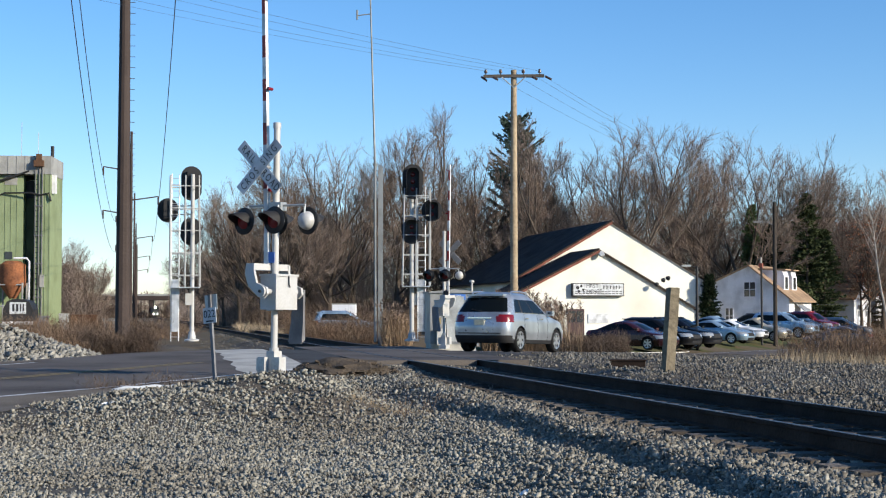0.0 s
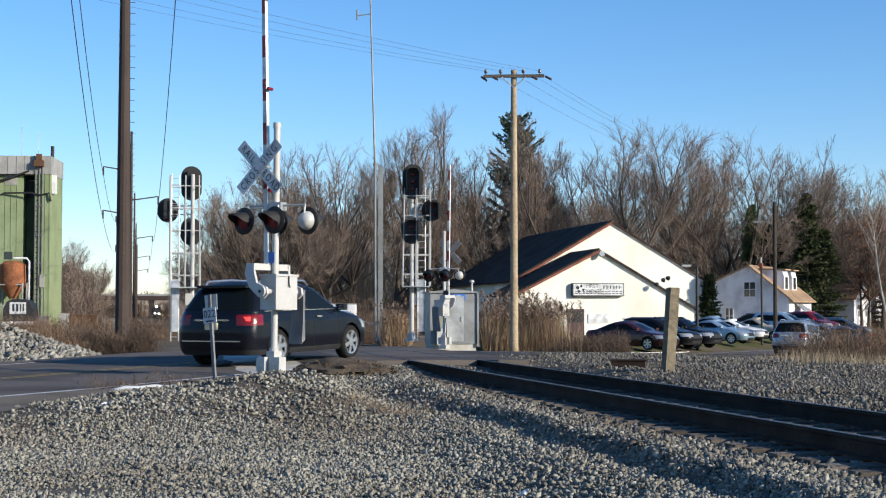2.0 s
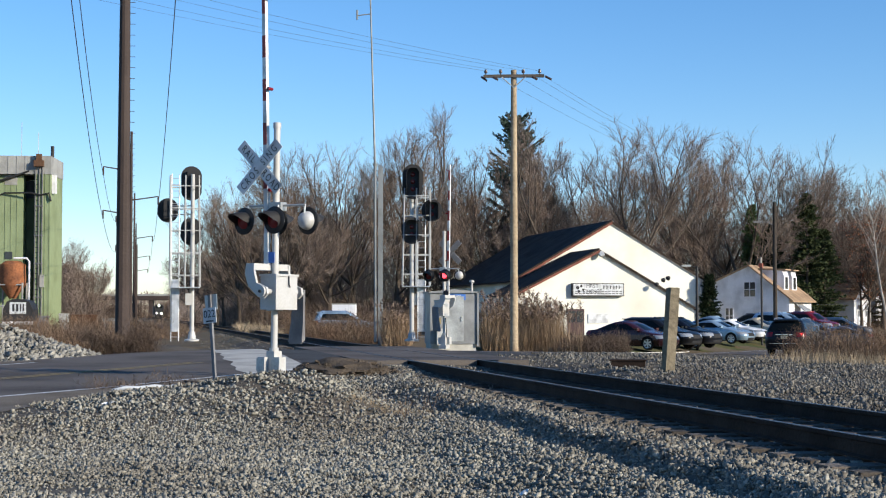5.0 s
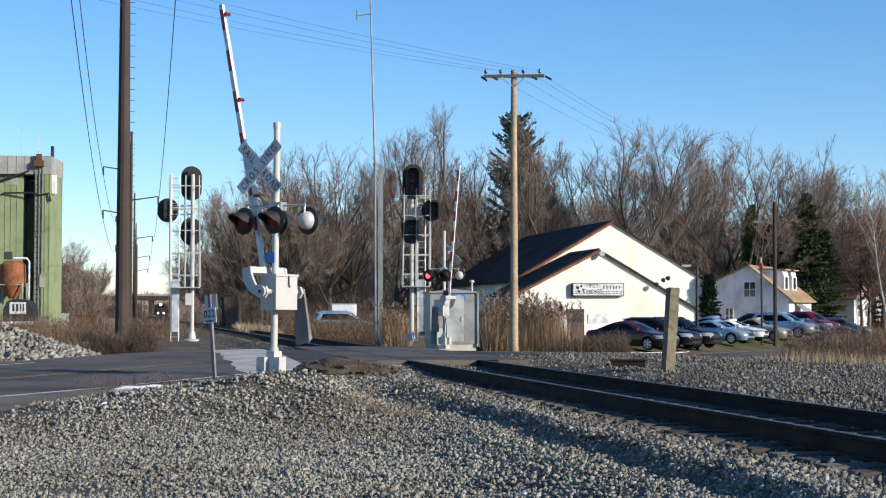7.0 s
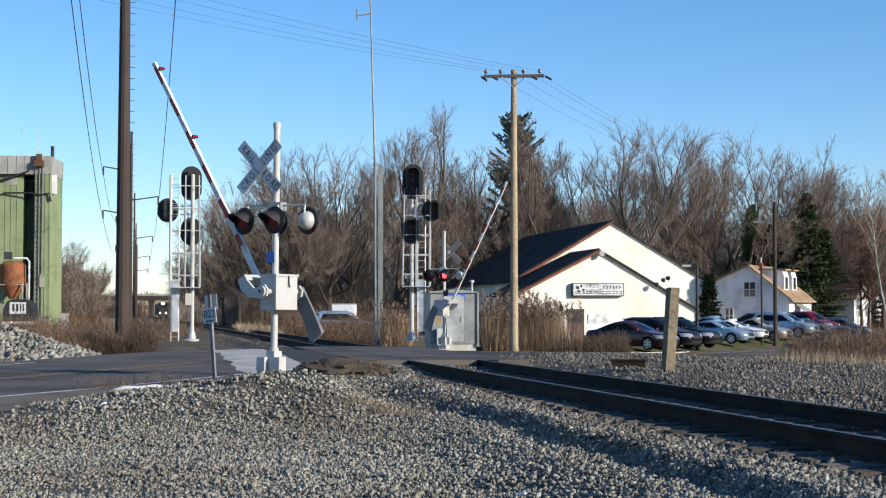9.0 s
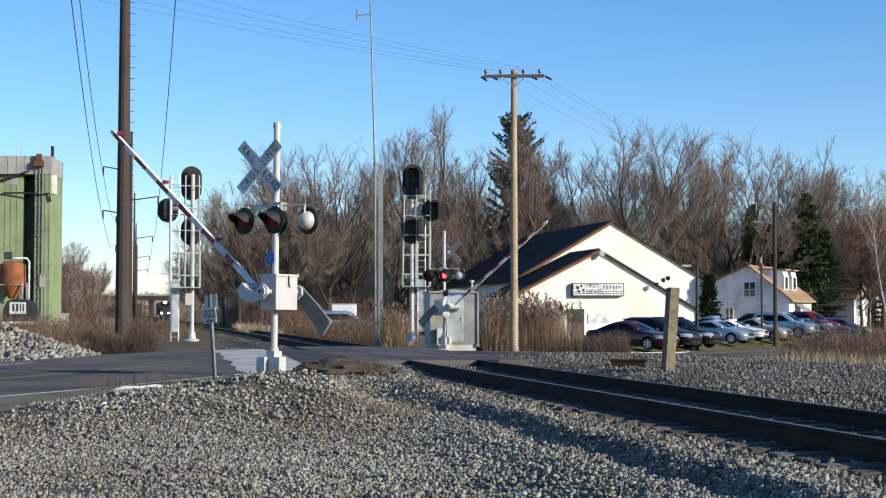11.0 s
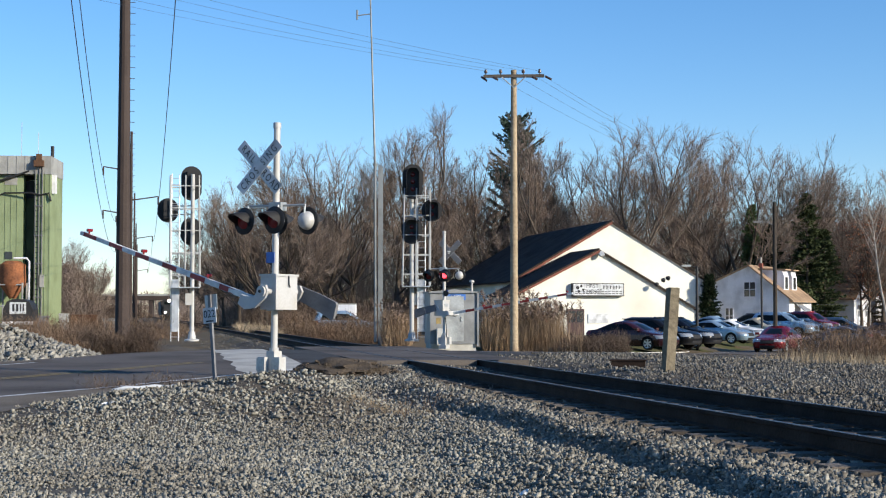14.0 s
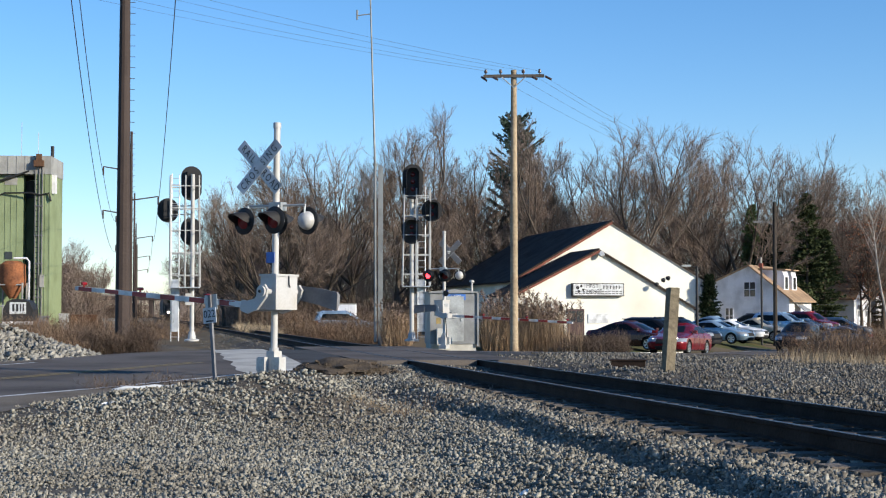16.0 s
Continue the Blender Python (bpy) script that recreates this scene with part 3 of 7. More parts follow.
    part("bell", lathe(B(), [(0, 0.06), (0.09, 0.055), (0.13, 0.0), (0.12, -0.01), (0, -0.01)], 16, pose(-0.12, 0.08, 2.14, 90, 0, 0)), BLACK, t, smooth=True)
    part("cable_conduit", path_tube(B(), [(-0.13, 0.05, 0.36), (-0.12, 0.05, 0.8), (-0.08, 0.05, 1.15)], 0.02, 8), BLACK, t)
    # the arm, turning about y; it lies below its shaft when down
    arm = part("gate_arm", tube(B(), (0, -0.50, 0), (0, 0.46, 0), 0.05, n=14), WHITE_METAL, t, "red and white striped gate arm", pose(0.17, 0, 1.55))
    plate = [(0.13, 0.04), (0.05, 0.13), (-0.07, 0.11), (-0.16, -0.14), (-0.38, -0.20), (-0.50, -0.19), (-0.53, -0.38), (-0.34, -0.43), (-0.10, -0.34), (0.10, -0.10)]
    for y in (-0.52, 0.40):
        part("arm_bracket", prism(B(), plate, y, y + 0.05), WHITE_METAL, arm, "white steel yoke plate", bevel=0.01)
    part("shaft_disc", tube(B(), (0, -0.56, 0), (0, -0.515, 0), 0.10, n=20), WHITE_METAL, arm, bevel=0.008)
    part("shaft_nut", tube(B(), (0, -0.59, 0), (0, -0.555, 0), 0.03, n=8), BLACK, arm)
    part("yoke_bar", box(B(), -0.52, -0.40, -0.50, 0.44, -0.39, -0.21), WHITE_METAL, arm, "white steel crossbar", bevel=0.01)
    bm = prism(B(), [(-0.04, 0.12), (0.55, 0.10), (0.93, 0.06), (0.96, 0.02), (0.96, -0.24), (0.92, -0.28), (0.5, -0.20), (-0.04, -0.14)], 0.46, 0.51)
    part("counterweight_arm", bm, CAST_GREY, arm, "grey steel counterweight arm", bevel=0.01)
    part("counterweight", box(B(), 0.42, 0.9, 0.51, 0.60, -0.2, 0.02), CAST_GREY, arm, "grey cast counterweight", bevel=0.02)
    part("arm_adapter", prism(B(), [(-0.50, -0.24), (-1.25, -0.265), (-1.25, -0.335), (-0.50, -0.36)], -0.09, -0.03), STRIPE_WHITE, arm, bevel=0.006)
    tip = -arm_len
    part("arm_body", prism(B(), [(-0.9, -0.245), (tip, -0.26), (tip, -0.34), (-0.9, -0.355)], -0.085, -0.015), STRIPE_WHITE, arm, "white fibreglass arm", bevel=0.004)
    stripe, x, i = 0.41, -1.1, 0
    while x > tip + 0.02:
        x2 = max(x - stripe, tip)
        w = 0.052 - 0.012 * (x / tip)
        if i % 2 == 0:
            part("arm_stripe", box(B(), x2, x, -0.089, -0.0852, -0.30 - w, -0.30 + w), STRIPE_RED, arm, "red reflective stripe")
            part("arm_stripe", box(B(), x2, x, -0.0148, -0.011, -0.30 - w, -0.30 + w), STRIPE_RED, arm, "red reflective stripe")
        x, i = x2, i + 1
    for f in (0.33, 0.66, 0.96):
        bm = tube(tube(B(), (tip * f, -0.11, -0.19), (tip * f, 0.01, -0.19), 0.032, n=14), (tip * f, -0.05, -0.26), (tip * f, -0.05, -0.2), 0.02, n=8)
        part("arm_lamp", bm, GATE_LENS, arm, "small red arm lamp", smooth=True)
    return t, arm, glows


NEAR_GATE, NEAR_ARM, NEAR_GLOWS = gate(pose(-3.115, 28.5, -0.17) @ pose(0, 0, 0, 0, 0.55, 0) @ pose(0, 0, 0, 0, 0, -37.3), 8, 5.72, 8, RED_FAINT)
FAR_GATE, FAR_ARM, FAR_GLOWS = gate(pose(0.05, 63.0, -0.30, 0, 0, 152), 8, 5.85, 8, DARK_LENS)


# ---- signals beside the line ----
def signal_head(parent, m, tall, lens_count, face=1):
    """A black oval target with hooded lenses; it looks along -y."""
    w, h = 0.49, tall / 2 * 1.1
    out = []
    for i in range(28):
        a = 2 * math.pi * i / 28
        out.append((w * math.cos(a), (h - w) * (1 if math.sin(a) >= 0 else -1) + w * math.sin(a)))
    head = part("signal_head", prism(B(), out, -0.012, 0.012), BLACK, parent, "black oval signal target", m)
    bm = box(B(), -0.2, 0.2, 0.0, 0.28, -h * 0.7, h * 0.7)
    part("lamp_case", bm, BLACK, head, bevel=0.03)
    # deep hood round the lenses
    hood = [(0.30, -h * 0.72), (0.30, h * 0.55), (0.17, h * 0.78), (-0.17, h * 0.78), (-0.30, h * 0.55), (-0.30, -h * 0.72)]
    bm = B()
    for (x0, z0), (x1, z1) in zip(hood, hood[1:]):
        vs = [bm.verts.new(p) for p in ((x0, -0.012, z0), (x1, -0.012, z1), (x1, -0.42, z1 * 0.98), (x0, -0.42, z0 * 0.98))]
        bm.faces.new(vs)
    bmesh.ops.remove_doubles(bm, verts=bm.verts[:], dist=1e-4)
    ob = part("signal_hood", bm, BLACK, head)
    ob.modifiers.new("thickness", "SOLIDIFY").thickness = 0.012
    for i in range(lens_count):
        z = (i - (lens_count - 1) / 2) * 0.34
        part("signal_lens", lathe(B(), [(0, 0.03), (0.08, 0.02), (0.11, 0)], 18, pose(0, -0.014, z, 90, 0, 0)), DARK_LENS, head, smooth=True)
    return head


def signal_mast(m, heads, height, cage_lo, cage_hi, lad=-0.8, c0=-1.05, c1=0.35):
    t = thing("railway_signal", "white railway signal mast with ladder, cage and black heads", "railway signal", m, group="signals of the line")
    part("mast", tube(B(), (0, 0, 0), (0, 0, height), 0.105, 0.095, n=16), WHITE_METAL, t, smooth=True)
    part("base_flange", lathe(B(), [(0, 0), (0.34, 0), (0.34, 0.08), (0.2, 0.12), (0.14, 0.45), (0, 0.45)], 16), WHITE_METAL, t, smooth=True)
    la, lb = lad - 0.18, lad + 0.18
    ladder = part("ladder", tube(tube(B(), (lb, 0.1, 0), (lb, 0.1, height), 0.025, n=8), (la, 0.1, 0), (la, 0.1, height), 0.025, n=8), ALUMINIUM, t, "aluminium ladder")
    for i in range(int(height / 0.30)):
        part("rung", tube(B(), (la, 0.1, 0.2 + i * 0.30), (lb, 0.1, 0.2 + i * 0.30), 0.014, n=6), ALUMINIUM, ladder)
    part("climb_guard", box(B(), la + 0.03, lb - 0.03, 0.04, 0.07, 0.45, 2.9), ALUMINIUM, t, "grey climb guard panel")
    part("cable_box", box(B(), -0.32, 0.02, -0.22, -0.02, 1.7, 2.25), WHITE_METAL, t, bevel=0.02)
    cage = part("cage", box(B(), c0, c1, -0.55, 0.55, cage_lo - 0.04, cage_lo), ALUMINIUM, t, "aluminium work platform and rails")
    for x in (c0, (c0 + c1) / 2, c1):
        for y in (-0.55, 0.55):
            part("cage_post", tube(B(), (x, y, cage_lo), (x * (1.0 if x < 0 else 0.8), y, cage_hi), 0.032, n=6), WHITE_METAL, cage)
    z = cage_lo + 0.55
    while z <= cage_hi + 0.01:
        for a, b in (((c0, -0.55), (c1, -0.55)), ((c0, 0.55), (c1, 0.55)), ((c0, -0.55), (c0, 0.55)), ((c1, -0.55), (c1, 0.55))):
            part("cage_rail", tube(B(), (*a, z), (*b, z), 0.027, n=6), WHITE_METAL, cage)
        z += (cage_hi - cage_lo) / 5
    for hm, tall, lenses in heads:
        signal_head(t, hm, tall, lenses)
        p = hm.translation
        part("head_arm", tube(tube(B(), (0, 0, p.z - 0.2), (p.x, p.y, p.z - 0.2), 0.03, n=8), (0, 0, p.z + 0.2), (p.x, p.y, p.z + 0.2), 0.03, n=8), WHITE_METAL, t)
    return t


TD = math.degrees(TRACK_TURN)
signal_mast(pose(-11.85, 73.0, -0.28, 0, 0, TD),
            [(pose(-0.05, 0.45, 7.5, 0, 0, 180), 1.5, 3), (pose(-0.05, 0.45, 5.2, 0, 0, 180), 1.2, 2), (pose(-1.15, 0.45, 6.2, 0, 0, 180), 1.05, 2)], 7.9, 2.55, 7.8)
signal_mast(pose(-1.47, 73.0, -0.28, 0, 0, TD + 172),
            [(pose(-0.02, 0.5, 7.5, 0, 0, 180), 1.5, 3), (pose(0.02, 0.5, 5.2, 0, 0, 180), 1.15, 2), (pose(-0.92, 0.45, 6.15, 0, 0, 180), 0.95, 2)], 7.3, 2.6, 7.2, lad=-0.45, c0=-0.85, c1=0.45)


def signal_house(m):
    t = thing("equipment_cabin", "grey aluminium signal equipment cabin beside the crossing", "equipment cabin", m)
    part("cabin_wall", box(B(), -1.0, 1.0, -0.9, 0.9, 0.1, 2.25), CABIN_GREY, t, bevel=0.02)
    part("cabin_roof", prism(B(), [(-1.08, 2.24), (-1.08, 2.29), (0, 2.40), (1.08, 2.29), (1.08, 2.24)], -0.98, 0.98), CABIN_GREY, t)
    part("cabin_door", box(B(), -0.42, 0.42, -0.93, -0.902, 0.2, 2.1), GALVANISED, t, "grey cabin door", bevel=0.008)
    part("door_handle", tube(B(), (0.32, -0.97, 1.05), (0.32, -0.97, 1.25), 0.015, n=8), CHROME, t)
    part("vent_pipe", path_tube(B(), [(0.8, -0.7, 2.2), (0.8, -0.7, 2.72)], 0.04, 8), WHITE_METAL, t)
    part("vent_cap", lathe(B(), [(0, 0.1), (0.1, 0.08), (0.11, 0), (0, 0)], 12, pose(0.8, -0.7, 2.70)), WHITE_METAL, t, smooth=True)
    part("corner_post", box(B(), 0.98, 1.06, -0.98, -0.9, 0.0, 2.3), CABIN_GREY, t)
    s = part("location_sign", box(B(), -0.3, 0.5, -0.92, -0.905, 1.95, 2.2), BLUE, t, "blue location sign with white capitals")
    text_mesh("LAKE", 0.2, SIGN_WHITE, s, pose(0.1, -0.923, 2.075, 90, 0, 0), depth=0.002)
    part("yellow_notice", box(B(), -0.75, -0.55, -0.915, -0.902, 0.95, 1.2), YELLOW_PAINT, t, "small yellow notice")
    part("white_cabinet", box(B(), -0.75, -0.25, -1.25, -0.98, 0.05, 0.75), WHITE_METAL, t, "white finned cabinet", bevel=0.02)
    part("footing", box(B(), -0.95, 0.95, -0.85, 0.85, -0.2, 0.1), CONCRETE, t)


signal_house(pose(0.33, 66.0, -0.36, 0, 0, 8))


# ---- poles and wires ----
def wires(name, ends, sag, r, label, seg=16):
    t = thing(name, label, "overhead wires", kind="")
    for a, b in ends:
        a, b = Vector(a), Vector(b)
        pts = []
        for i in range(seg + 1):
            f = i / seg
            p = a.lerp(b, f)
            p.z -= sag * 4 * f * (1 - f)
            pts.append(p)
        part("wire", path_tube(B(), pts, r, 4), WIRE, t)
    return t


def wood_pole(m, height, arm=True, material=None, r=0.16):
    material = material or POLE_WOOD
    t = thing("utility_pole", "weathered wooden utility pole with crossarm and insulators" if arm else "dark bare wooden utility pole", "utility pole", m, group="utility poles")
    bm = tube(B(), (0, 0, -0.3), (0, 0, height * 0.5), r, r * 0.86, n=16, caps=False)
    tube(bm, (0, 0, height * 0.5), (0, 0, height), r * 0.86, r * 0.7, n=16)
    part("pole", bm, material, t, smooth=True)
    if arm:
        part("crossarm", box(B(), -1.2, 1.2, -0.20, -0.10, height - 0.32, height - 0.20), GREY_WOOD, t, bevel=0.01)
        for s in (-1, 1):
            part("arm_brace", tube(B(), (s * 0.48, -0.2, height - 0.3), (0, -0.15, height - 0.72), 0.02, n=6), GALVANISED, t)
        for x in (-1.1, -0.52, 0.38, 1.02):
            part("insulator", lathe(B(), [(0, -0.05), (0.02, -0.05), (0.02, 0.03), (0.06, 0.04), (0.07, 0.1), (0.045, 0.15), (0.05, 0.18), (0, 0.2)], 12, pose(x, -0.15, height - 0.18)), INSULATOR, t, smooth=True)
        for x, e in ((-1.28, 1), (-0.85, -1), (0.7, -1), (1.25, -1)):
            part("strain_insulator", tube(B(), (x, -0.15, height - 0.28), (x + 0.22, -0.15 + e * 0.12, height - 0.42), 0.045, n=8), INSULATOR, t)
    return t


POLE_H = 11.0
wood_pole(pose(2.80, 60.8, -0.36, 0, 0, -3), POLE_H)
top = -0.36 + POLE_H - 0.05
wires("overhead_wires", [((2.8 + x, 60.7, top), (2.8 + x * 1.2 - 27, 46 - i * 0.6, 14.2 + i * 0.15)) for i, x in enumerate((-1.1, -0.5, 0.4, 1.0))], 0.5, 0.0045, "thin dark overhead wires from the pole over the road")
wires("overhead_wires", [((2.8 + x, 60.9, top - 0.2), (21.6 + x * 0.3, 100.5, 8.3 + i * 0.16)) for i, x in enumerate((-0.7, 0.2, 0.9, 1.25))], 0.5, 0.0055, "thin dark overhead wires to the dark pole at the lot")


def steel_pole(m, height, r, arms):
    t = thing("transmission_pole", "brown weathering-steel transmission pole with side arms", "transmission pole", m, group="transmission poles along the line")
    part("pole", tube(B(), (0, 0, -0.4), (0, 0, height), r, r * 0.55, n=12), POLE_STEEL, t)
    for z, x in arms:
        a = part("side_arm", tube(B(), (0, 0, z), (x, 0, z + 0.35), 0.06, 0.045, n=8), POLE_STEEL, t)
        part("insulator_string", tube(B(), (x, 0, z + 0.35), (x, 0, z - 0.35), 0.07, n=8), POLE_STEEL, t)
    for z in np.arange(3.5, height - 1, 0.45):
        part("climbing_step", tube(B(), (0.02, -0.0, z), (r * 0.9 + 0.14, -0.0, z), 0.012, n=5), POLE_STEEL, t)
    return t


ARMS = {0: [(15.4, -2.25), (18.3, -2.25), (17.4, 2.2)], 1: [(9.7, -2.25), (13.3, -2.25), (10.9, 2.2)]}
POLES = [(63.0, 20.5), (127.0, 16.6), (191.0, 16.6), (255.0, 16.6), (330.0, 16.6)]
TIPS = []
for i, (y, h) in enumerate(POLES):
    x = -0.1935 * y - 0.87 - (0.002 * y if i else 0)
    arms = ARMS[min(i, 1)]
    pm = pose(x, y, -0.5, 0, 0, TD)
    steel_pole(pm, h, 0.31 if i == 0 else 0.175, arms)
    TIPS.append([pm @ Vector((ax, 0, az - 0.35)) for az, ax in arms])
wires("transmission_wires", [(a, b) for p, q in zip(TIPS, TIPS[1:]) for a, b in zip(p, q)], 0.9, 0.022, "dark transmission wires along the line")


def twin_mast(m):
    t = thing("antenna_mast", "slender grey antenna mast beside a galvanised post", "antenna mast", m)
    part("tall_tube", tube(tube(B(), (-0.1, 0, 0.0), (-0.15, 0, 9.2), 0.085, 0.07, n=10), (-0.15, 0, 9.2), (-0.42, 0, 18.2), 0.06, 0.04, n=10), MAST_GREY, t, smooth=True)
    part("collar", lathe(B(), [(0.08, 0), (0.12, 0), (0.12, 0.12), (0.08, 0.12)], 12, pose(-0.15, 0, 9.15)), MAST_GREY, t)
    part("post", box(B(), 0.02, 0.26, -0.12, 0.12, -0.2, 9.1), MAST_GREY, t, bevel=0.02)
    part("antenna_rod", tube(tube(B(), (-0.42, 0, 17.1), (-1.1, 0, 17.0), 0.03, n=6), (-1.1, 0, 16.8), (-1.1, 0, 17.3), 0.05, n=6), MAST_GREY, t)


twin_mast(pose(-3.38, 80.0, -0.45))


# ---- buildings ----
def gable_outline(x0, xr, x1, z0, e0, zr, e1):
    return [(x0, z0), (x1, z0), (x1, e1), (xr, zr), (x0, e0)]


def roof_slab(bm, xa, za, xb, zb, y0, y1, thick=0.14):
    prism(bm, [(xa, za), (xb, zb), (xb, zb + thick), (xa, za + thick)], y0, y1)


def clinic():
    t = thing("white_building", "cream-white gabled building with dark roof and red trim", "building", pose(14.0, 129.0, -0.62, 0, 0, 12))
    ex = 8.2
    part("wall", prism(B(), gable_outline(-ex, 0, ex, 0, 4.6, 9.35, 4.6), 0, 27), WHITE_WALL, t, "cream-white stucco wall")
    bm = B()
    roof_slab(bm, -ex - 0.6, 4.25, 0, 9.36, -0.45, 27.4)
    part("roof", bm, ROOF_DARK, t, "dark shingle roof")
    bm = B()
    roof_slab(bm, 0, 9.36, ex + 0.25, 4.45, -0.12, 27.4, 0.1)
    part("roof", bm, ROOF_DARK, t, "dark shingle roof")
    part("bargeboard", prism(B(), [(0, 9.36), (-ex - 0.6, 4.25), (-ex - 0.6, 4.05), (0, 9.15)], -0.52, -0.46), TRIM_RED, t, "red-brown bargeboard")
    part("bargeboard", prism(B(), [(0, 9.36), (ex + 0.25, 4.45), (ex + 0.25, 4.33), (0, 9.24)], -0.18, -0.13), ROOF_DARK, t, "thin dark roof edge")
    # lower wing in front, built about its own middle
    wing_at = Matrix.Translation((-1.75, 0, 0))
    wing = gable_outline(-8.6, -1.75, 6.2, 0, 3.2, 6.65, 2.1)
    part("front_wing", prism(B(), wing, -7.5, -0.003), WHITE_WALL, t, "cream-white front wing", m=wing_at)
    bm = B()
    roof_slab(bm, -8.9, 3.0, -1.75, 6.66, -7.95, -0.05)
    part("wing_roof", bm, ROOF_DARK, t, "dark shingle wing roof", m=wing_at)
    bm = B()
    roof_slab(bm, -1.75, 6.66, 6.5, 1.95, -7.7, -0.05, 0.1)
    part("wing_roof", bm, ROOF_DARK, t, "dark shingle wing roof", m=wing_at)
    part("wing_bargeboard", prism(B(), [(-1.75, 6.66), (-8.9, 3.0), (-8.9, 2.82), (-1.75, 6.46)], -8.02, -7.96), TRIM_RED, t, "red-brown bargeboard", m=wing_at)
    part("wing_bargeboard", prism(B(), [(-1.75, 6.66), (6.5, 1.95), (6.5, 1.85), (-1.75, 6.54)], -7.76, -7.71), ROOF_DARK, t, "thin dark roof edge", m=wing_at)
    door = part("door", box(B(), -4.25, -2.9, -7.56, -7.505, 0, 2.05), DOOR_DARK, t, "dark maroon double door", m=wing_at)
    for x in (-4.15, -3.52):
        part("door_pane", box(B(), x, x + 0.53, -7.58, -7.562, 1.0, 1.9), WINDOW, door)
    sign = part("sign_box", box(B(), -3.95, 0.25, -7.9, -7.52, 3.05, 4.05), SIGN_BLACK, t, "white shop sign with black lettering", m=wing_at)
    part("sign_face", box(B(), -3.88, 0.18, -7.93, -7.902, 3.11, 3.99), SIGN_WHITE, sign)
    text_mesh("FIRST\nCHOICE", 0.42, SIGN_BLACK, sign, pose(-2.35, -7.94, 3.62, 90, 0, 0), depth=0.003)
    bm = B()
    for x, w in ((-1.45, 0.16), (-1.2, 0.2), (-0.92, 0.2), (-0.64, 0.16), (-0.42, 0.16), (-0.2, 0.2)):
        box(bm, x, x + w * 0.35, -7.945, -7.932, 3.6, 3.88)
        box(bm, x, x + w, -7.945, -7.932, 3.74, 3.79)
    for z in (3.22, 3.4):
        for x in np.arange(-3.75, 0.05, 0.3):
            box(bm, x, x + 0.22, -7.945, -7.932, z, z + 0.05)
    part("sign_bars", bm, SIGN_BLACK, sign)
    bm = B()
    for x, z, r in ((-3.55, 3.7, 0.14), (-3.25, 3.82, 0.1), (-3.45, 3.42, 0.12), (-3.1, 3.55, 0.09)):
        lathe(bm, [(0, 0), (r, 0), (r, 0.012), (0, 0.012)], 10, pose(x, -7.932, z, 90, 0, 0))
    part("sign_emblem", bm, SIGN_BLACK, sign)
    part("notice_board", box(B(), -2.6, -0.95, -7.56, -7.51, 0.95, 1.65), SIGN_WHITE, t, "white notice board with faint lines", m=wing_at)
    part("gable_lamp", lathe(B(), [(0, 0.1), (0.22, 0.08), (0.28, 0), (0, 0)], 14, pose(-1.6, -7.9, 6.35, 60, 0, 0)), GALVANISED, t, "round gable floodlight", smooth=True, m=wing_at)
    for x, z in ((2.85, 3.95), (3.4, 4.3), (3.8, 4.45)):
        part("floodlight", lathe(B(), [(0, 0.25), (0.12, 0.2), (0.2, 0), (0, 0)], 12, pose(x, -8.1, z, 60, 20, 0)), BLACK, t, smooth=True, m=wing_at)
    part("wing_window", box(B(), -8.0, -6.6, -7.55, -7.505, 1.0, 2.2), WINDOW, t, m=wing_at)
    part("awning", box(B(), -7.2, -6.0, -8.1, -7.9, 0.9, 1.6), RED_CLOTH, t, "red vinyl banner", m=wing_at)
    part("downpipe", tube(B(), (8.0, -0.1, 0), (8.0, -0.1, 4.5), 0.06, n=8), SIDING, t)


clinic()


def window(parent, x, y, z, w, h, m=None):
    m = m or Matrix.Identity(4)
    wn = part("window", box(B(), x - w / 2, x + w / 2, y - 0.02, y + 0.02, z, z + h, m), WINDOW, parent)
    bm = B()
    for a, b, c, d in ((-w / 2 - 0.07, -w / 2, -0.07, h + 0.07), (w / 2, w / 2 + 0.07, -0.07, h + 0.07), (-w / 2, w / 2, -0.07, 0), (-w / 2, w / 2, h, h + 0.07), (-w / 2, w / 2, h / 2 - 0.03, h / 2 + 0.03), (-0.04, 0.04, 0, h)):
        box(bm, x + a, x + b, y - 0.06, y + 0.02, z + c, z + d, m)
    part("window_frame", bm, SIDING, wn)
    return wn


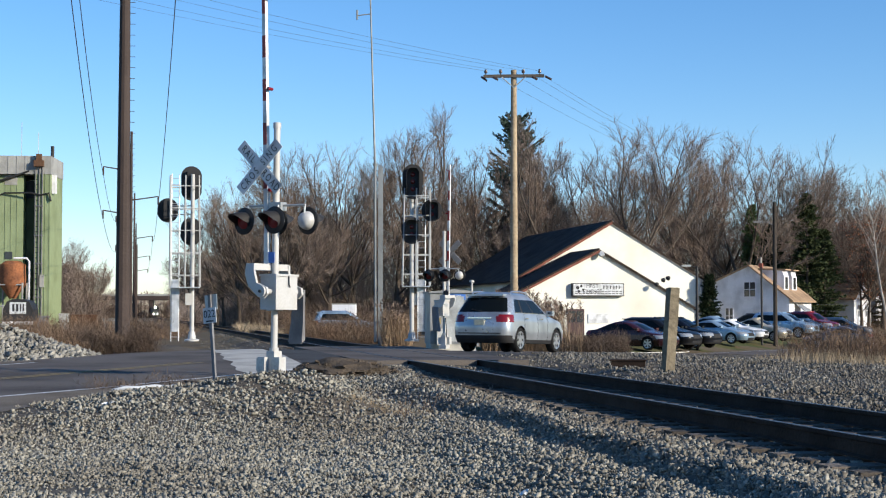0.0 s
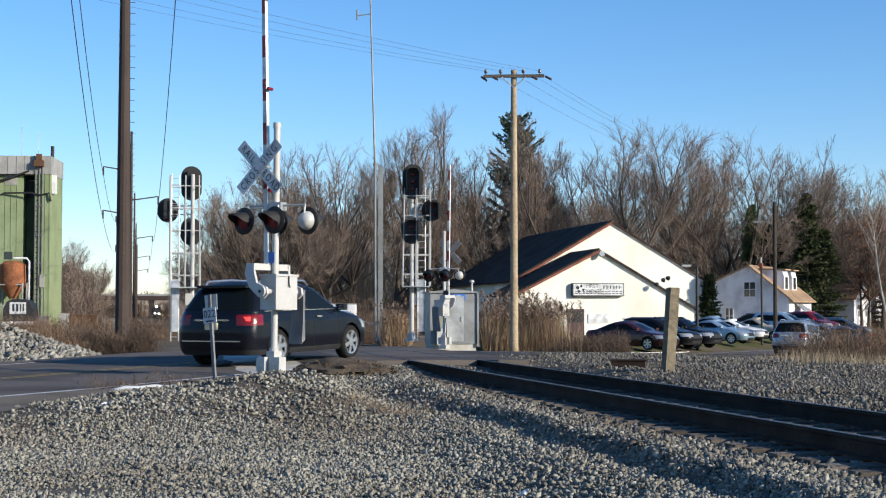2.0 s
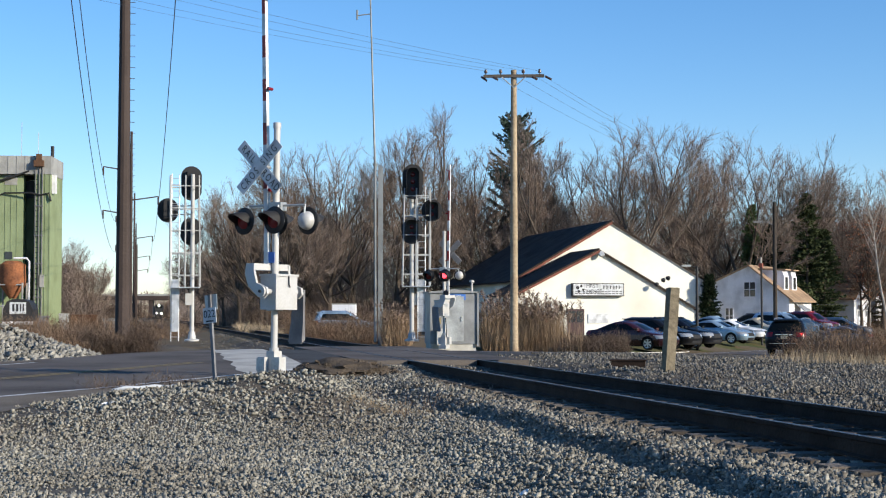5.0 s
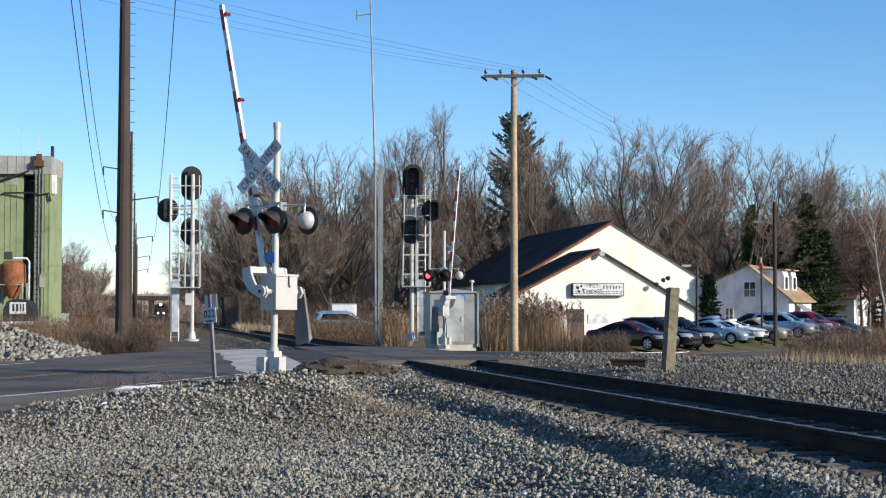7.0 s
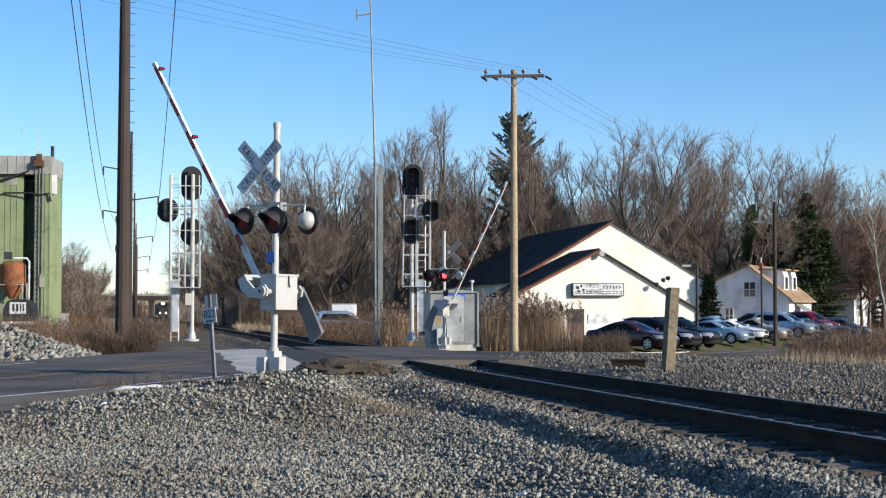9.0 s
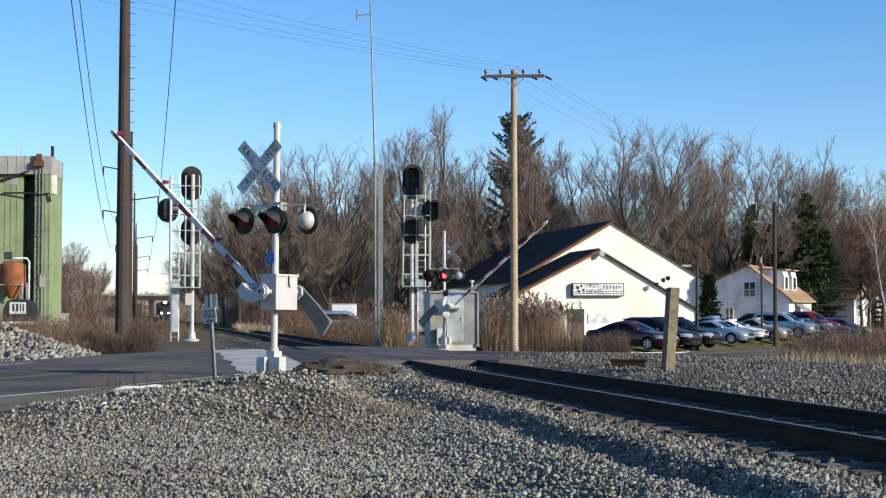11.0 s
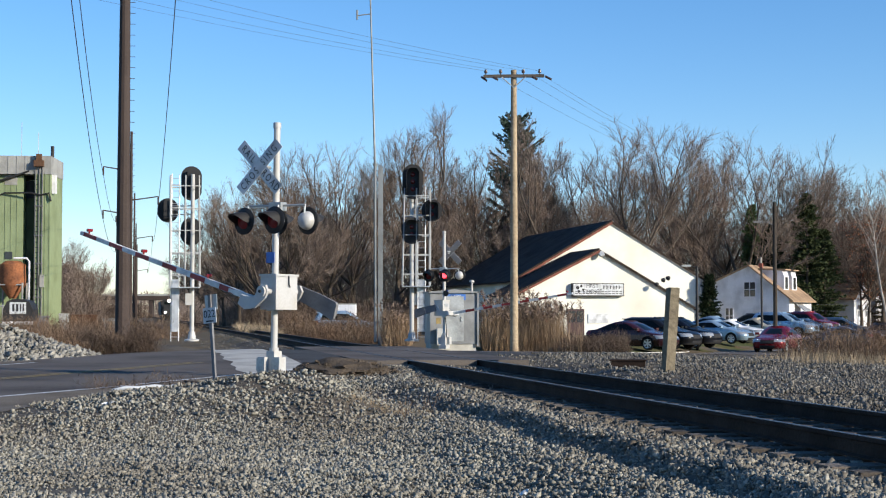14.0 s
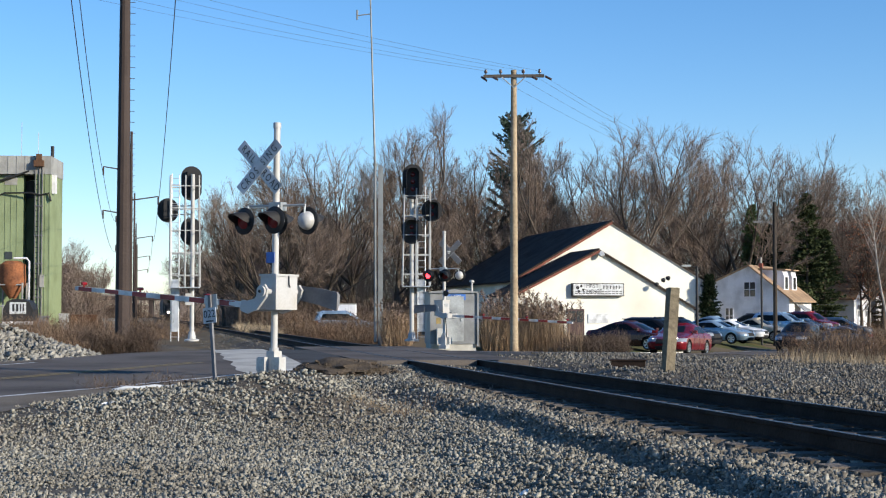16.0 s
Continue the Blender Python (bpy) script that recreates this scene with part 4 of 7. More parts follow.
def cape_house(m):
    """Gable end towards -y, ridge along y."""
    t = thing("white_house", "white clapboard house with tan roof and two dormers", "house", m)
    part("wall", prism(B(), gable_outline(-3.9, 0, 4.4, 0, 4.5, 6.0, 3.0), 0, 9), SIDING, t, "white clapboard wall")
    bm = B()
    roof_slab(bm, 0, 6.0, 4.9, 2.65, -0.3, 9.3)
    part("roof", bm, ROOF_TAN, t, "tan shingle roof")
    bm = B()
    roof_slab(bm, -4.2, 4.4, 0, 6.0, -0.3, 9.3)
    part("roof", bm, ROOF_TAN, t, "tan shingle roof")
    for y in (1.6, 4.8):
        d = part("dormer", prism(B(), [(1.6, 3.6), (3.4, 3.6), (3.4, 5.0), (3.2, 5.6), (0.9, 5.7)], y, y + 1.9), SIDING, t, "small white roof dormer")
        bm = B()
        prism(bm, [(0.6, 5.72), (3.6, 5.62), (3.6, 5.74), (0.6, 5.84)], y - 0.15, y + 2.05)
        part("dormer_roof", bm, ROOF_TAN, d)
        part("dormer_window", box(B(), 3.405, 3.44, y + 0.5, y + 1.4, 3.9, 5.0), WINDOW, d)
    window(t, 0.1, -0.03, 3.2, 1.2, 1.3)
    window(t, -2.2, -0.03, 0.7, 0.8, 1.4)
    ch = part("chimney", box(B(), 0.2, 0.6, 3.0, 3.4, 5.5, 6.35), BRICK_RED, t, "red brick chimney")
    part("chimney_pot", tube(B(), (0.4, 3.2, 6.35), (0.4, 3.2, 6.9), 0.12, n=10), CONCRETE, ch)
    part("awning", prism(B(), [(4.4, 2.6), (5.6, 1.9), (5.6, 1.8), (4.4, 2.5)], 2.0, 4.5), GALVANISED, t, "grey window awning")
    part("porch_wall", box(B(), 4.4, 4.46, 5.5, 8.5, 0.2, 2.4), SIDING, t)
    for i in range(14):
        z = 0.25 + i * 0.3
        part("clapboard_edge", box(B(), -3.9, 4.35 if z < 2.9 else 4.4 - (z - 3) * 1.46, -0.022, -0.001, z, z + 0.02), SIDING, t)


cape_house(pose(29.7, 150.0, -0.6, 0, 0, -28) @ Matrix.Diagonal((0.9, 0.9, 1.05, 1)))


def side_house(m, w, h, roof_mat, label):
    t = thing("house", label, "house", m)
    part("wall", prism(B(), gable_outline(-w, 0, w, 0, h * 0.62, h, h * 0.62), 0, 9), SIDING, t)
    for s in (-1, 1):
        bm = B()
        if s < 0:
            roof_slab(bm, -w - 0.4, h * 0.58, 0, h, -0.3, 9.3)
        else:
            roof_slab(bm, 0, h, w + 0.4, h * 0.58, -0.3, 9.3)
        part("roof", bm, roof_mat, t)
    window(t, -w * 0.45, -0.03, h * 0.25, 0.9, 1.3)
    window(t, w * 0.45, -0.03, h * 0.25, 0.9, 1.3)
    part("chimney", box(B(), 0.3, 0.9, 3, 3.6, h - 0.6, h + 1), BRICK_RED, t)
    return t


side_house(pose(47.5, 175, -0.6, 0, 0, 60), 3.6, 5.6, ROOF_TAN, "small white house with tan roof behind shrubs")
side_house(pose(56.0, 196, -0.2, 0, 0, 62), 5.0, 8.4, ROOF_DARK, "pale grey house with a dark roof among trees")


def plant_tower(m):
    t = thing("batching_tower", "green ribbed batching tower with a grey top", "industrial tower", m)
    top = 15.0
    part("tower_wall", box(B(), -2.25, 0.15, -2.5, 3.5, 0, top), GREEN_CLAD, t, "green cladding panels")
    part("tower_wall", box(B(), 1.3, 2.8, -3.0, 3.5, 0, top), GREEN_CLAD, t, "green cladding panels")
    part("tower_wall", box(B(), -8.0, -2.7, -2.2, 3.5, 0, top - 0.4), GREEN_CLAD, t, "green cladding panels")
    # shade of the recess put into the colour: black box, darkened green panel
    part("shaft", box(B(), 0.15, 1.3, -1.2, 3.5, 0, top - 0.5), BLACK, t, "recess between the bins, coloured black for its shade")
    part("shaft_plates", box(B(), 0.2, 1.25, -1.26, -1.2, 0, 12.8), mat_shaded_green, t, "green inner panel with shade in its colour")
    part("parapet", box(B(), -8.1, 2.85, -3.05, 3.6, top, top + 1.75), GREY_CLAD, t, "grey metal parapet")
    for x in np.arange(-7.6, 2.7, 0.8):
        part("parapet_rib", box(B(), x, x + 0.06, -3.09, -3.05, top, top + 1.75), GREY_CLAD, t)
    part("canopy", prism(B(), [(-1.9, 14.3), (0.8, 15.2), (0.8, 15.35), (-1.9, 14.45)], -3.3, -2.4), BLACK, t, "dark sloping canopy")
    part("hoist", box(B(), 1.3, 2.2, -3.6, -2.9, 15.7, 16.3), DARK_RUST, t, "rusty hoist housing", bevel=0.08)
    part("hoist_top", box(B(), 1.5, 2.0, -3.5, -3.0, 16.28, 16.9), DARK_RUST, t, bevel=0.06)
    part("vent_stack", tube(B(), (2.6, -1, 16.7), (2.6, -1, 17.9), 0.17, n=10), BLACK, t)
    for x, h in ((-0.35, 20.2), (1.25, 19.2)):
        part("whip_antenna", tube(B(), (x, -1, 16.7), (x, -1, h), 0.03, n=5), GALVANISED, t)
    part("wall_unit", box(B(), 2.82, 3.15, -2.4, -1.6, 13.2, 15.0), SIDING, t)
    for x in (1.4, 1.75, 2.05):
        part("conduit", tube(B(), (x, -3.1, 0), (x, -3.1, 15.9), 0.05, n=6), CAST_GREY, t, "dull grey conduit")
    for z in (3.2, 6.4, 9.1, 11.9):
        part("conduit_bracket", box(B(), 1.3, 2.15, -3.16, -3.0, z, z + 0.1), CAST_GREY, t)
    for z in np.arange(0.5, 14.6, 0.5):
        part("ladder_rung", tube(B(), (1.4, -3.1, z), (1.75, -3.1, z), 0.03, n=5), BLACK, t)
    for x in np.arange(-2.1, 0.1, 0.55):
        part("wall_rib", box(B(), x, x + 0.05, -2.54, -2.5, 0, top), GREEN_CLAD, t)
    for x in np.arange(1.45, 2.75, 0.42):
        part("wall_rib", box(B(), x, x + 0.05, -3.04, -3.0, 0, top), GREEN_CLAD, t)
    part("feed_pipe", path_tube(B(), [(-2.4, -2.7, 12.2), (-2.2, -2.7, 12.9), (-1.6, -2.7, 13.2), (0.9, -3.2, 13.2), (1.9, -3.2, 13.0), (2.7, -3.2, 13.2), (2.9, -3.2, 12.4)], 0.08, 8), BLACK, t)
    part("side_pipe", tube(B(), (-2.45, -2.6, 0), (-2.45, -2.6, 12.2), 0.26, n=12), BLACK, t, "tall dark pipe")
    part("upper_panel", box(B(), -1.6, -0.4, -2.56, -2.5, 14.0, 14.9), GREY_CLAD, t)
    tank = part("rust_tank", lathe(B(), [(0, 6.7), (0.7, 6.65), (1.2, 6.3), (1.25, 4.6), (1.15, 4.3), (0.3, 3.1), (0, 3.1)], 20, pose(-0.4, -4.2, 0)), RUST, t, "orange rusted hopper tank", smooth=True)
    for x in (-1.5, 0.7):
        for y in (-5.2, -3.2):
            part("tank_leg", tube(B(), (x, y, 0), (x, y, 4.6), 0.09, n=6), GREY_CLAD, t)
    for z in (2.4, 4.4):
        part("tank_brace", tube(B(), (-1.5, -5.2, z), (0.7, -5.2, z), 0.07, n=6), GREY_CLAD, t)
    part("white_pipe", path_tube(B(), [(-0.2, -4.9, 6.9), (1.0, -4.9, 6.9), (1.25, -4.9, 6.6), (1.25, -4.9, 0)], 0.10, 8), SIDING, t)
    part("upper_window", box(B(), -1.5, -0.8, -2.58, -2.54, 6.9, 7.6), WINDOW, t)
    part("wall_box", box(B(), 1.9, 2.3, -3.2, -3.0, 4.2, 5.4), GREY_CLAD, t)


# the green cladding again, darkened as it looks in the recess's shade
mat_shaded_green = mat("shaded_green_paint", (0.06, 0.085, 0.035), 0.7, vary=0.2, grain=8, stain=0.5, bump=0.1)
plant_tower(pose(-40.5, 150.0, -0.6, 0, 0, 4))


def plant_clutter():
    t = thing("hopper_trailer", "black domed hopper trailer with a white panel", "trailer", pose(-32.9, 120.5, -0.1, 0, 0, 8))
    t.scale = (0.82, 0.9, 0.95)
    out = [(-1.4, 0.5), (1.4, 0.5), (1.35, 1.6), (1.0, 2.2), (0.5, 2.4), (-0.5, 2.4), (-1.0, 2.2), (-1.35, 1.6)]
    part("hopper", prism(B(), out, -2, 2), BLACK, t, bevel=0.05)
    p = part("panel", box(B(), -0.75, 0.75, -2.03, -2.005, 1.2, 2.15), SIGN_WHITE, t, "white panel with dark bars")
    part("panel_bars", box(box(box(box(B(), -0.5, -0.3, -2.05, -2.032, 1.4, 2.0), -0.15, 0.05, -2.05, -2.032, 1.4, 2.0), 0.2, 0.32, -2.05, -2.032, 1.4, 2.0), 0.45, 0.57, -2.05, -2.032, 1.4, 2.0), SIGN_BLACK, p)
    part("bumper", box(B(), -1.4, 1.4, -2.2, -2.0, 0.35, 0.6), SIDING, t)
    part("chassis", box(B(), -1.2, 1.2, -1.9, 1.9, 0.1, 0.5), BLACK, t)
    for s in (-1, 1):
        part("wheel", tube(B(), (s * 1.35, -1.2, 0.0), (s * 1.05, -1.2, 0.0), 0.5, n=18), TYRE, t)
    for x, y, w, h, mtl, lab, nm in ((-33.9, 130, 0.7, 1.5, CAST_GREY, "grey equipment box at the plant", "equipment_box"), (-32.6, 133, 0.35, 1.7, GREY_CLAD, "pale grey storage bin at the plant", "storage_bin"), (-31.6, 136, 1.1, 1.6, DARK_RUST, "rusty dark brown skip at the plant", "skip"), (-29.8, 138, 0.5, 1.3, CAST_GREY, "dark grey concrete block at the plant", "concrete_block")):
        c = thing(nm, lab, nm.replace("_", " "), pose(x, y, gh(x, y), 0, 0, 10))
        part("body", box(B(), -w, w, -0.8, 0.8, 0, h), mtl, c, bevel=0.06)
        part("rim", box(B(), -w - 0.05, w + 0.05, -0.85, 0.85, h - 0.12, h + 0.02), mtl, c, bevel=0.02)


plant_clutter()


def white_container():
    t = thing("storage_container", "small white ribbed container beyond the brown weeds", "container", pose(-7.4, 116.0, gh(-7.4, 116.0)))
    part("container_wall", box(B(), -0.85, 0.85, -1.2, 1.2, 0, 2.35), SIDING, t, bevel=0.02)
    part("container_roof", box(B(), -0.88, 0.88, -1.23, 1.23, 2.35, 2.43), GREY_CLAD, t)
    for x in np.arange(-0.8, 0.8, 0.2):
        part("rib", box(B(), x, x + 0.05, -1.23, -1.2, 0.1, 2.3), SIDING, t)


white_container()


def overpass():
    t = thing("overpass", "dark girder bridge over the far end of the line", "bridge", pose(-140, 700, -0.6), kind="structure")
    part("girder", box(B(), -40, 26, -3, 3, 8.2, 10.2), POLE_STEEL, t)
    part("railing", box(B(), -40, 26, -3.1, -3.0, 10.2, 11.0), GREY_CLAD, t)
    for x in (-34, -20, -6, 8, 20):
        part("pier", box(B(), x - 0.8, x + 0.8, -2.5, 2.5, -0.5, 8.2), POLE_STEEL, t)


overpass()


# ---- trees ----
def bare_tree_meshes(seed, fork, rise, wide):
    """A bare broadleaf tree, 20 m high: limbs as tapered tubes in one mesh, fine twigs as slivers in another.
    fork: share of the height below the first fork; rise: how strongly limbs turn upwards; wide: how far they lean out."""
    rng = random.Random(seed)
    lv, lf, tv, tf = [], [], [], []

    def limb(p, q, r0, r1, sides):
        way = (q - p).normalized()
        a = way.orthogonal().normalized()
        b = way.cross(a)
        k = len(lv)
        for c, r in ((p, r0), (q, r1)):
            for i in range(sides):
                t = 2 * math.pi * i / sides
                lv.append(c + a * (r * math.cos(t)) + b * (r * math.sin(t)))
        for i in range(sides):
            j = (i + 1) % sides
            lf.append((k + i, k + j, k + sides + j, k + sides + i))

    def sliver(p, way, length, w):
        side = way.orthogonal().normalized() * w
        side.rotate(Matrix.Rotation(rng.uniform(0, 6.28), 3, way))
        k = len(tv)
        tv.extend((p - side, p + side, p + way * length))
        tf.append((k, k + 1, k + 2))

    def lean_out(way, angle):
        around = Matrix.Rotation(rng.uniform(0, 6.28), 3, way) @ way.orthogonal().normalized()
        return (way * math.cos(angle) + around * math.sin(angle)).normalized()

    pieces, sides = (5, 6, 4, 2), (7, 5, 4, 3)
    wiggle, pull = (0.04, 0.07, 0.08, 0.08), (0.02, 0.10 * rise, 0.10 * rise, 0.10)

    def grow(p, way, length, r, depth):
        n = pieces[depth]
        for i in range(n):
            way = (way + Vector((rng.uniform(-1, 1), rng.uniform(-1, 1), rng.uniform(-0.6, 0.6))) * wiggle[depth] + Vector((0, 0, pull[depth]))).normalized()
            q = p + way * (length / n)
            r0, r1 = r * (1 - 0.55 * i / n), r * (1 - 0.55 * (i + 1) / n)
            limb(p, q, r0, r1, sides[depth])
            s = (i + 1) / n
            if depth == 0 and s > 0.55:
                grow(q, lean_out(way, rng.uniform(0.6, 1.0) * wide), 7.5 * rng.uniform(0.6, 1.0), r1 * 0.42, 1)
            elif depth in (1, 2) and s > 0.25:
                for _ in range(1 if rng.random() < 0.7 else 2):
                    grow(q, lean_out(way, rng.uniform(0.3, 0.65)), length * (0.72 - 0.25 * s) * rng.uniform(0.7, 1.15), r1 * 0.6, depth + 1)
            elif depth == 3:
                for _ in range(5):
                    w = lean_out(way, rng.uniform(0.25, 0.7))
                    ln = rng.uniform(0.5, 1.15)
                    at = q - way * rng.uniform(0, length / n)
                    sliver(at, w, ln, 0.014)
                    for _ in range(3):
                        sliver(at + w * ln * rng.uniform(0.2, 0.9), (lean_out(w, rng.uniform(0.25, 0.6)) + Vector((0, 0, 0.2))).normalized(), rng.uniform(0.4, 0.95), 0.0105)
            p = q
        ends = (rng.choice((3, 4)), 2, 2, 0)[depth]
        for _ in range(ends):
            if depth == 0:
                grow(p, lean_out(way, rng.uniform(0.25, 0.62) * wide), 9.0 * rng.uniform(0.8, 1.1), r * 0.44, 1)
            else:
                grow(p, lean_out(way, rng.uniform(0.2, 0.5)), length * 0.55 * rng.uniform(0.75, 1.1), r * 0.42, depth + 1)

    grow(Vector((0, 0, -0.3)), Vector((0, 0, 1)), 20 * fork, 0.34, 0)
    scale = 20.0 / max(v.z for v in tv)
    return raw("limbs", [tuple(v * scale) for v in lv], lf, BARK), raw("crown_twigs", [tuple(v * scale) for v in tv], tf, TWIG)


BARE = [bare_tree_meshes(*row) for row in ((3, 0.24, 1.1, 1.35), (5, 0.30, 1.3, 1.15), (8, 0.22, 0.9, 1.5), (11, 0.26, 1.1, 1.4), (17, 0.32, 1.3, 1.1), (23, 0.24, 1.0, 1.5))]


def bare_tree(x, y, height, which, label="bare grey-brown deciduous tree in the winter woods", group="trees of the woods"):
    t = thing("tree", label, "tree", pose(x, y, gh(x, y), 0, 0, random.uniform(0, 360)), group=group)
    s = height / 20.0
    t.scale = (s * random.uniform(1.05, 1.3),) * 2 + (s,)
    limbs, tw = BARE[which % len(BARE)]
    shared("trunk", limbs, t, Matrix.Identity(4))
    shared("crown", tw, t, Matrix.Identity(4))
    return t


def woods():
    rng = random.Random(4)
    # (x, y, height) of trees that stand out
    for i, (x, y, h) in enumerate(((-30.5, 190, 10.3), (-24.1, 165, 14.1), (-21, 160, 14.9), (-18.4, 156, 15.4), (-16.1, 158, 17.8), (-14.7, 165, 19.9), (-11.9, 160, 20.8), (-9.9, 170, 20.5), (-5, 162, 22.6), (-2.5, 172, 22.1), (0.7, 166, 21.2), (3.3, 175, 21), (5.2, 165, 18.8), (10.3, 180, 21.6), (12.4, 164, 22), (16.4, 175, 21), (18.7, 170, 21.5), (20, 160, 21.6), (24.8, 178, 22.1), (26.5, 172, 21.6), (31, 182, 19.9), (32.6, 168, 21.7), (37.6, 174, 21.8), (40, 172, 19.7), (45.2, 184, 20), (46, 178, 18.9), (51.1, 186, 19.6), (51.2, 180, 19.7))):
        bare_tree(x, y, h * (1.08 if -6 < x < -4 or 11 < x < 21 else 0.92 if -3 < x < 2 else 1.02), (0, 3, 1, 5, 2, 4)[i % 6])
    for i in range(20):
        x = -33 + 95 * (i + rng.random()) / 20
        y = rng.uniform(160, 196)
        if x < -14:
            y = rng.uniform(150, 260)
            if x < -0.235 * y + 14:
                continue
        bare_tree(x, y, rng.uniform(13.5, 17), rng.randrange(6))
    # belt along the line
    for i in range(15):
        u = 175 + 400 * (i / 15) ** 1.3 + rng.uniform(-4, 4)
        p = on_track(TRACK_D + rng.uniform(5.5, 12), u)
        bare_tree(p.x, p.y, rng.uniform(12, 16), rng.randrange(6))
    for i in range(5):
        y = rng.uniform(215, 260)
        bare_tree(-0.234 * y + rng.uniform(-7, 1), y, rng.uniform(9, 14), rng.randrange(6), "bare brown tree by the plant")


woods()


def conifer(x, y, height, radius, material, label, seed, gap=0.35, droop=0.25, fullness=0.6, fine=0.75):
    """Whorls of boughs, each a limb with flat sprays of needle slivers."""
    rng = random.Random(seed)
    t = thing("conifer", label, "conifer", pose(x, y, gh(x, y)), group="conifers")
    part("trunk", tube(B(), (0, 0, -0.3), (0, 0, height * 0.97), height * 0.014, height * 0.002, n=8), BARK, t)
    v, f = [], []
    z = height * 0.07
    while z < height * 0.985:
        fr = 1 - z / height
        reach = radius * (fr ** fullness) * rng.uniform(0.75, 1.1) + 0.15
        for _ in range(rng.randint(5, 7)):
            a = rng.uniform(0, 6.28)
            r = reach * rng.uniform(0.55, 1.1)
            tip = Vector((math.cos(a), math.sin(a), -droop + 0.5 * (1 - fr)))
            side = Vector((-math.sin(a), math.cos(a), 0))
            n = int((24 + 42 * fr) / fine)
            for i in range(n):
                s = rng.uniform(0.12, 1)
                c = Vector((0, 0, z)) + tip * (r * s) + Vector((0, 0, 0.12 * r * s * s))
                w = (tip * rng.uniform(0.2, 1) + side * rng.uniform(-1, 1) + Vector((0, 0, rng.uniform(-0.5, 0.6)))).normalized()
                ln = rng.uniform(0.35, 0.75) * (0.5 + 0.5 * fr) * height / 18 * fine + 0.1
                q = w.orthogonal().normalized() * (0.12 * height / 18 + 0.02) * fine
                q.rotate(Matrix.Rotation(rng.uniform(0, 6.28), 3, w))
                k = len(v)
                v.extend((c, c + w * ln * 0.5 + q, c + w * ln, c + w * ln * 0.5 - q))
                f.append((k, k + 1, k + 2, k + 3))
        z += gap * rng.uniform(0.8, 1.2) * (0.5 + fr)
    shared("crown", raw("needles", [tuple(p) for p in v], f, material), t, Matrix.Identity(4))
    return t


conifer(8.3, 178.0, 24.5, 5.6, NEEDLES_BLUE, "tall blue-green pine above the bare woods", 1, gap=0.55, droop=-0.2, fullness=0.42, fine=0.6)
conifer(38.9, 165.0, 14.6, 4.2, NEEDLES, "dark green conifer behind the white house", 2, gap=0.24, fullness=0.75)
conifer(41.0, 166.0, 11.0, 3.2, NEEDLES, "dark green conifer behind the white house", 3, gap=0.26, fullness=0.75)
conifer(35.6, 168.0, 11.5, 2.8, NEEDLES_DARK, "very dark conifer behind the white house", 7, gap=0.28)
conifer(34.0, 170.0, 14.0, 1.7, IVY, "ivy-covered green tree behind the white house", 4, gap=0.4, droop=0.4)
conifer(33.4, 169.0, 9.0, 1.7, IVY, "ivy-covered green tree behind the white house", 14, gap=0.4, droop=0.4)
conifer(22.4, 130.0, 5.0, 1.2, NEEDLES_DARK, "narrow clipped evergreen beside the white building", 5, gap=0.1, fine=0.55)
conifer(54.5, 190.0, 12.0, 2.0, NEEDLES, "dark conifer at the edge of the woods", 6, gap=0.4)


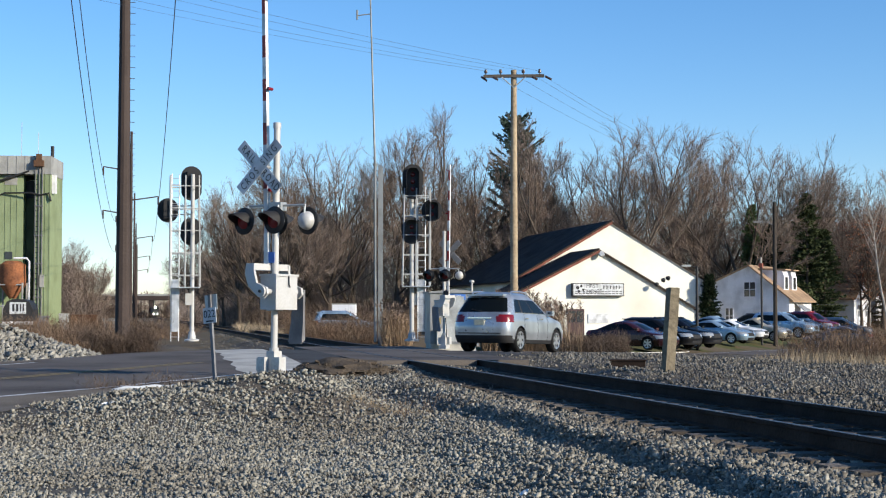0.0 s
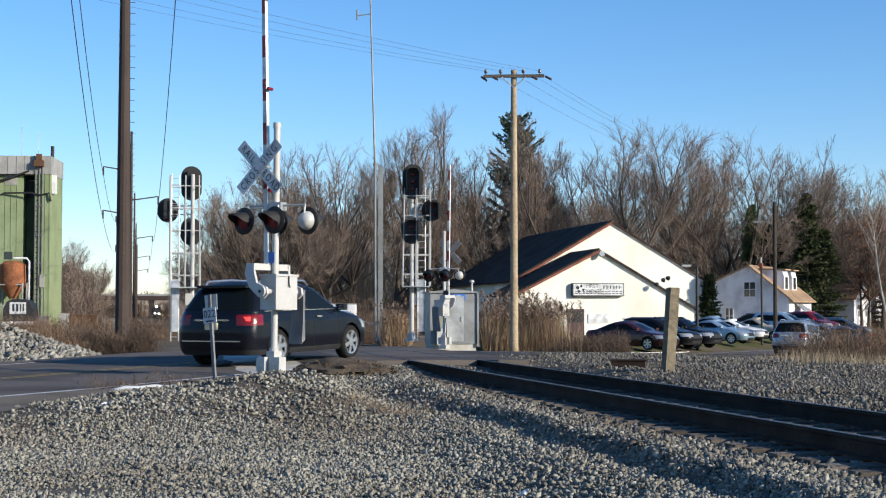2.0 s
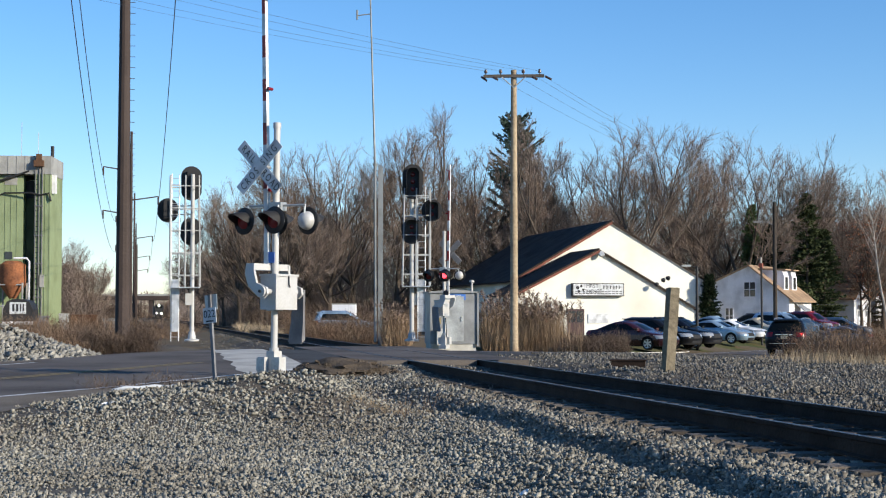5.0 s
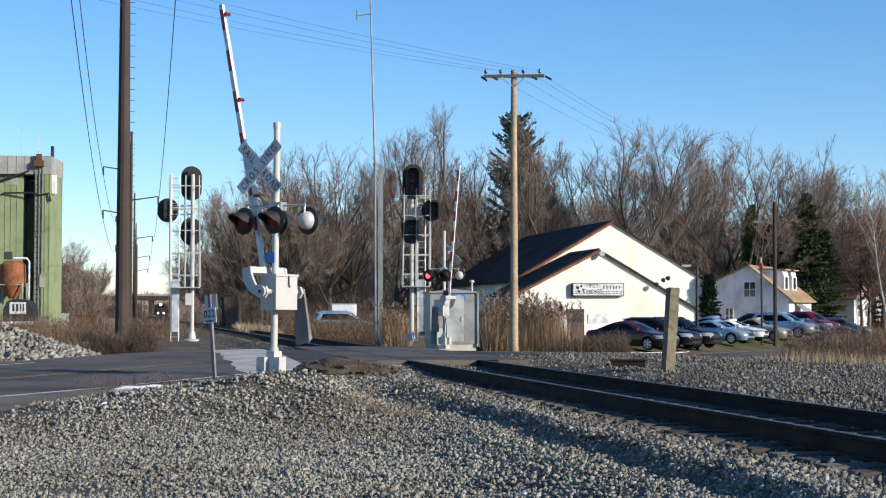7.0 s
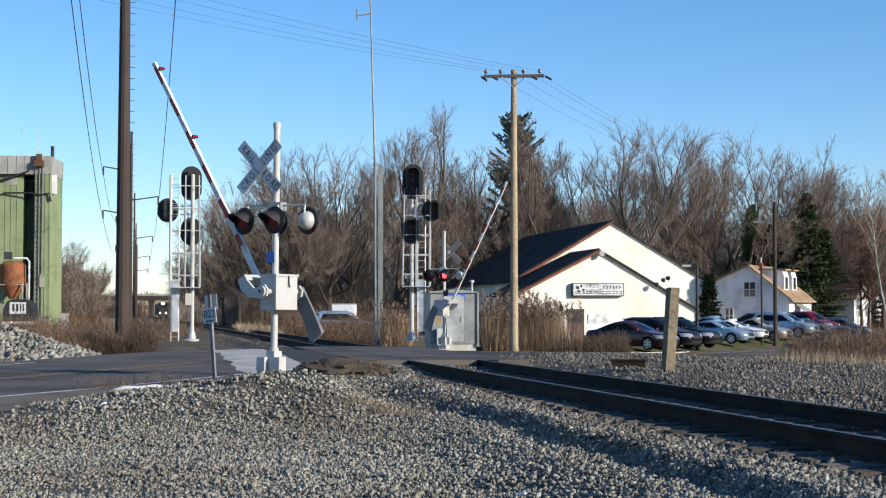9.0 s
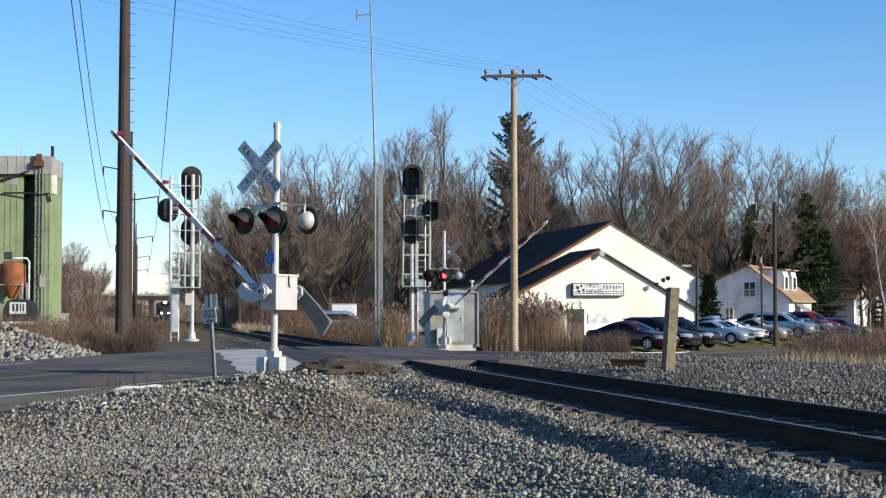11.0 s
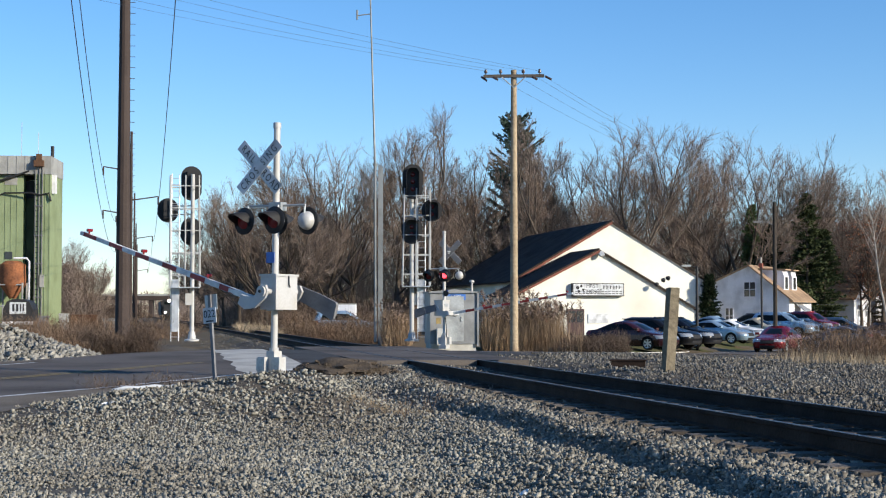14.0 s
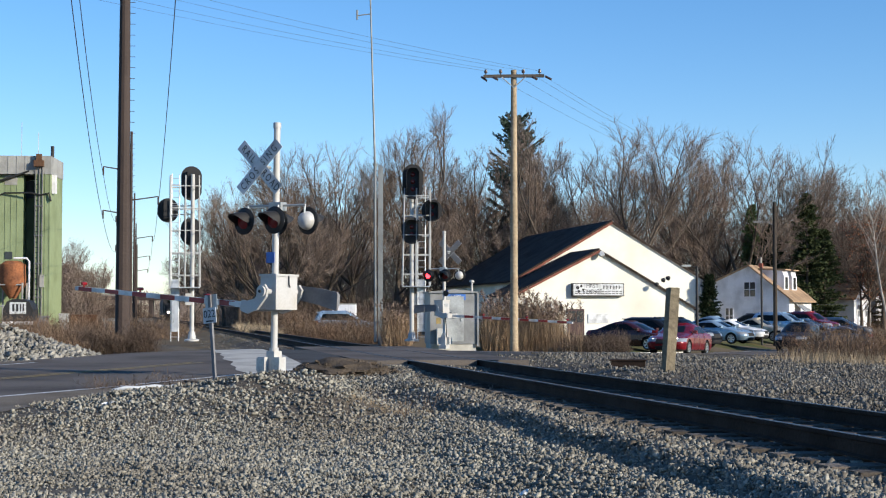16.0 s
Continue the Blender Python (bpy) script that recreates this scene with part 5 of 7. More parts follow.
def blades(name, label, category, area, count, hgt, width, material, seed, lean=0.35, plumes=0, plume_mat=None, bushy=False, mass=0.0, even=False):
    """Many thin blades over an area; area(rng) gives (x, y). bushy: twigs in all directions through a mass of that height."""
    rng = random.Random(seed)
    rs = np.random.default_rng(seed)
    xy = np.array([area(rng) for _ in range(count)])
    x, y = xy.T
    z = ground_height(x, y) - 0.03
    mass = mass or hgt * 0.75
    base = np.stack([x, y, z], -1)
    if bushy:
        size = mass * 1.1
        clump = np.clip(0.62 + 0.28 * wave(x, y, size, seed) + 0.16 * wave(x, y, size * 0.37, seed + 2.0), 0.22, 1.25)
        if even:
            clump = 0.55 + 0.45 * clump
        base[:, 2] += rs.random(count) ** 1.3 * mass * clump
        way = np.stack([rs.normal(0, lean, count), rs.normal(0, lean, count), rs.uniform(0.2, 1, count)], -1)
        way /= np.linalg.norm(way, axis=1, keepdims=True)
        way *= (hgt * rs.uniform(0.25, 0.6, count))[:, None]
    else:
        clump = np.clip(0.8 + 0.25 * wave(x, y, 0.9, seed), 0.35, 1.15)
        h = hgt * rs.uniform(0.4, 1.0, count) * clump
        a, le = rs.uniform(0, 6.28, count), rs.uniform(0, lean, count) * h
        way = np.stack([np.cos(a) * le, np.sin(a) * le, h], -1)
    b = rs.uniform(0, 3.14, count)
    q = np.stack([np.cos(b), np.sin(b), 0 * b], -1) * width
    v = np.stack([base - q, base + q, base + way], 1).reshape(-1, 3)
    t = tagged(new(name, raw(name, v, np.arange(3 * count).reshape(-1, 3), material)), label, category, kind="stuff")
    if plumes:
        pick = np.nonzero((rs.random(count) < plumes) & (way[:, 2] > hgt * 0.55))[0]
        tip = np.repeat((base + way)[pick], 16, 0)
        n = len(tip)
        tip[:, 2] -= rs.uniform(0, 0.28, n)
        w = rs.uniform(-1, 1, (n, 3)) + np.repeat(way[pick], 16, 0) * (1, 1, 0)
        w[:, 2] = rs.uniform(-0.3, 1, n)
        w *= 0.17 / np.linalg.norm(w, axis=1, keepdims=True)
        b = rs.uniform(0, 3.14, n)
        q = np.stack([np.cos(b), np.sin(b), 0 * b], -1) * 0.034
        pv = np.stack([tip - q, tip + q, tip + w + q * 0.4, tip + w * 1.1], 1).reshape(-1, 3)
        shared("plumes", raw("plumes", pv, np.arange(4 * n).reshape(-1, 4), plume_mat), t, Matrix.Identity(4))
    return t


def quad(x0, x1, y0, y1, shear=0.0):
    return lambda rng: (lambda y: (rng.uniform(x0, x1) + shear * (y - y0), y))(rng.uniform(y0, y1))


def spots(centres, r):
    def pick(rng):
        x, y = rng.choice(centres)
        return x + rng.gauss(0, r), y + rng.gauss(0, r)
    return pick


def vegetation():
    blades("reed_bed", "tall dry tan reeds with drooping plumes by the building", "reeds", quad(1.75, 5.2, 65.6, 72), 9500, 2.8, 0.009, REED, 1, lean=0.4, plumes=0.07, plume_mat=PLUME)
    blades("reed_bed", "tall dry tan reeds beside the signal cabin", "reeds", quad(-3.0, -1.6, 76, 82), 3000, 2.3, 0.010, REED, 2, lean=0.4, plumes=0.07, plume_mat=PLUME)
    blades("weed_bank", "low brown weeds and brush along the road", "weeds", quad(4.9, 7.8, 64, 69), 14000, 0.8, 0.008, BRUSH, 3, bushy=True, mass=0.9, lean=0.7)
    blades("weed_bank", "low brown weeds and brush beyond the tracks", "weeds", quad(-8.8, -1.5, 84, 96), 34000, 1.0, 0.011, WEED, 4, bushy=True, mass=1.65, lean=0.7)
    blades("weed_bank", "rust-brown brush at the foot of the pole", "weeds", spots([(-13.2, 59.5), (-12.7, 60.0), (-13.8, 60.2), (-12.4, 60.8), (-12.0, 59.6), (-11.8, 60.2)], 0.38), 16000, 0.8, 0.008, BRUSH, 5, bushy=True, mass=1.7, lean=0.8)
    blades("weed_bank", "rust-brown brush behind the stone pile", "weeds", quad(-19, -13.4, 50, 62), 30000, 0.9, 0.008, WEED, 19, bushy=True, mass=1.15, lean=0.7)
    blades("weed_bank", "rust-brown brush beside the plant", "weeds", quad(-34, -17, 70, 112), 26000, 1.3, 0.016, WEED, 6, bushy=True, mass=1.6, lean=0.7)
    blades("weed_bank", "dry brown brush and weeds on the verge", "weeds", quad(10.1, 19, 39, 47), 34000, 0.8, 0.006, WEED, 7, bushy=True, mass=1.1, lean=0.6)
    blades("dry_grass", "dry straw-coloured grass on the verge", "dry grass", quad(8.0, 16, 34, 40), 4200, 0.45, 0.006, STRAW, 8, lean=0.6)
    blades("dry_grass", "flattened straw-coloured grass on the gravel", "dry grass", quad(-1.35, 0.65, 20.8, 22.6), 5200, 0.075, 0.006, STRAW, 9, lean=2.4)
    blades("dead_weeds", "thin brown dead weeds in the ballast", "weeds", spots([(-0.4, 21.0), (-0.7, 23.6), (-0.2, 22.5)], 0.22), 110, 0.45, 0.004, WEED, 10, lean=0.4)
    blades("dead_weeds", "thin brown dead weeds by the road", "weeds", spots([(-5.6, 25.4), (-5.2, 25.6), (-4.7, 26.5)], 0.25), 900, 0.3, 0.005, BRUSH, 11, bushy=True, mass=0.28, lean=0.8)
    blades("weed_bank", "pale dry grass along the line", "weeds", quad(-12.5, -6, 96, 130, -0.15), 9000, 1.0, 0.02, STRAW, 12, bushy=True, mass=0.5, lean=0.6)
    # woods behind woods, too far to tell apart
    blades("distant_woods", "grey-brown mass of bare woods in the distance", "woods", quad(-24, 80, 200, 225), 90000, 5.0, 0.045, TWIG, 16, bushy=True, mass=18.5, lean=0.5, even=True)
    blades("distant_woods", "grey-brown mass of bare woods along the line", "woods", lambda rng: (lambda p: (p.x, p.y))(on_track(TRACK_D + rng.uniform(4.0, 26), 170 + 430 * rng.random() ** 1.5)), 55000, 4.0, 0.042, TWIG, 17, bushy=True, mass=11, lean=0.5, even=True)
    blades("distant_woods", "low grey-brown treeline on the horizon", "woods", quad(-420, -60, 900, 980), 45000, 4, 0.4, TWIG, 18, bushy=True, even=True, mass=15, lean=0.5)
    for x0, x1 in ((-205, -131), (-117, -92)):
        blades("distant_woods", "dark brown brush before the far bridge", "woods", quad(x0, x1, 640, 690), 12000, 4, 0.22, BRUSH, 22, bushy=True, even=True, mass=7, lean=0.5)
    blades("distant_woods", "brown thicket of bare trees by the plant", "woods", quad(-60, -54, 225, 250), 14000, 3.5, 0.035, TWIG, 20, bushy=True, mass=10.5, lean=0.5, even=True)
    blades("reed_bed", "scattered tall reeds with dark plumes before the white wall", "reeds", quad(4.4, 5.9, 64, 67), 260, 2.9, 0.008, REED, 21, lean=0.3, plumes=0.4, plume_mat=PLUME)
    # brush under the woods
    blades("undergrowth", "dense brown undergrowth below the woods", "undergrowth", quad(-20, 22, 150, 176), 40000, 2.6, 0.016, BRUSH, 13, bushy=True, mass=3.5, lean=0.6)
    blades("undergrowth", "dense brown undergrowth behind the houses", "undergrowth", quad(22, 75, 186, 205), 36000, 3.0, 0.018, BRUSH, 15, bushy=True, mass=4.5, lean=0.6)
    blades("undergrowth", "dense brown undergrowth along the line", "undergrowth", lambda rng: (lambda p: (p.x, p.y))(on_track(TRACK_D + rng.uniform(4.5, 18), rng.uniform(120, 420))), 36000, 2.4, 0.016, BRUSH, 14, bushy=True, mass=3.2, lean=0.6)


vegetation()


def scrub_tree(x, y, h, leaf_mat, label, seed, n=800, r=2.2, trunk=None):
    t = bare_tree(x, y, h, seed, label, "")
    if trunk:
        part_ob = t.children[0]
        part_ob.material_slots[0].link = "OBJECT"
        part_ob.material_slots[0].material = trunk
    rng = random.Random(seed)
    v, f = [], []
    for _ in range(n):
        a, rr, z = rng.uniform(0, 6.28), r * rng.random() ** 0.6, rng.uniform(0.25, 0.95)
        c = Vector((rr * math.cos(a) * 20 / h, rr * math.sin(a) * 20 / h, z * 20))
        w = Vector((rng.uniform(-1, 1), rng.uniform(-1, 1), rng.uniform(-1, 1))).normalized() * 0.24
        q = w.orthogonal().normalized() * 0.10
        k = len(v)
        v.extend((c - w, c + q, c + w, c - q))
        f.append((k, k + 1, k + 2, k + 3))
    shared("leaves", raw("leaves", [tuple(p) for p in v], f, leaf_mat), t, Matrix.Identity(4))


scrub_tree(45.5, 168, 12.5, RUSSET, "tree with russet dead leaves at the woods", 1)
scrub_tree(49.0, 172, 14.0, RUSSET, "tree with russet dead leaves at the woods", 3)


def slender_tree(x, y, height):
    """A young pale trunk that leans, with a few thin boughs and the last leaves."""
    rng = random.Random(12)
    t = thing("tree", "slender pale young tree with a few russet leaves", "tree", pose(x, y, gh(x, y), 0, -8, 0))
    pts = [(0.05 * math.sin(i * 1.3), 0.04 * math.cos(i), height * i / 8) for i in range(9)]
    bm = B()
    for i, (a, b) in enumerate(zip(pts, pts[1:])):
        tube(bm, a, b, 0.062 * (1 - i / 8.5), 0.062 * (1 - (i + 1) / 8.5), n=7)
    part("trunk", bm, BIRCH, t, smooth=True)
    v, f = [], []
    for i in range(18):
        bm = B()
        z = height * rng.uniform(0.38, 0.97)
        a, ln = rng.uniform(0, 6.28), (height - z) * 0.42 + 0.3
        p, tip = Vector((0, 0, z)), Vector((math.cos(a) * ln * 0.55, math.sin(a) * ln * 0.55, z + ln))
        tube(bm, p, tip, 0.013, 0.005, n=4)
        for _ in range(3):
            s = p.lerp(tip, rng.uniform(0.3, 0.9))
            tube(bm, s, s + Vector((rng.uniform(-0.4, 0.4), rng.uniform(-0.4, 0.4), rng.uniform(0.2, 0.6))) * ln * 0.6, 0.006, 0.003, n=3)
        for _ in range(3):
            c = p.lerp(tip, rng.uniform(0.4, 1))
            w = Vector((rng.uniform(-1, 1), rng.uniform(-1, 1), rng.uniform(-1, 0.2))).normalized() * 0.07
            q = w.orthogonal().normalized() * 0.03
            k = len(v)
            v.extend((tuple(c), tuple(c + w * 0.5 + q), tuple(c + w), tuple(c + w * 0.5 - q)))
            f.append((k, k + 1, k + 2, k + 3))
        part("bough", bm, BIRCH, t)
    shared("leaves", raw("leaves", v, f, RUSSET), t, Matrix.Identity(4))


slender_tree(18.0, 62.0, 7.3)


# ---- loose stone ----
def stones(name, label, pts, sizes, material, seed, category="gravel"):
    """Angular stones: three-sided chips with every corner pushed, one mesh."""
    rng = np.random.default_rng(seed)
    n = len(pts)
    chip = np.array([(0.66, 0, -0.34), (-0.33, 0.57, -0.34), (-0.33, -0.57, -0.34), (0.66, 0, 0.34), (-0.33, 0.57, 0.34), (-0.33, -0.57, 0.34)])
    v = chip[None] * rng.uniform(0.7, 1.25, (n, 6, 1)) + rng.uniform(-0.2, 0.2, (n, 6, 3))
    v = v * rng.uniform(0.4, 1.4, (n, 1, 3))
    q = rng.normal(size=(n, 4))
    q /= np.linalg.norm(q, axis=1, keepdims=True)
    w, x, y, z = q.T
    rot = np.stack([1 - 2 * (y * y + z * z), 2 * (x * y - z * w), 2 * (x * z + y * w), 2 * (x * y + z * w), 1 - 2 * (x * x + z * z), 2 * (y * z - x * w), 2 * (x * z - y * w), 2 * (y * z + x * w), 1 - 2 * (x * x + y * y)], -1).reshape(n, 3, 3)
    v = np.einsum("nij,nkj->nki", rot, v) * np.asarray(sizes)[:, None, None] + np.asarray(pts)[:, None]
    f = np.array([(0, 2, 1), (3, 4, 5), (0, 1, 4), (0, 4, 3), (1, 2, 5), (1, 5, 4), (2, 0, 3), (2, 3, 5)])
    faces = (f[None] + (np.arange(n) * 6)[:, None, None]).reshape(-1, 3)
    return tagged(new(name, raw(name, v.reshape(-1, 3), faces, material)), label, category, kind="stuff")


def gravel_field():
    rng = np.random.default_rng(7)
    pts, sizes = [], []

    def scatter(n, x0, x1, y0, y1, s0, s1, keep):
        x, y = rng.uniform(x0, x1, n), rng.uniform(y0, y1, n)
        ok = np.abs(x) < 0.305 * y + 0.6
        d = x * NX + y * NY
        k = (x - ROAD_X) * RX + (y - ROAD_Y) * RY
        r = (x - ROAD_X) * RY - (y - ROAD_Y) * RX
        ok &= keep(x, y, d, k, r)
        # trodden patches where the soil shows through
        for px, py, ax, ay, bare in ((-3.1, 14.0, 0.75, 0.32, 0.85), (-5.7, 20.4, 0.8, 1.1, 0.75), (-0.3, 21.6, 1.5, 0.55, 0.8), (-1.4, 26.2, 1.6, 0.8, 0.6), (-4.2, 18.2, 0.5, 0.35, 0.5), (-0.6, 17.2, 0.9, 0.5, 0.4), (-5.6, 15.3, 1.1, 0.9, 0.4)):
            q = ((x - px) / ax) ** 2 + ((y - py) / ay) ** 2 + 0.5 * wave(x, y, 0.23, 5.0)
            ok &= rng.random(n) > bare * np.clip(1.4 - q, 0, 1)
        x, y = x[ok], y[ok]
        s = s0 * (s1 / s0) ** rng.random(len(x))
        z = ground_height(x, y) + s * rng.uniform(-0.25, 0.7, len(x))
        pts.append(np.stack([x, y, z], -1)), sizes.append(s)

    off_road = lambda x, y, d, k, r: ((r > 2.9) | (r < -6.6)) & ((np.abs(d - TRACK_D) > 1.9) | (y > 60))
    shoulder = lambda x, y, d, k, r: (r > 3.4 + 0.6 * np.sin(x * 1.7)) & (d < TRACK_D - 1.5 - 0.2 * np.sin(y * 2.1))
    scatter(112000, -6.8, 7, 11.6, 20, 0.014, 0.044, shoulder)
    scatter(62000, -8, 9.5, 20, 29, 0.019, 0.058, shoulder)
    scatter(14000, 0.6, 4.2, 9.6, 11.6, 0.014, 0.044, shoulder)
    stones("ballast", "grey angular crushed-stone ballast over the ground", np.concatenate(pts), np.concatenate(sizes), STONE, 1, "ballast")
    pts, sizes = [], []
    scatter(34000, -2, 14, 26, 46, 0.022, 0.062, off_road)
    scatter(12000, 1.5, 9.5, 15, 26, 0.028, 0.075, lambda x, y, d, k, r: d > TRACK_D + 1.6)
    stones("gravel_plain", "dusty grey-brown gravel beyond the rails", np.concatenate(pts), np.concatenate(sizes), DUST_STONE, 4, "gravel")
    # dirty shoulder of the ballast bed, its stone also darkened for shade
    pts, sizes = [], []
    n = 15000
    d, u = rng.uniform(TRACK_D - 2.1, TRACK_D - 0.85, n), 8 + 24 * rng.random(n) ** 1.3
    for dd, uu in ((d, u), (2 * TRACK_D - d, u + 2), (rng.uniform(TRACK_D - 0.7, TRACK_D + 0.7, 4000), rng.uniform(6, 32, 4000)), (rng.uniform(TRACK_D - 3.4, TRACK_D + 3, 6000), rng.uniform(48, 100, 6000))):
        x, y = dd * NX - uu * NY, dd * NY + uu * NX
        ok = np.abs(x) < 0.305 * y + 0.5
        x, y = x[ok], y[ok]
        s = 0.022 * (0.062 / 0.022) ** rng.random(len(x))
        pts.append(np.stack([x, y, ground_height(x, y) + s * rng.uniform(-0.1, 0.25, len(x))], -1)), sizes.append(s)
    stones("track_ballast", "stained ballast between and beside the rails, darkened for shade", np.concatenate(pts), np.concatenate(sizes), STAINED_SHADED, 3, "ballast")
    # crumbs of broken asphalt on the heap
    n = 260
    a, q = rng.uniform(0, 6.283, n), np.sqrt(rng.uniform(0, 1, n))
    x, y = -1.9 + 1.15 * q * np.cos(a), 29.6 + 0.85 * q * np.sin(a)
    stones("asphalt_crumbs", "crumbs of dark broken asphalt on the heap", np.stack([x, y, ground_height(x, y) + 0.2 * (1 - q ** 2) + 0.01], -1), rng.uniform(0.02, 0.06, n), OLD_ASPHALT, 5, "rubble")
    n = 160
    x, y = -3.75 + rng.normal(0, 0.3, n), 25.9 + rng.normal(0, 0.22, n)
    stones("clod_heap", "dark earth clods round the foot of the sign", np.stack([x, y, ground_height(x, y) + 0.03], -1), rng.uniform(0.05, 0.16, n), OLD_ASPHALT, 6, "earth")
    # pile of rubble beyond the road
    n = 4200
    a, q = rng.uniform(0, 6.283, n), np.sqrt(rng.uniform(0, 1, n))
    x, y = -11.9 + 3.0 * q * np.cos(a), 40.5 + 2.2 * q * np.sin(a)
    z = ground_height(x, y) + 1.25 * (1 - q ** 1.25) * (1 + 0.12 * np.sin(3 * a)) + 0.02
    stones("rubble_pile", "pile of pale broken stone beside the road", np.stack([x, y, z], -1), rng.uniform(0.06, 0.16, n), RIPRAP, 2, "rubble")


gravel_field()


# ---- vehicles ----
def section(bm, x, pts):
    """One half-outline (y, z) mirrored into a full ring."""
    ring = [bm.verts.new((x, -y, z)) for y, z in pts] + [bm.verts.new((x, y, z)) for y, z in reversed(pts)]
    return ring


def skin(bm, rings, caps=True):
    for a, b in zip(rings, rings[1:]):
        n = len(a)
        for i in range(n):
            bm.faces.new((a[i], b[i], b[(i + 1) % n], a[(i + 1) % n]))
    if caps:
        bm.faces.new(rings[0]), bm.faces.new(rings[-1][::-1])


def wheel_meshes():
    out = {}
    bm = lathe(B(), [(0.70, -0.36), (0.92, -0.36), (1.0, -0.25), (1.0, 0.25), (0.92, 0.36), (0.70, 0.36), (0.70, -0.36)], 28, pose(0, 0, 0, 90, 0, 0))
    out["tyre"] = finish(bm, "tyre", TYRE, smooth=True)
    bm = lathe(B(), [(0.70, -0.3), (0.70, 0.34), (0.66, 0.34), (0.62, 0.1), (0.0, 0.08)], 28, pose(0, 0, 0, 90, 0, 0))
    out["well"] = finish(bm, "wheel_well", CAR_TRIM, smooth=True)
    bm = B()
    for i in range(6):
        m = Matrix.Rotation(math.pi * 2 * i / 6, 4, "Y")
        prism(bm, [(-0.10, 0.1), (0.10, 0.1), (0.13, 0.66), (-0.13, 0.66)], -0.34, -0.26, m)
    lathe(bm, [(0, 0.36), (0.16, 0.35), (0.2, 0.28), (0, 0.28)], 16, pose(0, 0, 0, 90, 0, 0))
    lathe(bm, [(0.70, 0.36), (0.64, 0.35), (0.62, 0.28), (0.70, 0.28)], 28, pose(0, 0, 0, 90, 0, 0))
    out["rim"] = finish(bm, "rim", ALLOY, smooth=True)
    return out


WHEELS = wheel_meshes()


PROFILES = {
    # per style: rear edge, front edge (share of the height, metres in from the bumper), height share of belt and of cowl
    "suv": ([(0.11, 0.14), (0.22, 0.02), (0.42, 0.0), (0.58, 0.05), (0.66, 0.13), (0.90, 0.42), (0.95, 0.50), (1.0, 0.75)],
            [(0.11, 0.16), (0.20, 0.04), (0.36, 0.0), (0.47, 0.08), (0.54, 0.30), (0.60, 0.85), (0.64, 1.22), (0.90, 2.0), (0.95, 2.25), (1.0, 2.6)], 0.63),
    "sedan": ([(0.11, 0.16), (0.22, 0.03), (0.45, 0.0), (0.58, 0.03), (0.66, 0.12), (0.695, 0.62), (0.88, 1.35), (0.94, 1.62), (1.0, 2.0)],
              [(0.11, 0.16), (0.22, 0.04), (0.36, 0.0), (0.47, 0.10), (0.55, 0.42), (0.62, 1.0), (0.66, 1.28), (0.89, 2.0), (0.95, 2.25), (1.0, 2.6)], 0.655),
}


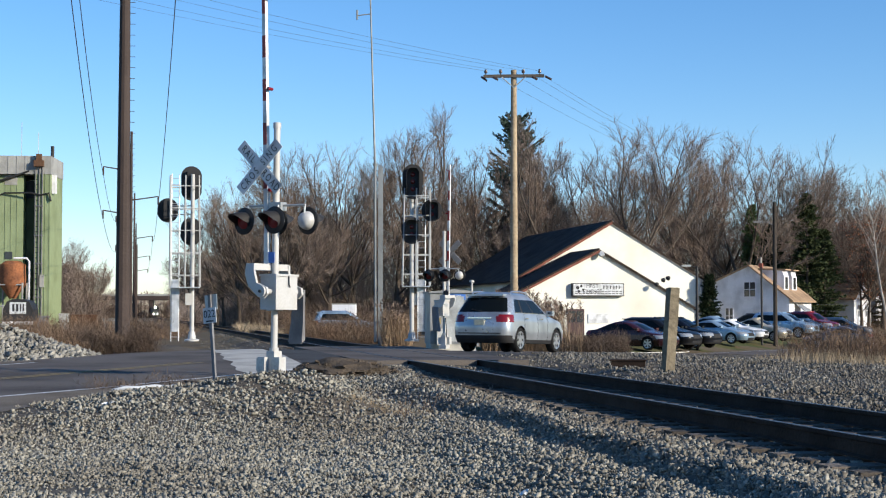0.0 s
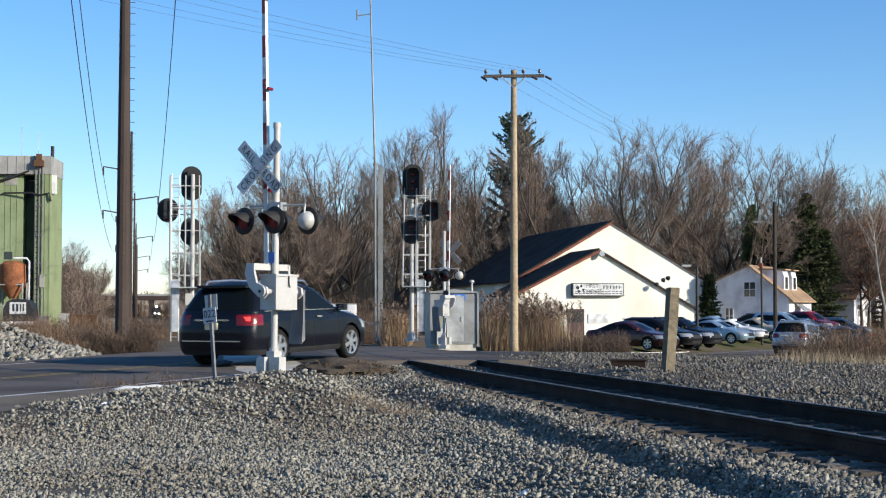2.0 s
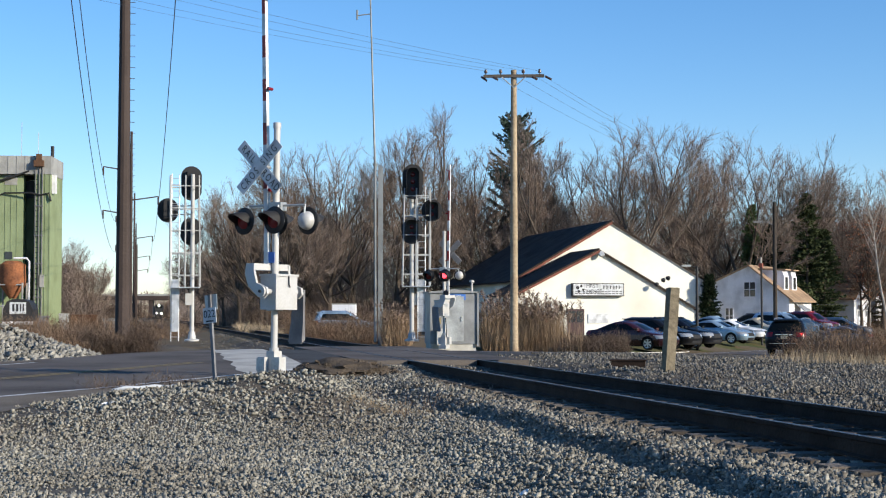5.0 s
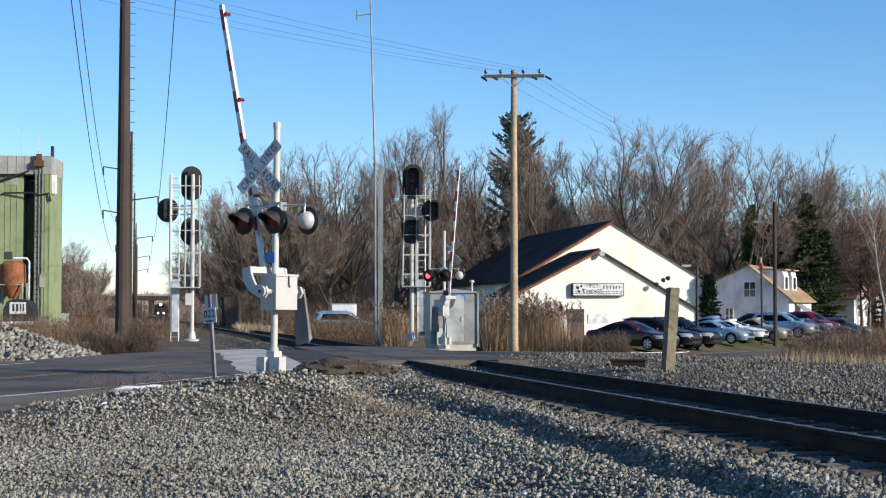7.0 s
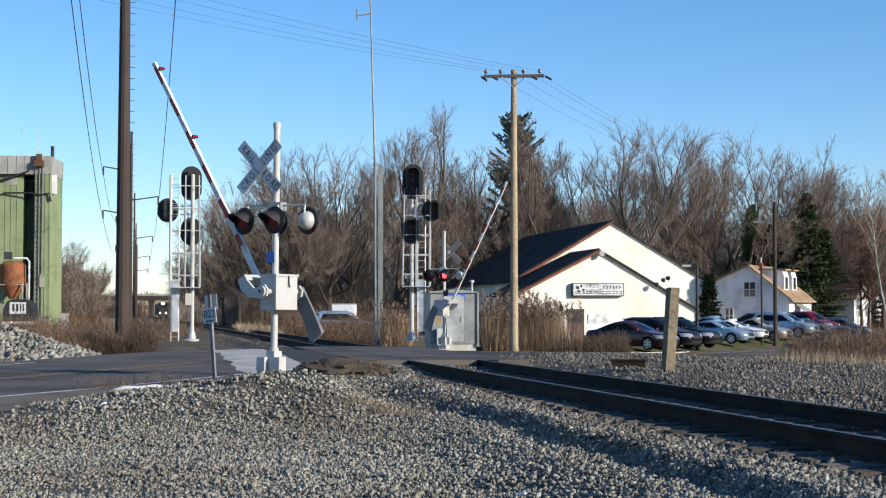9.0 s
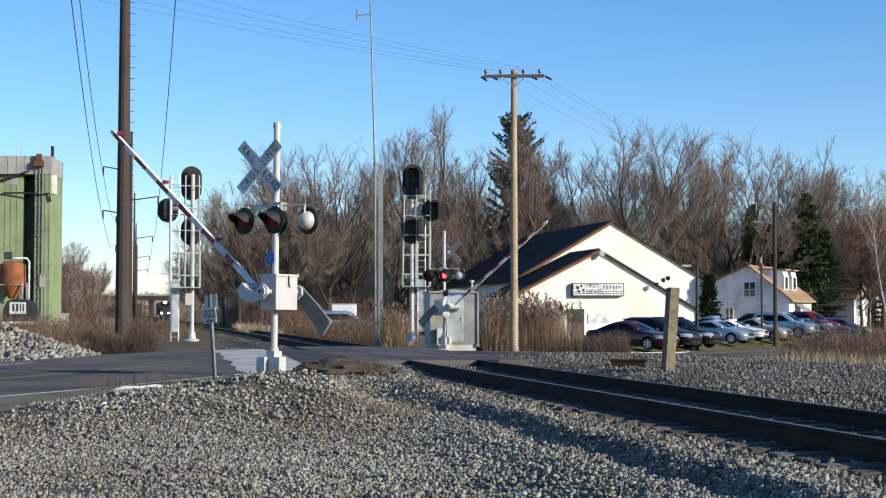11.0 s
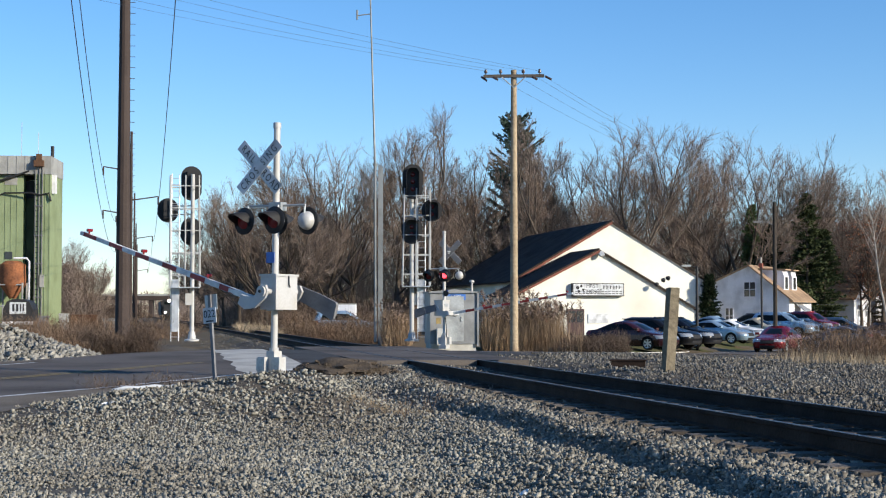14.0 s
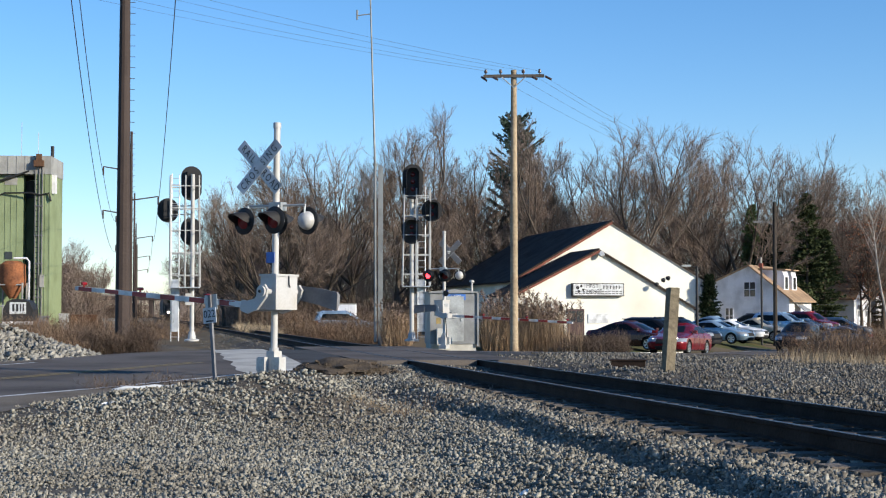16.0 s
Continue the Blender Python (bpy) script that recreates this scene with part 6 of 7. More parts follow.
def car(name, label, m, L, W, H, wheelbase, tyre_r, colour, style, lit_tail=False, lit_head=False, rails=False, two_tone=False):
    """A vehicle that points along +x, its origin on the ground at mid-length: rounded outlines laid one above the other, split into panels and panes."""
    t = thing(name, label, "car", m)
    h, w, ax = L / 2, W / 2, wheelbase / 2
    rear, front, belt = PROFILES[style]
    width = [(0.11, 0.90), (0.17, 0.96), (0.32, 1.0), (0.52, 0.99), (0.62, 0.955), (0.70, 0.91), (0.89, 0.78), (0.94, 0.70), (0.97, 0.60), (1.0, 0.40)]
    at = lambda table, f: float(np.interp(f, *zip(*table)))
    floor_f = (0.25 if style == "suv" else 0.18) / H
    levels = list(np.linspace(floor_f, 0.46, 11)) + list(np.arange(0.475, 0.70, 0.014)) + [0.725, 0.76, 0.80, 0.84, 0.875, 0.90, 0.92, 0.94, 0.96, 0.975, 0.99, 1.0]
    NE, NC, NS = 7, 6, 46
    rings = []
    for f in levels:
        ww = w * at(width, f)
        x0, x1 = -h + at(rear, f), h - at(front, f)
        if f > 0.9:
            x0, x1 = min(x0, -0.2), max(x1, 0.1)
        low = f < belt
        rr = min(0.30 if low else 0.24, ww * 0.8)
        rf = min(0.46 if low else 0.34, ww * 0.8)
        bow_r, bow_f = (0.07 if low else 0.10), (0.20 if low else 0.24)
        half = []
        for i in range(NE):
            y = (ww - rr) * i / NE
            half.append((x0 + bow_r * (y / ww) ** 2, y, "rear"))
        xc = x0 + bow_r * ((ww - rr) / ww) ** 2 + rr
        for i in range(NC):
            q = math.pi / 2 * i / NC
            half.append((xc - rr * math.cos(q), ww - rr + rr * math.sin(q), "rear_corner"))
        xd = x1 - bow_f * ((ww - rf) / ww) ** 2 - rf
        for i in range(NS):
            half.append((xc + (xd - xc) * i / NS, ww, "side"))
        for i in range(NC):
            q = math.pi / 2 * i / NC
            half.append((xd + rf * math.sin(q), ww - rf + rf * math.cos(q), "front_corner"))
        for i in range(NE + 1):
            y = (ww - rf) * (1 - i / NE)
            half.append((x1 - bow_f * (y / ww) ** 2, y, "front"))
        rings.append([(x, y, f * H, kind) for x, y, kind in half])
    arch = tyre_r * 1.14
    panes = {}

    def arched(p):
        for s in (-1, 1):
            dx, dz = p.x - s * ax, p.z - tyre_r
            d = math.hypot(dx, dz)
            if d < arch and p.z < tyre_r + arch:
                if dz < -0.02:
                    return Vector((s * ax + math.copysign(arch, dx), p.y, p.z)), True
                return Vector((s * ax + dx / max(d, 1e-4) * arch, p.y, tyre_r + dz / max(d, 1e-4) * arch)), True
        return p, False

    # pillars: quarter, rear door, front door
    if style == "suv":
        posts = [(-h + 1.16, 0.05), (-0.10, 0.05)]
        glass_from, glass_to = -h + 0.52, h - 1.72
    else:
        posts = [(-0.12, 0.05)]
        glass_from, glass_to = -h + 1.28, h - 1.80

    def kind_of(c, region, f, u):
        if belt + 0.025 < f < 0.905:
            if region == "rear" or (region == "rear_corner" and u * NS + NC < 3 and style == "suv"):
                return "rear_window"
            if region == "front":
                return "windscreen"
            if region == "side":
                if u > (0.06 if style == "suv" else 0.02) and f < 0.885:
                    if any(abs(u - one) < 0.017 for one in ((0.28, 0.62) if style == "suv" else (0.5,))):
                        return "window_post"
                    return "side_window"
        if belt - 0.135 < f < belt - 0.01 and (region == "rear_corner" or (region == "rear" and abs(c.y) > w * 0.58) or (region == "side" and u < 0.03)):
            return "tail_lamp"
        if 0.40 < f < 0.50 and (region == "front_corner" or (region == "front" and abs(c.y) > w * 0.42)):
            return "headlight"
        if region == "front" and 0.33 < f < 0.45 and abs(c.y) < w * 0.4:
            return "grille"
        if region == "front" and 0.17 < f < 0.27 and abs(c.y) < w * 0.5:
            return "air_intake"
        if two_tone and region in ("rear", "rear_corner") and f < 0.285:
            return "lower_bumper"
        if f < floor_f + 0.05:
            return "lower_bumper"
        return "body"

    for side in (-1, 1):
        for (ra, fa), (rb, fb) in zip(zip(rings, levels), zip(rings[1:], levels[1:])):
            for i in range(len(ra) - 1):
                quad_pts, inside = [], 0
                for x, y, z, _ in (ra[i], ra[i + 1], rb[i + 1], rb[i]):
                    p, hit = Vector((x, y * side, z)), False
                    if fa < belt and ra[i][3] not in ("rear", "front"):
                        p, hit = arched(p)
                    inside += hit
                    quad_pts.append(p)
                if inside == 4:
                    continue
                c = sum(quad_pts, Vector()) / 4
                kind = kind_of(c, ra[i][3], (fa + fb) / 2, (i - NE - NC + 0.5) / NS)
                key = (kind, side) if kind in ("tail_lamp", "headlight", "side_window", "window_post") else (kind, 0)
                panes.setdefault(key, []).append(quad_pts if side > 0 else quad_pts[::-1])
    top = rings[-1]
    panes[("body", 0)].append([Vector((x, y, z)) for x, y, z, _ in top] + [Vector((x, -y, z)) for x, y, z, _ in reversed(top[1:-1])])
    looks = {"body": (colour, ""), "rear_window": (CAR_GLASS, "dark tinted rear window"), "windscreen": (CAR_GLASS, "dark windscreen"), "side_window": (CAR_GLASS, "dark tinted side windows"), "window_post": (CAR_TRIM, ""),
             "tail_lamp": (TAIL, "red tail lamp"), "headlight": (HEAD, "clear headlight"), "grille": (CAR_TRIM, "dark grille"), "air_intake": (CAR_TRIM, ""), "lower_bumper": (CAR_TRIM, "black plastic lower bumper")}
    for (kind, side), quads in sorted(panes.items()):
        bm = B()
        for q in quads:
            bm.faces.new([bm.verts.new(p) for p in q])
        bmesh.ops.remove_doubles(bm, verts=bm.verts[:], dist=0.0015)
        bmesh.ops.dissolve_degenerate(bm, edges=bm.edges[:], dist=0.0005)
        part(kind, bm, looks[kind][0], t, looks[kind][1], smooth=True)
    part("underbody", box(B(), -h + 0.35, h - 0.45, -w * 0.78, w * 0.78, floor_f * H + 0.02, belt * H * 0.8), CAR_TRIM, t)
    seam = lambda x, f0, f1, s: path_tube(B(), [(x, s * (w * at(width, f) + 0.001), f * H) for f in np.linspace(f0, f1, 6)], 0.006, 5)
    for s in (-1, 1):
        for x in (posts[-1][0], posts[0][0] if style == "suv" else -h + 1.5, glass_to + 0.12):
            part("door_seam", seam(x, 0.19, belt, s), CAR_TRIM, t)
        for x in (posts[-1][0] + 0.2, posts[-1][0] - 0.85):
            y0 = s * w * 0.97
            part("door_handle", box(B(), x - 0.1, x + 0.1, min(y0, y0 + s * 0.05), max(y0, y0 + s * 0.05), belt * H - 0.13, belt * H - 0.10), CHROME, t, bevel=0.01)
        mx = glass_to + 0.16
        mirror = part("wing_mirror", box(B(), mx - 0.07, mx + 0.09, min(s * w * 0.93, s * (w + 0.15)), max(s * w * 0.93, s * (w + 0.15)), belt * H + 0.0, belt * H + 0.14), colour, t, bevel=0.045)
        part("mirror_glass", box(B(), mx - 0.078, mx - 0.072, min(s * w, s * (w + 0.13)), max(s * w, s * (w + 0.13)), belt * H + 0.03, belt * H + 0.12), CHROME, mirror)
        part("window_sill_trim", path_tube(B(), [(x, s * (w * at(width, belt + 0.02) + 0.004), (belt + 0.02) * H) for x in np.linspace(glass_from + 0.05, glass_to + 0.25, 8)], 0.011, 5), CHROME if rails else CAR_TRIM, t)
        if rails:
            x0, x1 = -h + 0.85, h - 2.55
            part("roof_rail", path_tube(B(), [(x0 - 0.1, s * w * 0.66, 0.955 * H), (x0, s * w * 0.66, 0.985 * H + 0.03), ((x0 + x1) / 2, s * w * 0.66, H + 0.03), (x1, s * w * 0.66, 0.985 * H + 0.03), (x1 + 0.15, s * w * 0.66, 0.95 * H)], 0.022, 8), ALLOY, t, smooth=True)
        if lit_tail and s < 0:
            part("brake_bulb", box(B(), -h + 0.10, -h + 0.2, s * w * 0.80 - 0.07, s * w * 0.80 + 0.07, (belt - 0.09) * H, (belt - 0.04) * H), TAIL_LIT, t, "glowing red brake lamp", bevel=0.02)
        if lit_head:
            part("headlight_bulb", lathe(B(), [(0, 0.02), (0.04, 0.015), (0.055, 0)], 12, pose(h - 0.22, s * w * 0.62, 0.455 * H, 0, 90, 0)), WHITE_GLOW, t)
    # tailgate: plate, badge strip, bumper step, spoiler, wiper
    plate_z = (0.44 if style == "suv" else 0.46) * H
    part("number_plate", box(B(), -h - 0.012, -h + 0.05, -0.15, 0.15, plate_z, plate_z + 0.15), PLATE, t, "pale number plate")
    if style == "suv":
        part("tail_strip", box(B(), -h + 0.01, -h + 0.09, -w * 0.42, w * 0.42, plate_z + 0.18, plate_z + 0.215), CHROME, t, "bright tailgate strip", bevel=0.006)
        part("bumper_step", box(B(), -h - 0.02, -h + 0.1, -w * 0.72, w * 0.72, 0.30 * H, 0.315 * H), CHROME if lit_tail else CAR_TRIM, t, bevel=0.004)
        part("spoiler", box(B(), -h + 0.36, -h + 0.75, -w * 0.62, w * 0.62, 0.925 * H, 0.955 * H), colour, t, bevel=0.02)
        part("rear_wiper", tube(B(), (-h + 0.12, 0.0, (belt + 0.04) * H), (-h + 0.17, 0.32, (belt + 0.07) * H), 0.012, n=6), CAR_TRIM, t)
    wheels = []
    for sx in (-1, 1):
        for sy in (-1, 1):
            wm = pose(sx * ax, sy * (w - 0.125), tyre_r, 0, 0, 0 if sy < 0 else 180)
            wl = shared("wheel", WHEELS["well"], t, wm)
            wl.scale = (tyre_r, tyre_r * 0.9, tyre_r)
            shared("tyre", WHEELS["tyre"], wl, Matrix.Identity(4))
            shared("rim", WHEELS["rim"], wl, Matrix.Identity(4))
            wheels.append((wl, sy))
    return t, wheels


def parked():
    spec = [
        ("sedan", "dark maroon saloon parked on the grass verge", (9.75, 79.5), -38, 4.9, 1.85, 1.48, 2.8, 0.33, PAINT_MAROON, "sedan"),
        ("suv", "black sport utility car parked beside the saloon", (11.6, 83.0), -38, 4.7, 1.85, 1.70, 2.7, 0.37, PAINT_BLACK, "suv"),
        ("suv", "dark blue-black sport utility car in the lot", (13.3, 86.5), -38, 4.7, 1.85, 1.72, 2.7, 0.37, PAINT_NAVY, "suv"),
        ("sedan", "pale blue saloon parked in the lot", (16.8, 94.9), -36, 4.7, 1.8, 1.46, 2.7, 0.33, PAINT_BLUE, "sedan"),
        ("sedan", "pale blue saloon parked in the second row", (18.6, 105.0), -36, 4.7, 1.8, 1.5, 2.7, 0.33, PAINT_BLUE, "sedan"),
        ("hatchback", "white saloon parked in the lot", (18.9, 100.3), -30, 4.4, 1.78, 1.40, 2.6, 0.32, PAINT_WHITE, "sedan"),
        ("sedan", "beige saloon parked in the lot", (21.3, 104.0), -36, 4.4, 1.8, 1.6, 2.7, 0.33, PAINT_BEIGE, "sedan"),
        ("suv", "pale blue sport utility car parked by the dark pole", (24.6, 111.5), -36, 5.0, 1.95, 1.85, 2.9, 0.38, PAINT_BLUE, "suv"),
        ("sedan", "slate blue saloon parked in the lot", (27.8, 118.0), -30, 4.7, 1.8, 1.45, 2.7, 0.33, PAINT_SLATE, "sedan"),
        ("suv", "black sport utility car in the far row", (24.4, 124.0), 160, 4.7, 1.85, 1.7, 2.7, 0.37, PAINT_BLACK, "suv"),
        ("suv", "white sport utility car in the far row", (27.4, 124.0), -20, 4.6, 1.85, 1.65, 2.7, 0.36, PAINT_WHITE, "suv"),
        ("suv", "dark red sport utility car before the white house", (29.6, 124.0), -50, 4.7, 1.9, 1.9, 2.7, 0.37, PAINT_RED, "suv"),
        ("suv", "slate blue pickup-like car in the far row", (32.0, 124.0), -20, 4.9, 1.9, 1.75, 2.9, 0.37, PAINT_SLATE, "suv"),
        ("sedan", "slate blue saloon behind the verge brush", (26.5, 104.0), 170, 4.7, 1.8, 1.5, 2.7, 0.33, PAINT_SLATE, "sedan"),
        ("van", "pale blue van with dark windows beyond the weeds", (-6.9, 110.0), 6, 4.9, 1.9, 1.9, 3.0, 0.36, PAINT_BLUE, "suv"),
    ]
    for name, label, (x, y), rz, L, W, H, wb, r, col, style in spec:
        t, _ = car(name, label, pose(x, y, gh(x, y), 0, 0, rz), L, W, H, wb, r, col, style)
        tagged(t, group="cars parked in the lot" if name != "van" else "")


parked()
ACADIA, ACADIA_WHEELS = car("moving_suv", "blue-black sport utility car driving over the crossing", None, 5.10, 1.99, 1.77, 3.02, 0.385, PAINT_NAVY, "suv", lit_tail=True, rails=True)
FORESTER, FORESTER_WHEELS = car("moving_suv", "silver sport utility car driving away from the crossing", None, 4.42, 1.75, 1.68, 2.62, 0.345, PAINT_SILVER, "suv", rails=True, two_tone=True)
RED_CAR, RED_WHEELS = car("moving_sedan", "red saloon coming up to the crossing", None, 4.7, 1.82, 1.46, 2.72, 0.33, PAINT_RED, "sedan", lit_head=True)
DARK_CAR, DARK_WHEELS = car("moving_suv", "black sport utility car following the red saloon", None, 4.7, 1.85, 1.68, 2.7, 0.36, PAINT_BLACK, "suv", lit_head=True)


def locomotive():
    t = thing("locomotive", "dark diesel locomotive with bright headlights on the line", "locomotive")
    part("cab", prism(B(), [(-1.5, 1.2), (1.5, 1.2), (1.5, 3.9), (1.15, 4.45), (-1.15, 4.45), (-1.5, 3.9)], 1.8, 4.5), BLACK, t, bevel=0.05)
    part("nose", prism(B(), [(-1.2, 1.2), (1.2, 1.2), (1.15, 2.9), (0.9, 3.1), (-0.9, 3.1), (-1.15, 2.9)], 0.3, 1.8), BLACK, t, bevel=0.06)
    part("long_hood", box(B(), -1.0, 1.0, 4.5, 20, 1.2, 4.1), BLACK, t, bevel=0.08)
    part("walkway", box(B(), -1.5, 1.5, 0, 20.5, 0.95, 1.2), BLACK, t)
    part("plow", prism(B(), [(-1.45, 0.12), (1.45, 0.12), (1.3, 0.9), (-1.3, 0.9)], -0.2, 0.1), CAR_TRIM, t)
    for y in (2.5, 5.2, 15, 17.7):
        for s in (-1, 1):
            part("wheel", tube(B(), (s * 0.80, y, 0.5), (s * 0.68, y, 0.5), 0.5, n=18), RAIL_SIDE, t)
    part("windscreen", box(B(), -1.0, 1.0, 1.75, 1.79, 3.3, 3.95), CAR_GLASS, t)
    part("headlight", lathe(B(), [(0, 0.02), (0.26, 0.015), (0.29, 0)], 16, pose(0, 1.74, 4.12, 90, 0, 0)), WHITE_GLOW, t, "glowing headlight")
    for s in (-1, 1):
        part("ditch_light", lathe(B(), [(0, 0.02), (0.16, 0.015), (0.18, 0)], 16, pose(s * 0.82, -0.06, 1.5, 90, 0, 0)), WHITE_GLOW, t, "glowing ditch light")
    for i in range(3):
        w = part("trailing_car", box(B(), -1.5, 1.5, 21.5 + i * 18, 38.5 + i * 18, 1.0, 4.3), POLE_STEEL, t, bevel=0.05)
    return t


TRAIN = locomotive()


# ---- small things ----
def number_sign():
    t = thing("marker_sign", "leaning steel post with two small white number plates", "marker sign", pose(-3.82, 26.0, gh(-3.82, 26.0), 0, -5.5, -36))
    part("post", box(B(), -0.03, 0.03, -0.02, 0.02, -0.1, 1.56), CAST_GREY, t, bevel=0.006)
    part("upper_plate", box(B(), -0.14, 0.14, 0.022, 0.03, 1.3, 1.56), GALVANISED, t, "grey upper plate")
    p = part("number_plate", box(B(), -0.15, 0.15, -0.032, -0.022, 1.08, 1.34), SIGN_WHITE, t, "white plate with dark numerals", bevel=0.003)
    text_mesh("022", 0.18, SIGN_BLACK, p, pose(0, -0.034, 1.23, 90, 0, 0), depth=0.001)
    part("number_bars", box(B(), -0.09, 0.09, -0.035, -0.033, 1.10, 1.125), SIGN_BLACK, p)


number_sign()


def wooden_post():
    t = thing("wooden_post", "weathered square timber post leaning in the ballast", "post", pose(4.47, 30.8, gh(4.47, 30.8), 0, 4.4, 20))
    bm = box(B(), -0.10, 0.10, -0.10, 0.10, -0.2, 1.68)
    bmesh.ops.subdivide_edges(bm, edges=bm.edges[:], cuts=3)
    for v in bm.verts:
        v.co += Vector((random.uniform(-0.006, 0.006), random.uniform(-0.006, 0.006), random.uniform(-0.012, 0.012)))
    part("timber", bm, POST_WOOD, t)


wooden_post()


def slabs():
    m = thing("asphalt_heap", "low heap of dark broken asphalt by the rails", "heap", pose(-1.9, 29.6, gh(-1.9, 29.6) - 0.05))
    bm = B()
    bmesh.ops.create_icosphere(bm, subdivisions=4, radius=1)
    for v in bm.verts:
        n = noise.noise(v.co * 2.5) * 0.35 + noise.noise(v.co * 7) * 0.1
        v.co = Vector((v.co.x * 0.85 * (1 + n), v.co.y * 0.7 * (1 + n), max(-0.1, v.co.z * 0.26 * (1 + n))))
    part("mound", bm, OLD_ASPHALT, m, smooth=True)
    t = thing("switch_box", "dark rusted flat steel box in the ballast", "track box", pose(3.95, 33.0, gh(3.95, 33) - 0.0, 0, 0, -8))
    part("box_body", box(B(), -0.36, 0.36, -0.2, 0.2, 0, 0.14), RAIL_SIDE, t, bevel=0.02)
    part("box_lid", box(B(), -0.39, 0.39, -0.23, 0.23, 0.14, 0.17), RAIL_SIDE, t, bevel=0.01)
    t = thing("plastic_strip", "crumpled white plastic pipe half buried in gravel", "plastic pipe", pose(-4.72, 24.6, gh(-4.72, 24.6) + 0.03, 0, 0, 4))
    part("strip", path_tube(B(), [(-0.52, 0.05, 0.0), (-0.3, -0.02, 0.05), (-0.1, 0.03, 0.04), (0.15, -0.02, 0.07), (0.33, 0.05, 0.05), (0.52, 0.02, 0.08)], 0.035, 8), SIGN_WHITE, t, smooth=True)
    for x, y, s, nm, lab in ((-4.45, 20.6, 0.09, "paper_scrap", "scrap of white paper on the gravel"), (0.67, 12.9, 0.07, "paper_scrap", "pale blue paper scrap on the gravel"), (-4.38, 16.9, 0.08, "paper_scrap", "scrap of white paper on the gravel")):
        t = thing(nm, lab, "litter", pose(x, y, gh(x, y) + 0.03, random.uniform(-20, 20), random.uniform(-20, 20), random.uniform(0, 90)))
        bm = B()
        bmesh.ops.create_grid(bm, x_segments=5, y_segments=4, size=s)
        for v in bm.verts:
            v.co.z += random.uniform(-0.012, 0.018)
            v.co.y *= 0.55
        ob = part("scrap", bm, SIGN_WHITE, t)
        ob.modifiers.new("thickness", "SOLIDIFY").thickness = 0.002


slabs()


def lot_poles():
    for x, y, h, r, lab in ((14.2, 86.4, 4.7, 0.09, "slim dark lamp post at the lot"), (20.7, 100.4, 5.1, 0.08, "slim dark metal post at the lot")):
        t = thing("lamp_post", lab, "lamp post", pose(x, y, gh(x, y)))
        part("post", tube(B(), (0, 0, -0.2), (0, 0, h), r, r * 0.8, n=10), BLACK, t, smooth=True)
        if h < 5:
            part("lamp_arm", tube(B(), (0, 0, h - 0.05), (-0.5, 0, h + 0.02), 0.03, n=8), BLACK, t)
            part("lamp_head", box(B(), -0.85, -0.35, -0.12, 0.12, h - 0.02, h + 0.09), GALVANISED, t, bevel=0.03)
    wood_pole(pose(21.6, 100.5, gh(21.6, 100.5)), 9.5, arm=False, material=DARK_WOOD, r=0.15)
    t = thing("street_lamp", "cobra-head street lamp arm on the dark pole", "street lamp", pose(21.6, 100.5, 6.9))
    part("lamp_arm", path_tube(B(), [(-0.1, 0, -0.1), (-0.5, 0, 0.1), (-1.0, 0, 0.13)], 0.03, 6), CAST_GREY, t)
    part("lamp_head", box(B(), -1.4, -0.95, -0.1, 0.1, 0.06, 0.18), CAST_GREY, t, bevel=0.05)


lot_poles()


def verge():
    """Grass strip between the road and the lot, with its kerb."""
    ks, rs = np.arange(22, 80.1, 0.8), np.array([-6.75, -6.9, -7.6, -9, -11, -13])
    kk, rr = np.meshgrid(ks, rs)
    x, y = ROAD_X + kk * RX + rr * RY, ROAD_Y + kk * RY - rr * RX
    v = np.stack([x, y, ground_height(x, y) + 0.03], -1).reshape(-1, 3)
    i = np.arange(kk.size).reshape(kk.shape)
    f = np.stack([i[:-1, :-1], i[:-1, 1:], i[1:, 1:], i[1:, :-1]], -1).reshape(-1, 4)
    tagged(new("lawn", raw("lawn", v, f, LAWN)), "dull green winter grass between road and lot", "grass", kind="structure")
    t = thing("kerb", "broken pale concrete kerb along the grass", "kerb", kind="structure")
    for k in np.arange(34.0, 45, 0.95):
        p = on_road(k, -6.62)
        part("kerb_stone", box(B(), -0.44, 0.44, -0.07, 0.07, -0.2, 0.07), CONCRETE, t, m=pose(p.x, p.y, float(road_height(k)) + random.uniform(-0.02, 0.02), 0, 0, 63.5 + random.uniform(-3, 3)), bevel=0.02)


verge()


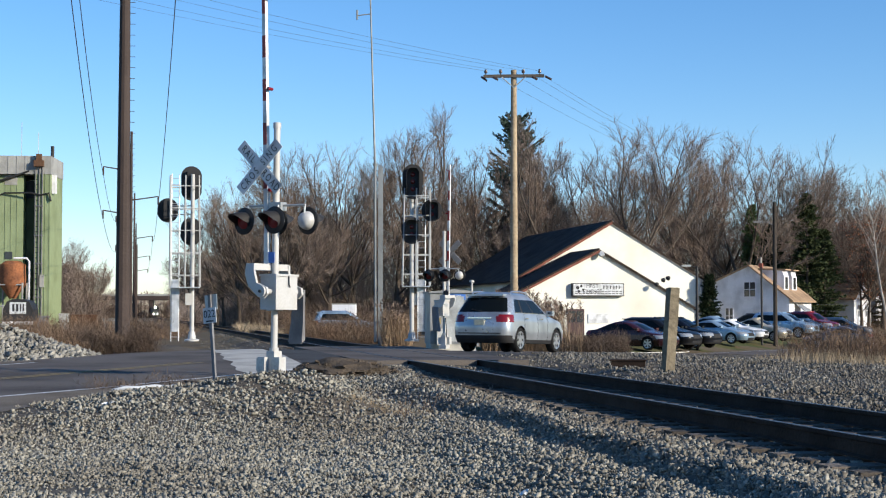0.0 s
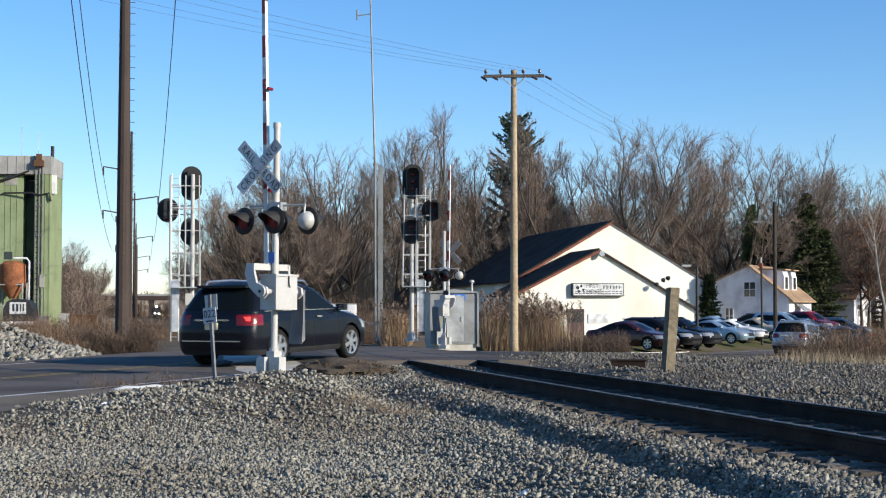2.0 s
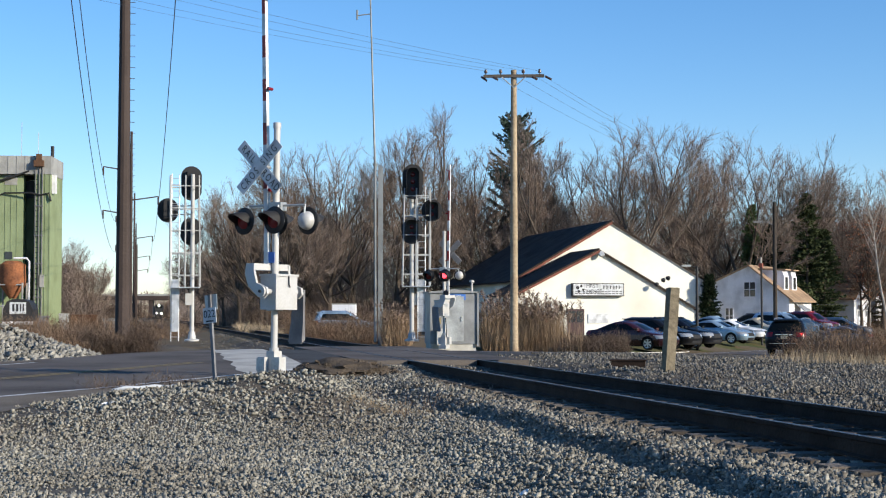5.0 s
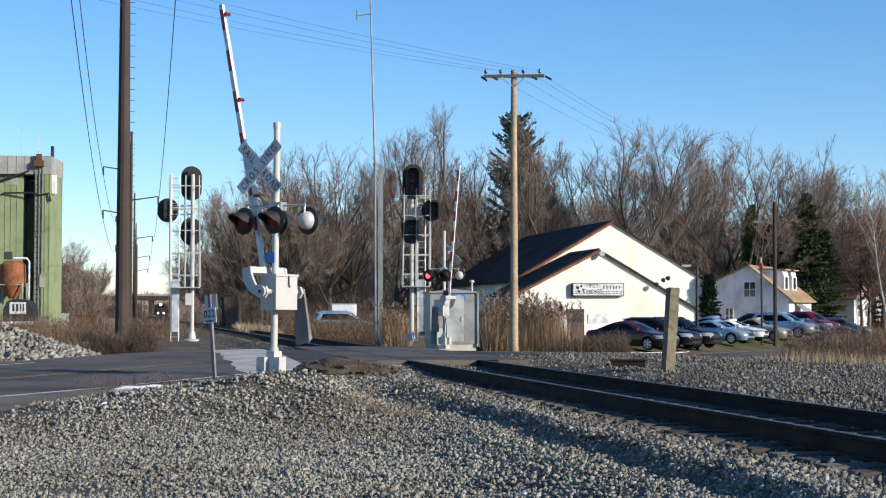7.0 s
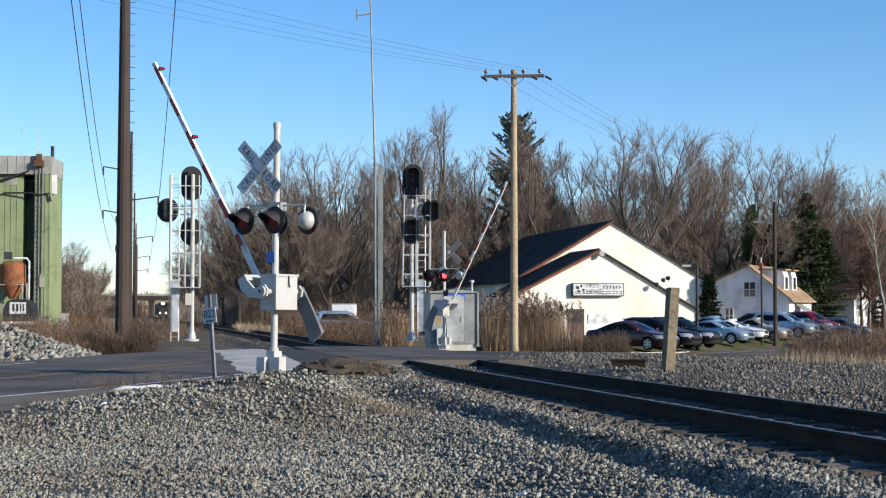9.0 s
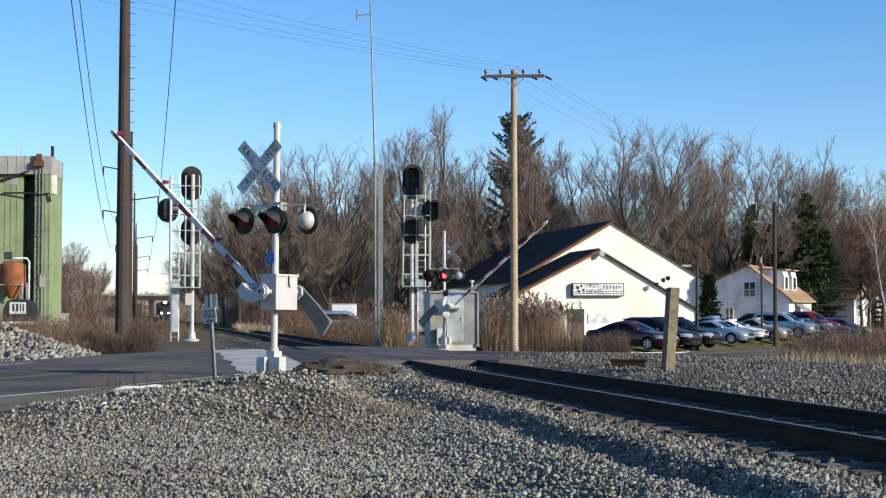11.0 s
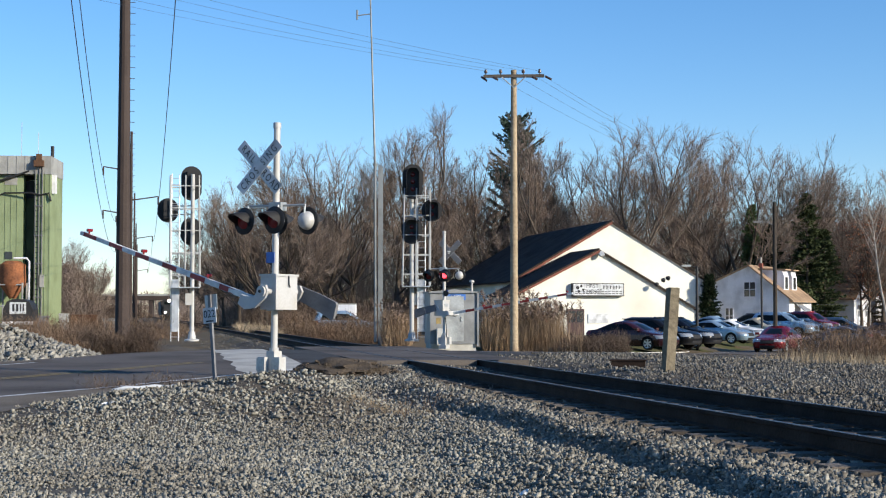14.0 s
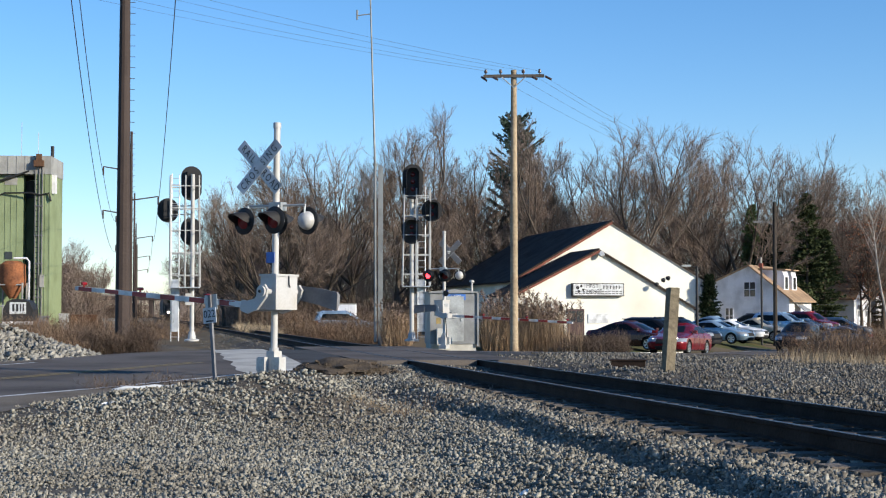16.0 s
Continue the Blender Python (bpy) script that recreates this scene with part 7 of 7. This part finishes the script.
# ---- what moves ----
def motions():
    near = [(0, 89.6), (6.2, 89.6), (6.35, 87.8), (6.5, 85.0), (6.6, 83.4), (7.0, 77.6), (7.5, 70.9), (8.0, 65.2), (8.5, 60.4), (9.0, 56.1), (9.2, 54.2), (10.2, 45.0), (11.3, 35.8), (12, 30.2), (12.5, 26.4), (13, 22.5), (13.5, 19.2), (14, 15.8), (14.5, 12.5), (15, 9.2), (15.5, 6.5), (16, 4.3)]
    walk(NEAR_ARM, [(t, pose(0.17, 0, 1.55, 0, a - 0.5 - 1.1 * (a / 90) ** 4, 0)) for t, a in near])
    far = [(0, 89.0), (6.4, 89.0), (7.0, 84.7), (8.0, 74), (9.0, 62.3), (10.2, 48), (11.3, 35), (12.5, 21.2), (13.5, 12), (14.5, 5), (15.2, 0.5), (16, -2.9)]
    walk(FAR_ARM, [(t, pose(0.17, 0, 1.55, 0, a, 0)) for t, a in far])

    def drive(ob, wheels, tyre_r, places, r, heading, wheelbase, rolls):
        """places: (seconds, metres along the road) at a steady glide; the wheels roll with it."""
        ts, ks = zip(*places)
        side = 0 if heading > 0 else 180
        rows, roll = [], {id(w): [] for w, _ in wheels}
        n = int(16 * FPS)
        for i in range(0, n + 1):
            t = i / FPS
            k = float(np.interp(t, ts, ks))
            if i % 3 == 0 or i == n:
                p = on_road(k, r)
                za, zb = float(road_height(k - wheelbase / 2)), float(road_height(k + wheelbase / 2))
                tilt = math.degrees(math.atan2(zb - za, wheelbase)) * (1 if heading > 0 else -1)
                rows.append((t, pose(p.x, p.y, (za + zb) / 2, 0, -tilt, 63.5 + side)))
            spin = math.degrees((k - ks[0]) / tyre_r) * heading
            if rolls[0] <= t <= rolls[1]:
                last = spin
            elif i not in (0, n):
                continue
            elif i == 0:
                last = math.degrees((float(np.interp(rolls[0], ts, ks)) - ks[0]) / tyre_r) * heading
            for w, sy in wheels:
                roll[id(w)].append((t, last if sy < 0 else -last))
        walk(ob, rows)
        for w, sy in wheels:
            base = w.matrix_basis.copy()
            loc = base.translation.copy()
            turn = 0 if sy < 0 else 180
            walk(w, [(t, pose(*loc, 0, 0, turn) @ pose(0, 0, 0, 0, a % 360, 0)) for t, a in roll[id(w)]])

    drive(ACADIA, ACADIA_WHEELS, 0.385, [(0, -36.3), (1.5, -12.85), (4.0, 25.6), (5.5, 50.5), (16, 230)], -0.2, 1, 3.02, (0, 5.2))
    drive(FORESTER, FORESTER_WHEELS, 0.345, [(0, 6.7), (1.0, 24.0), (2.5, 50), (16, 285)], 0.15, 1, 2.64, (0, 3))
    drive(RED_CAR, RED_WHEELS, 0.33, [(0, 245), (12, 82), (13, 66.5), (13.5, 59), (14, 52.3), (14.5, 46.5), (15, 41.6), (15.5, 37.7), (16, 34.5)], -3.75, -1, 2.72, (11.5, 16))
    drive(DARK_CAR, DARK_WHEELS, 0.36, [(0, 260), (13.5, 90), (14.5, 75.2), (15, 68.5), (15.5, 62.4), (16, 57.2)], -3.75, -1, 2.7, (13, 16))
    # the train comes up the line
    rows = []
    for t, u in [(0, 640), (1.5, 610), (7.0, 478), (14.0, 345), (16, 308)]:
        p = on_track(TRACK_D, u)
        rows.append((t, pose(p.x, p.y, 0.0, 0, 0, math.degrees(TRACK_TURN))))
    walk(TRAIN, rows)
    # flashing lamps of the far gate, in turn: an added glowing disc slides out, then back
    beat, first = 0.75, 3.70
    for g, odd in ((FAR_GLOWS[2], 0), (FAR_GLOWS[3], 1)):
        rows = [(0, pose(0, 0.03, 0)), (3.03, pose(0, 0.03, 0))]
        if odd == 0:
            rows += [(3.1, pose(0, -0.066, 0)), (first - 0.02, pose(0, -0.066, 0))]
        for i in range(17):
            t0, t1 = first + i * beat, first + (i + 1) * beat
            y = -0.066 if (i + odd) % 2 == 1 else 0.03
            for t in (t0 + 0.02, t1 - 0.02):
                if rows[-1][0] + 0.03 < t < 15.99:
                    rows.append((t, pose(0, y, 0)))
        rows = [r for r in rows if r[0] < 15.9]
        rows += [(15.92, rows[-1][1]), (15.96, pose(0, -0.066 if odd else 0.03, 0)), (16, pose(0, -0.066 if odd else 0.03, 0))]
        walk(g, rows)


motions()
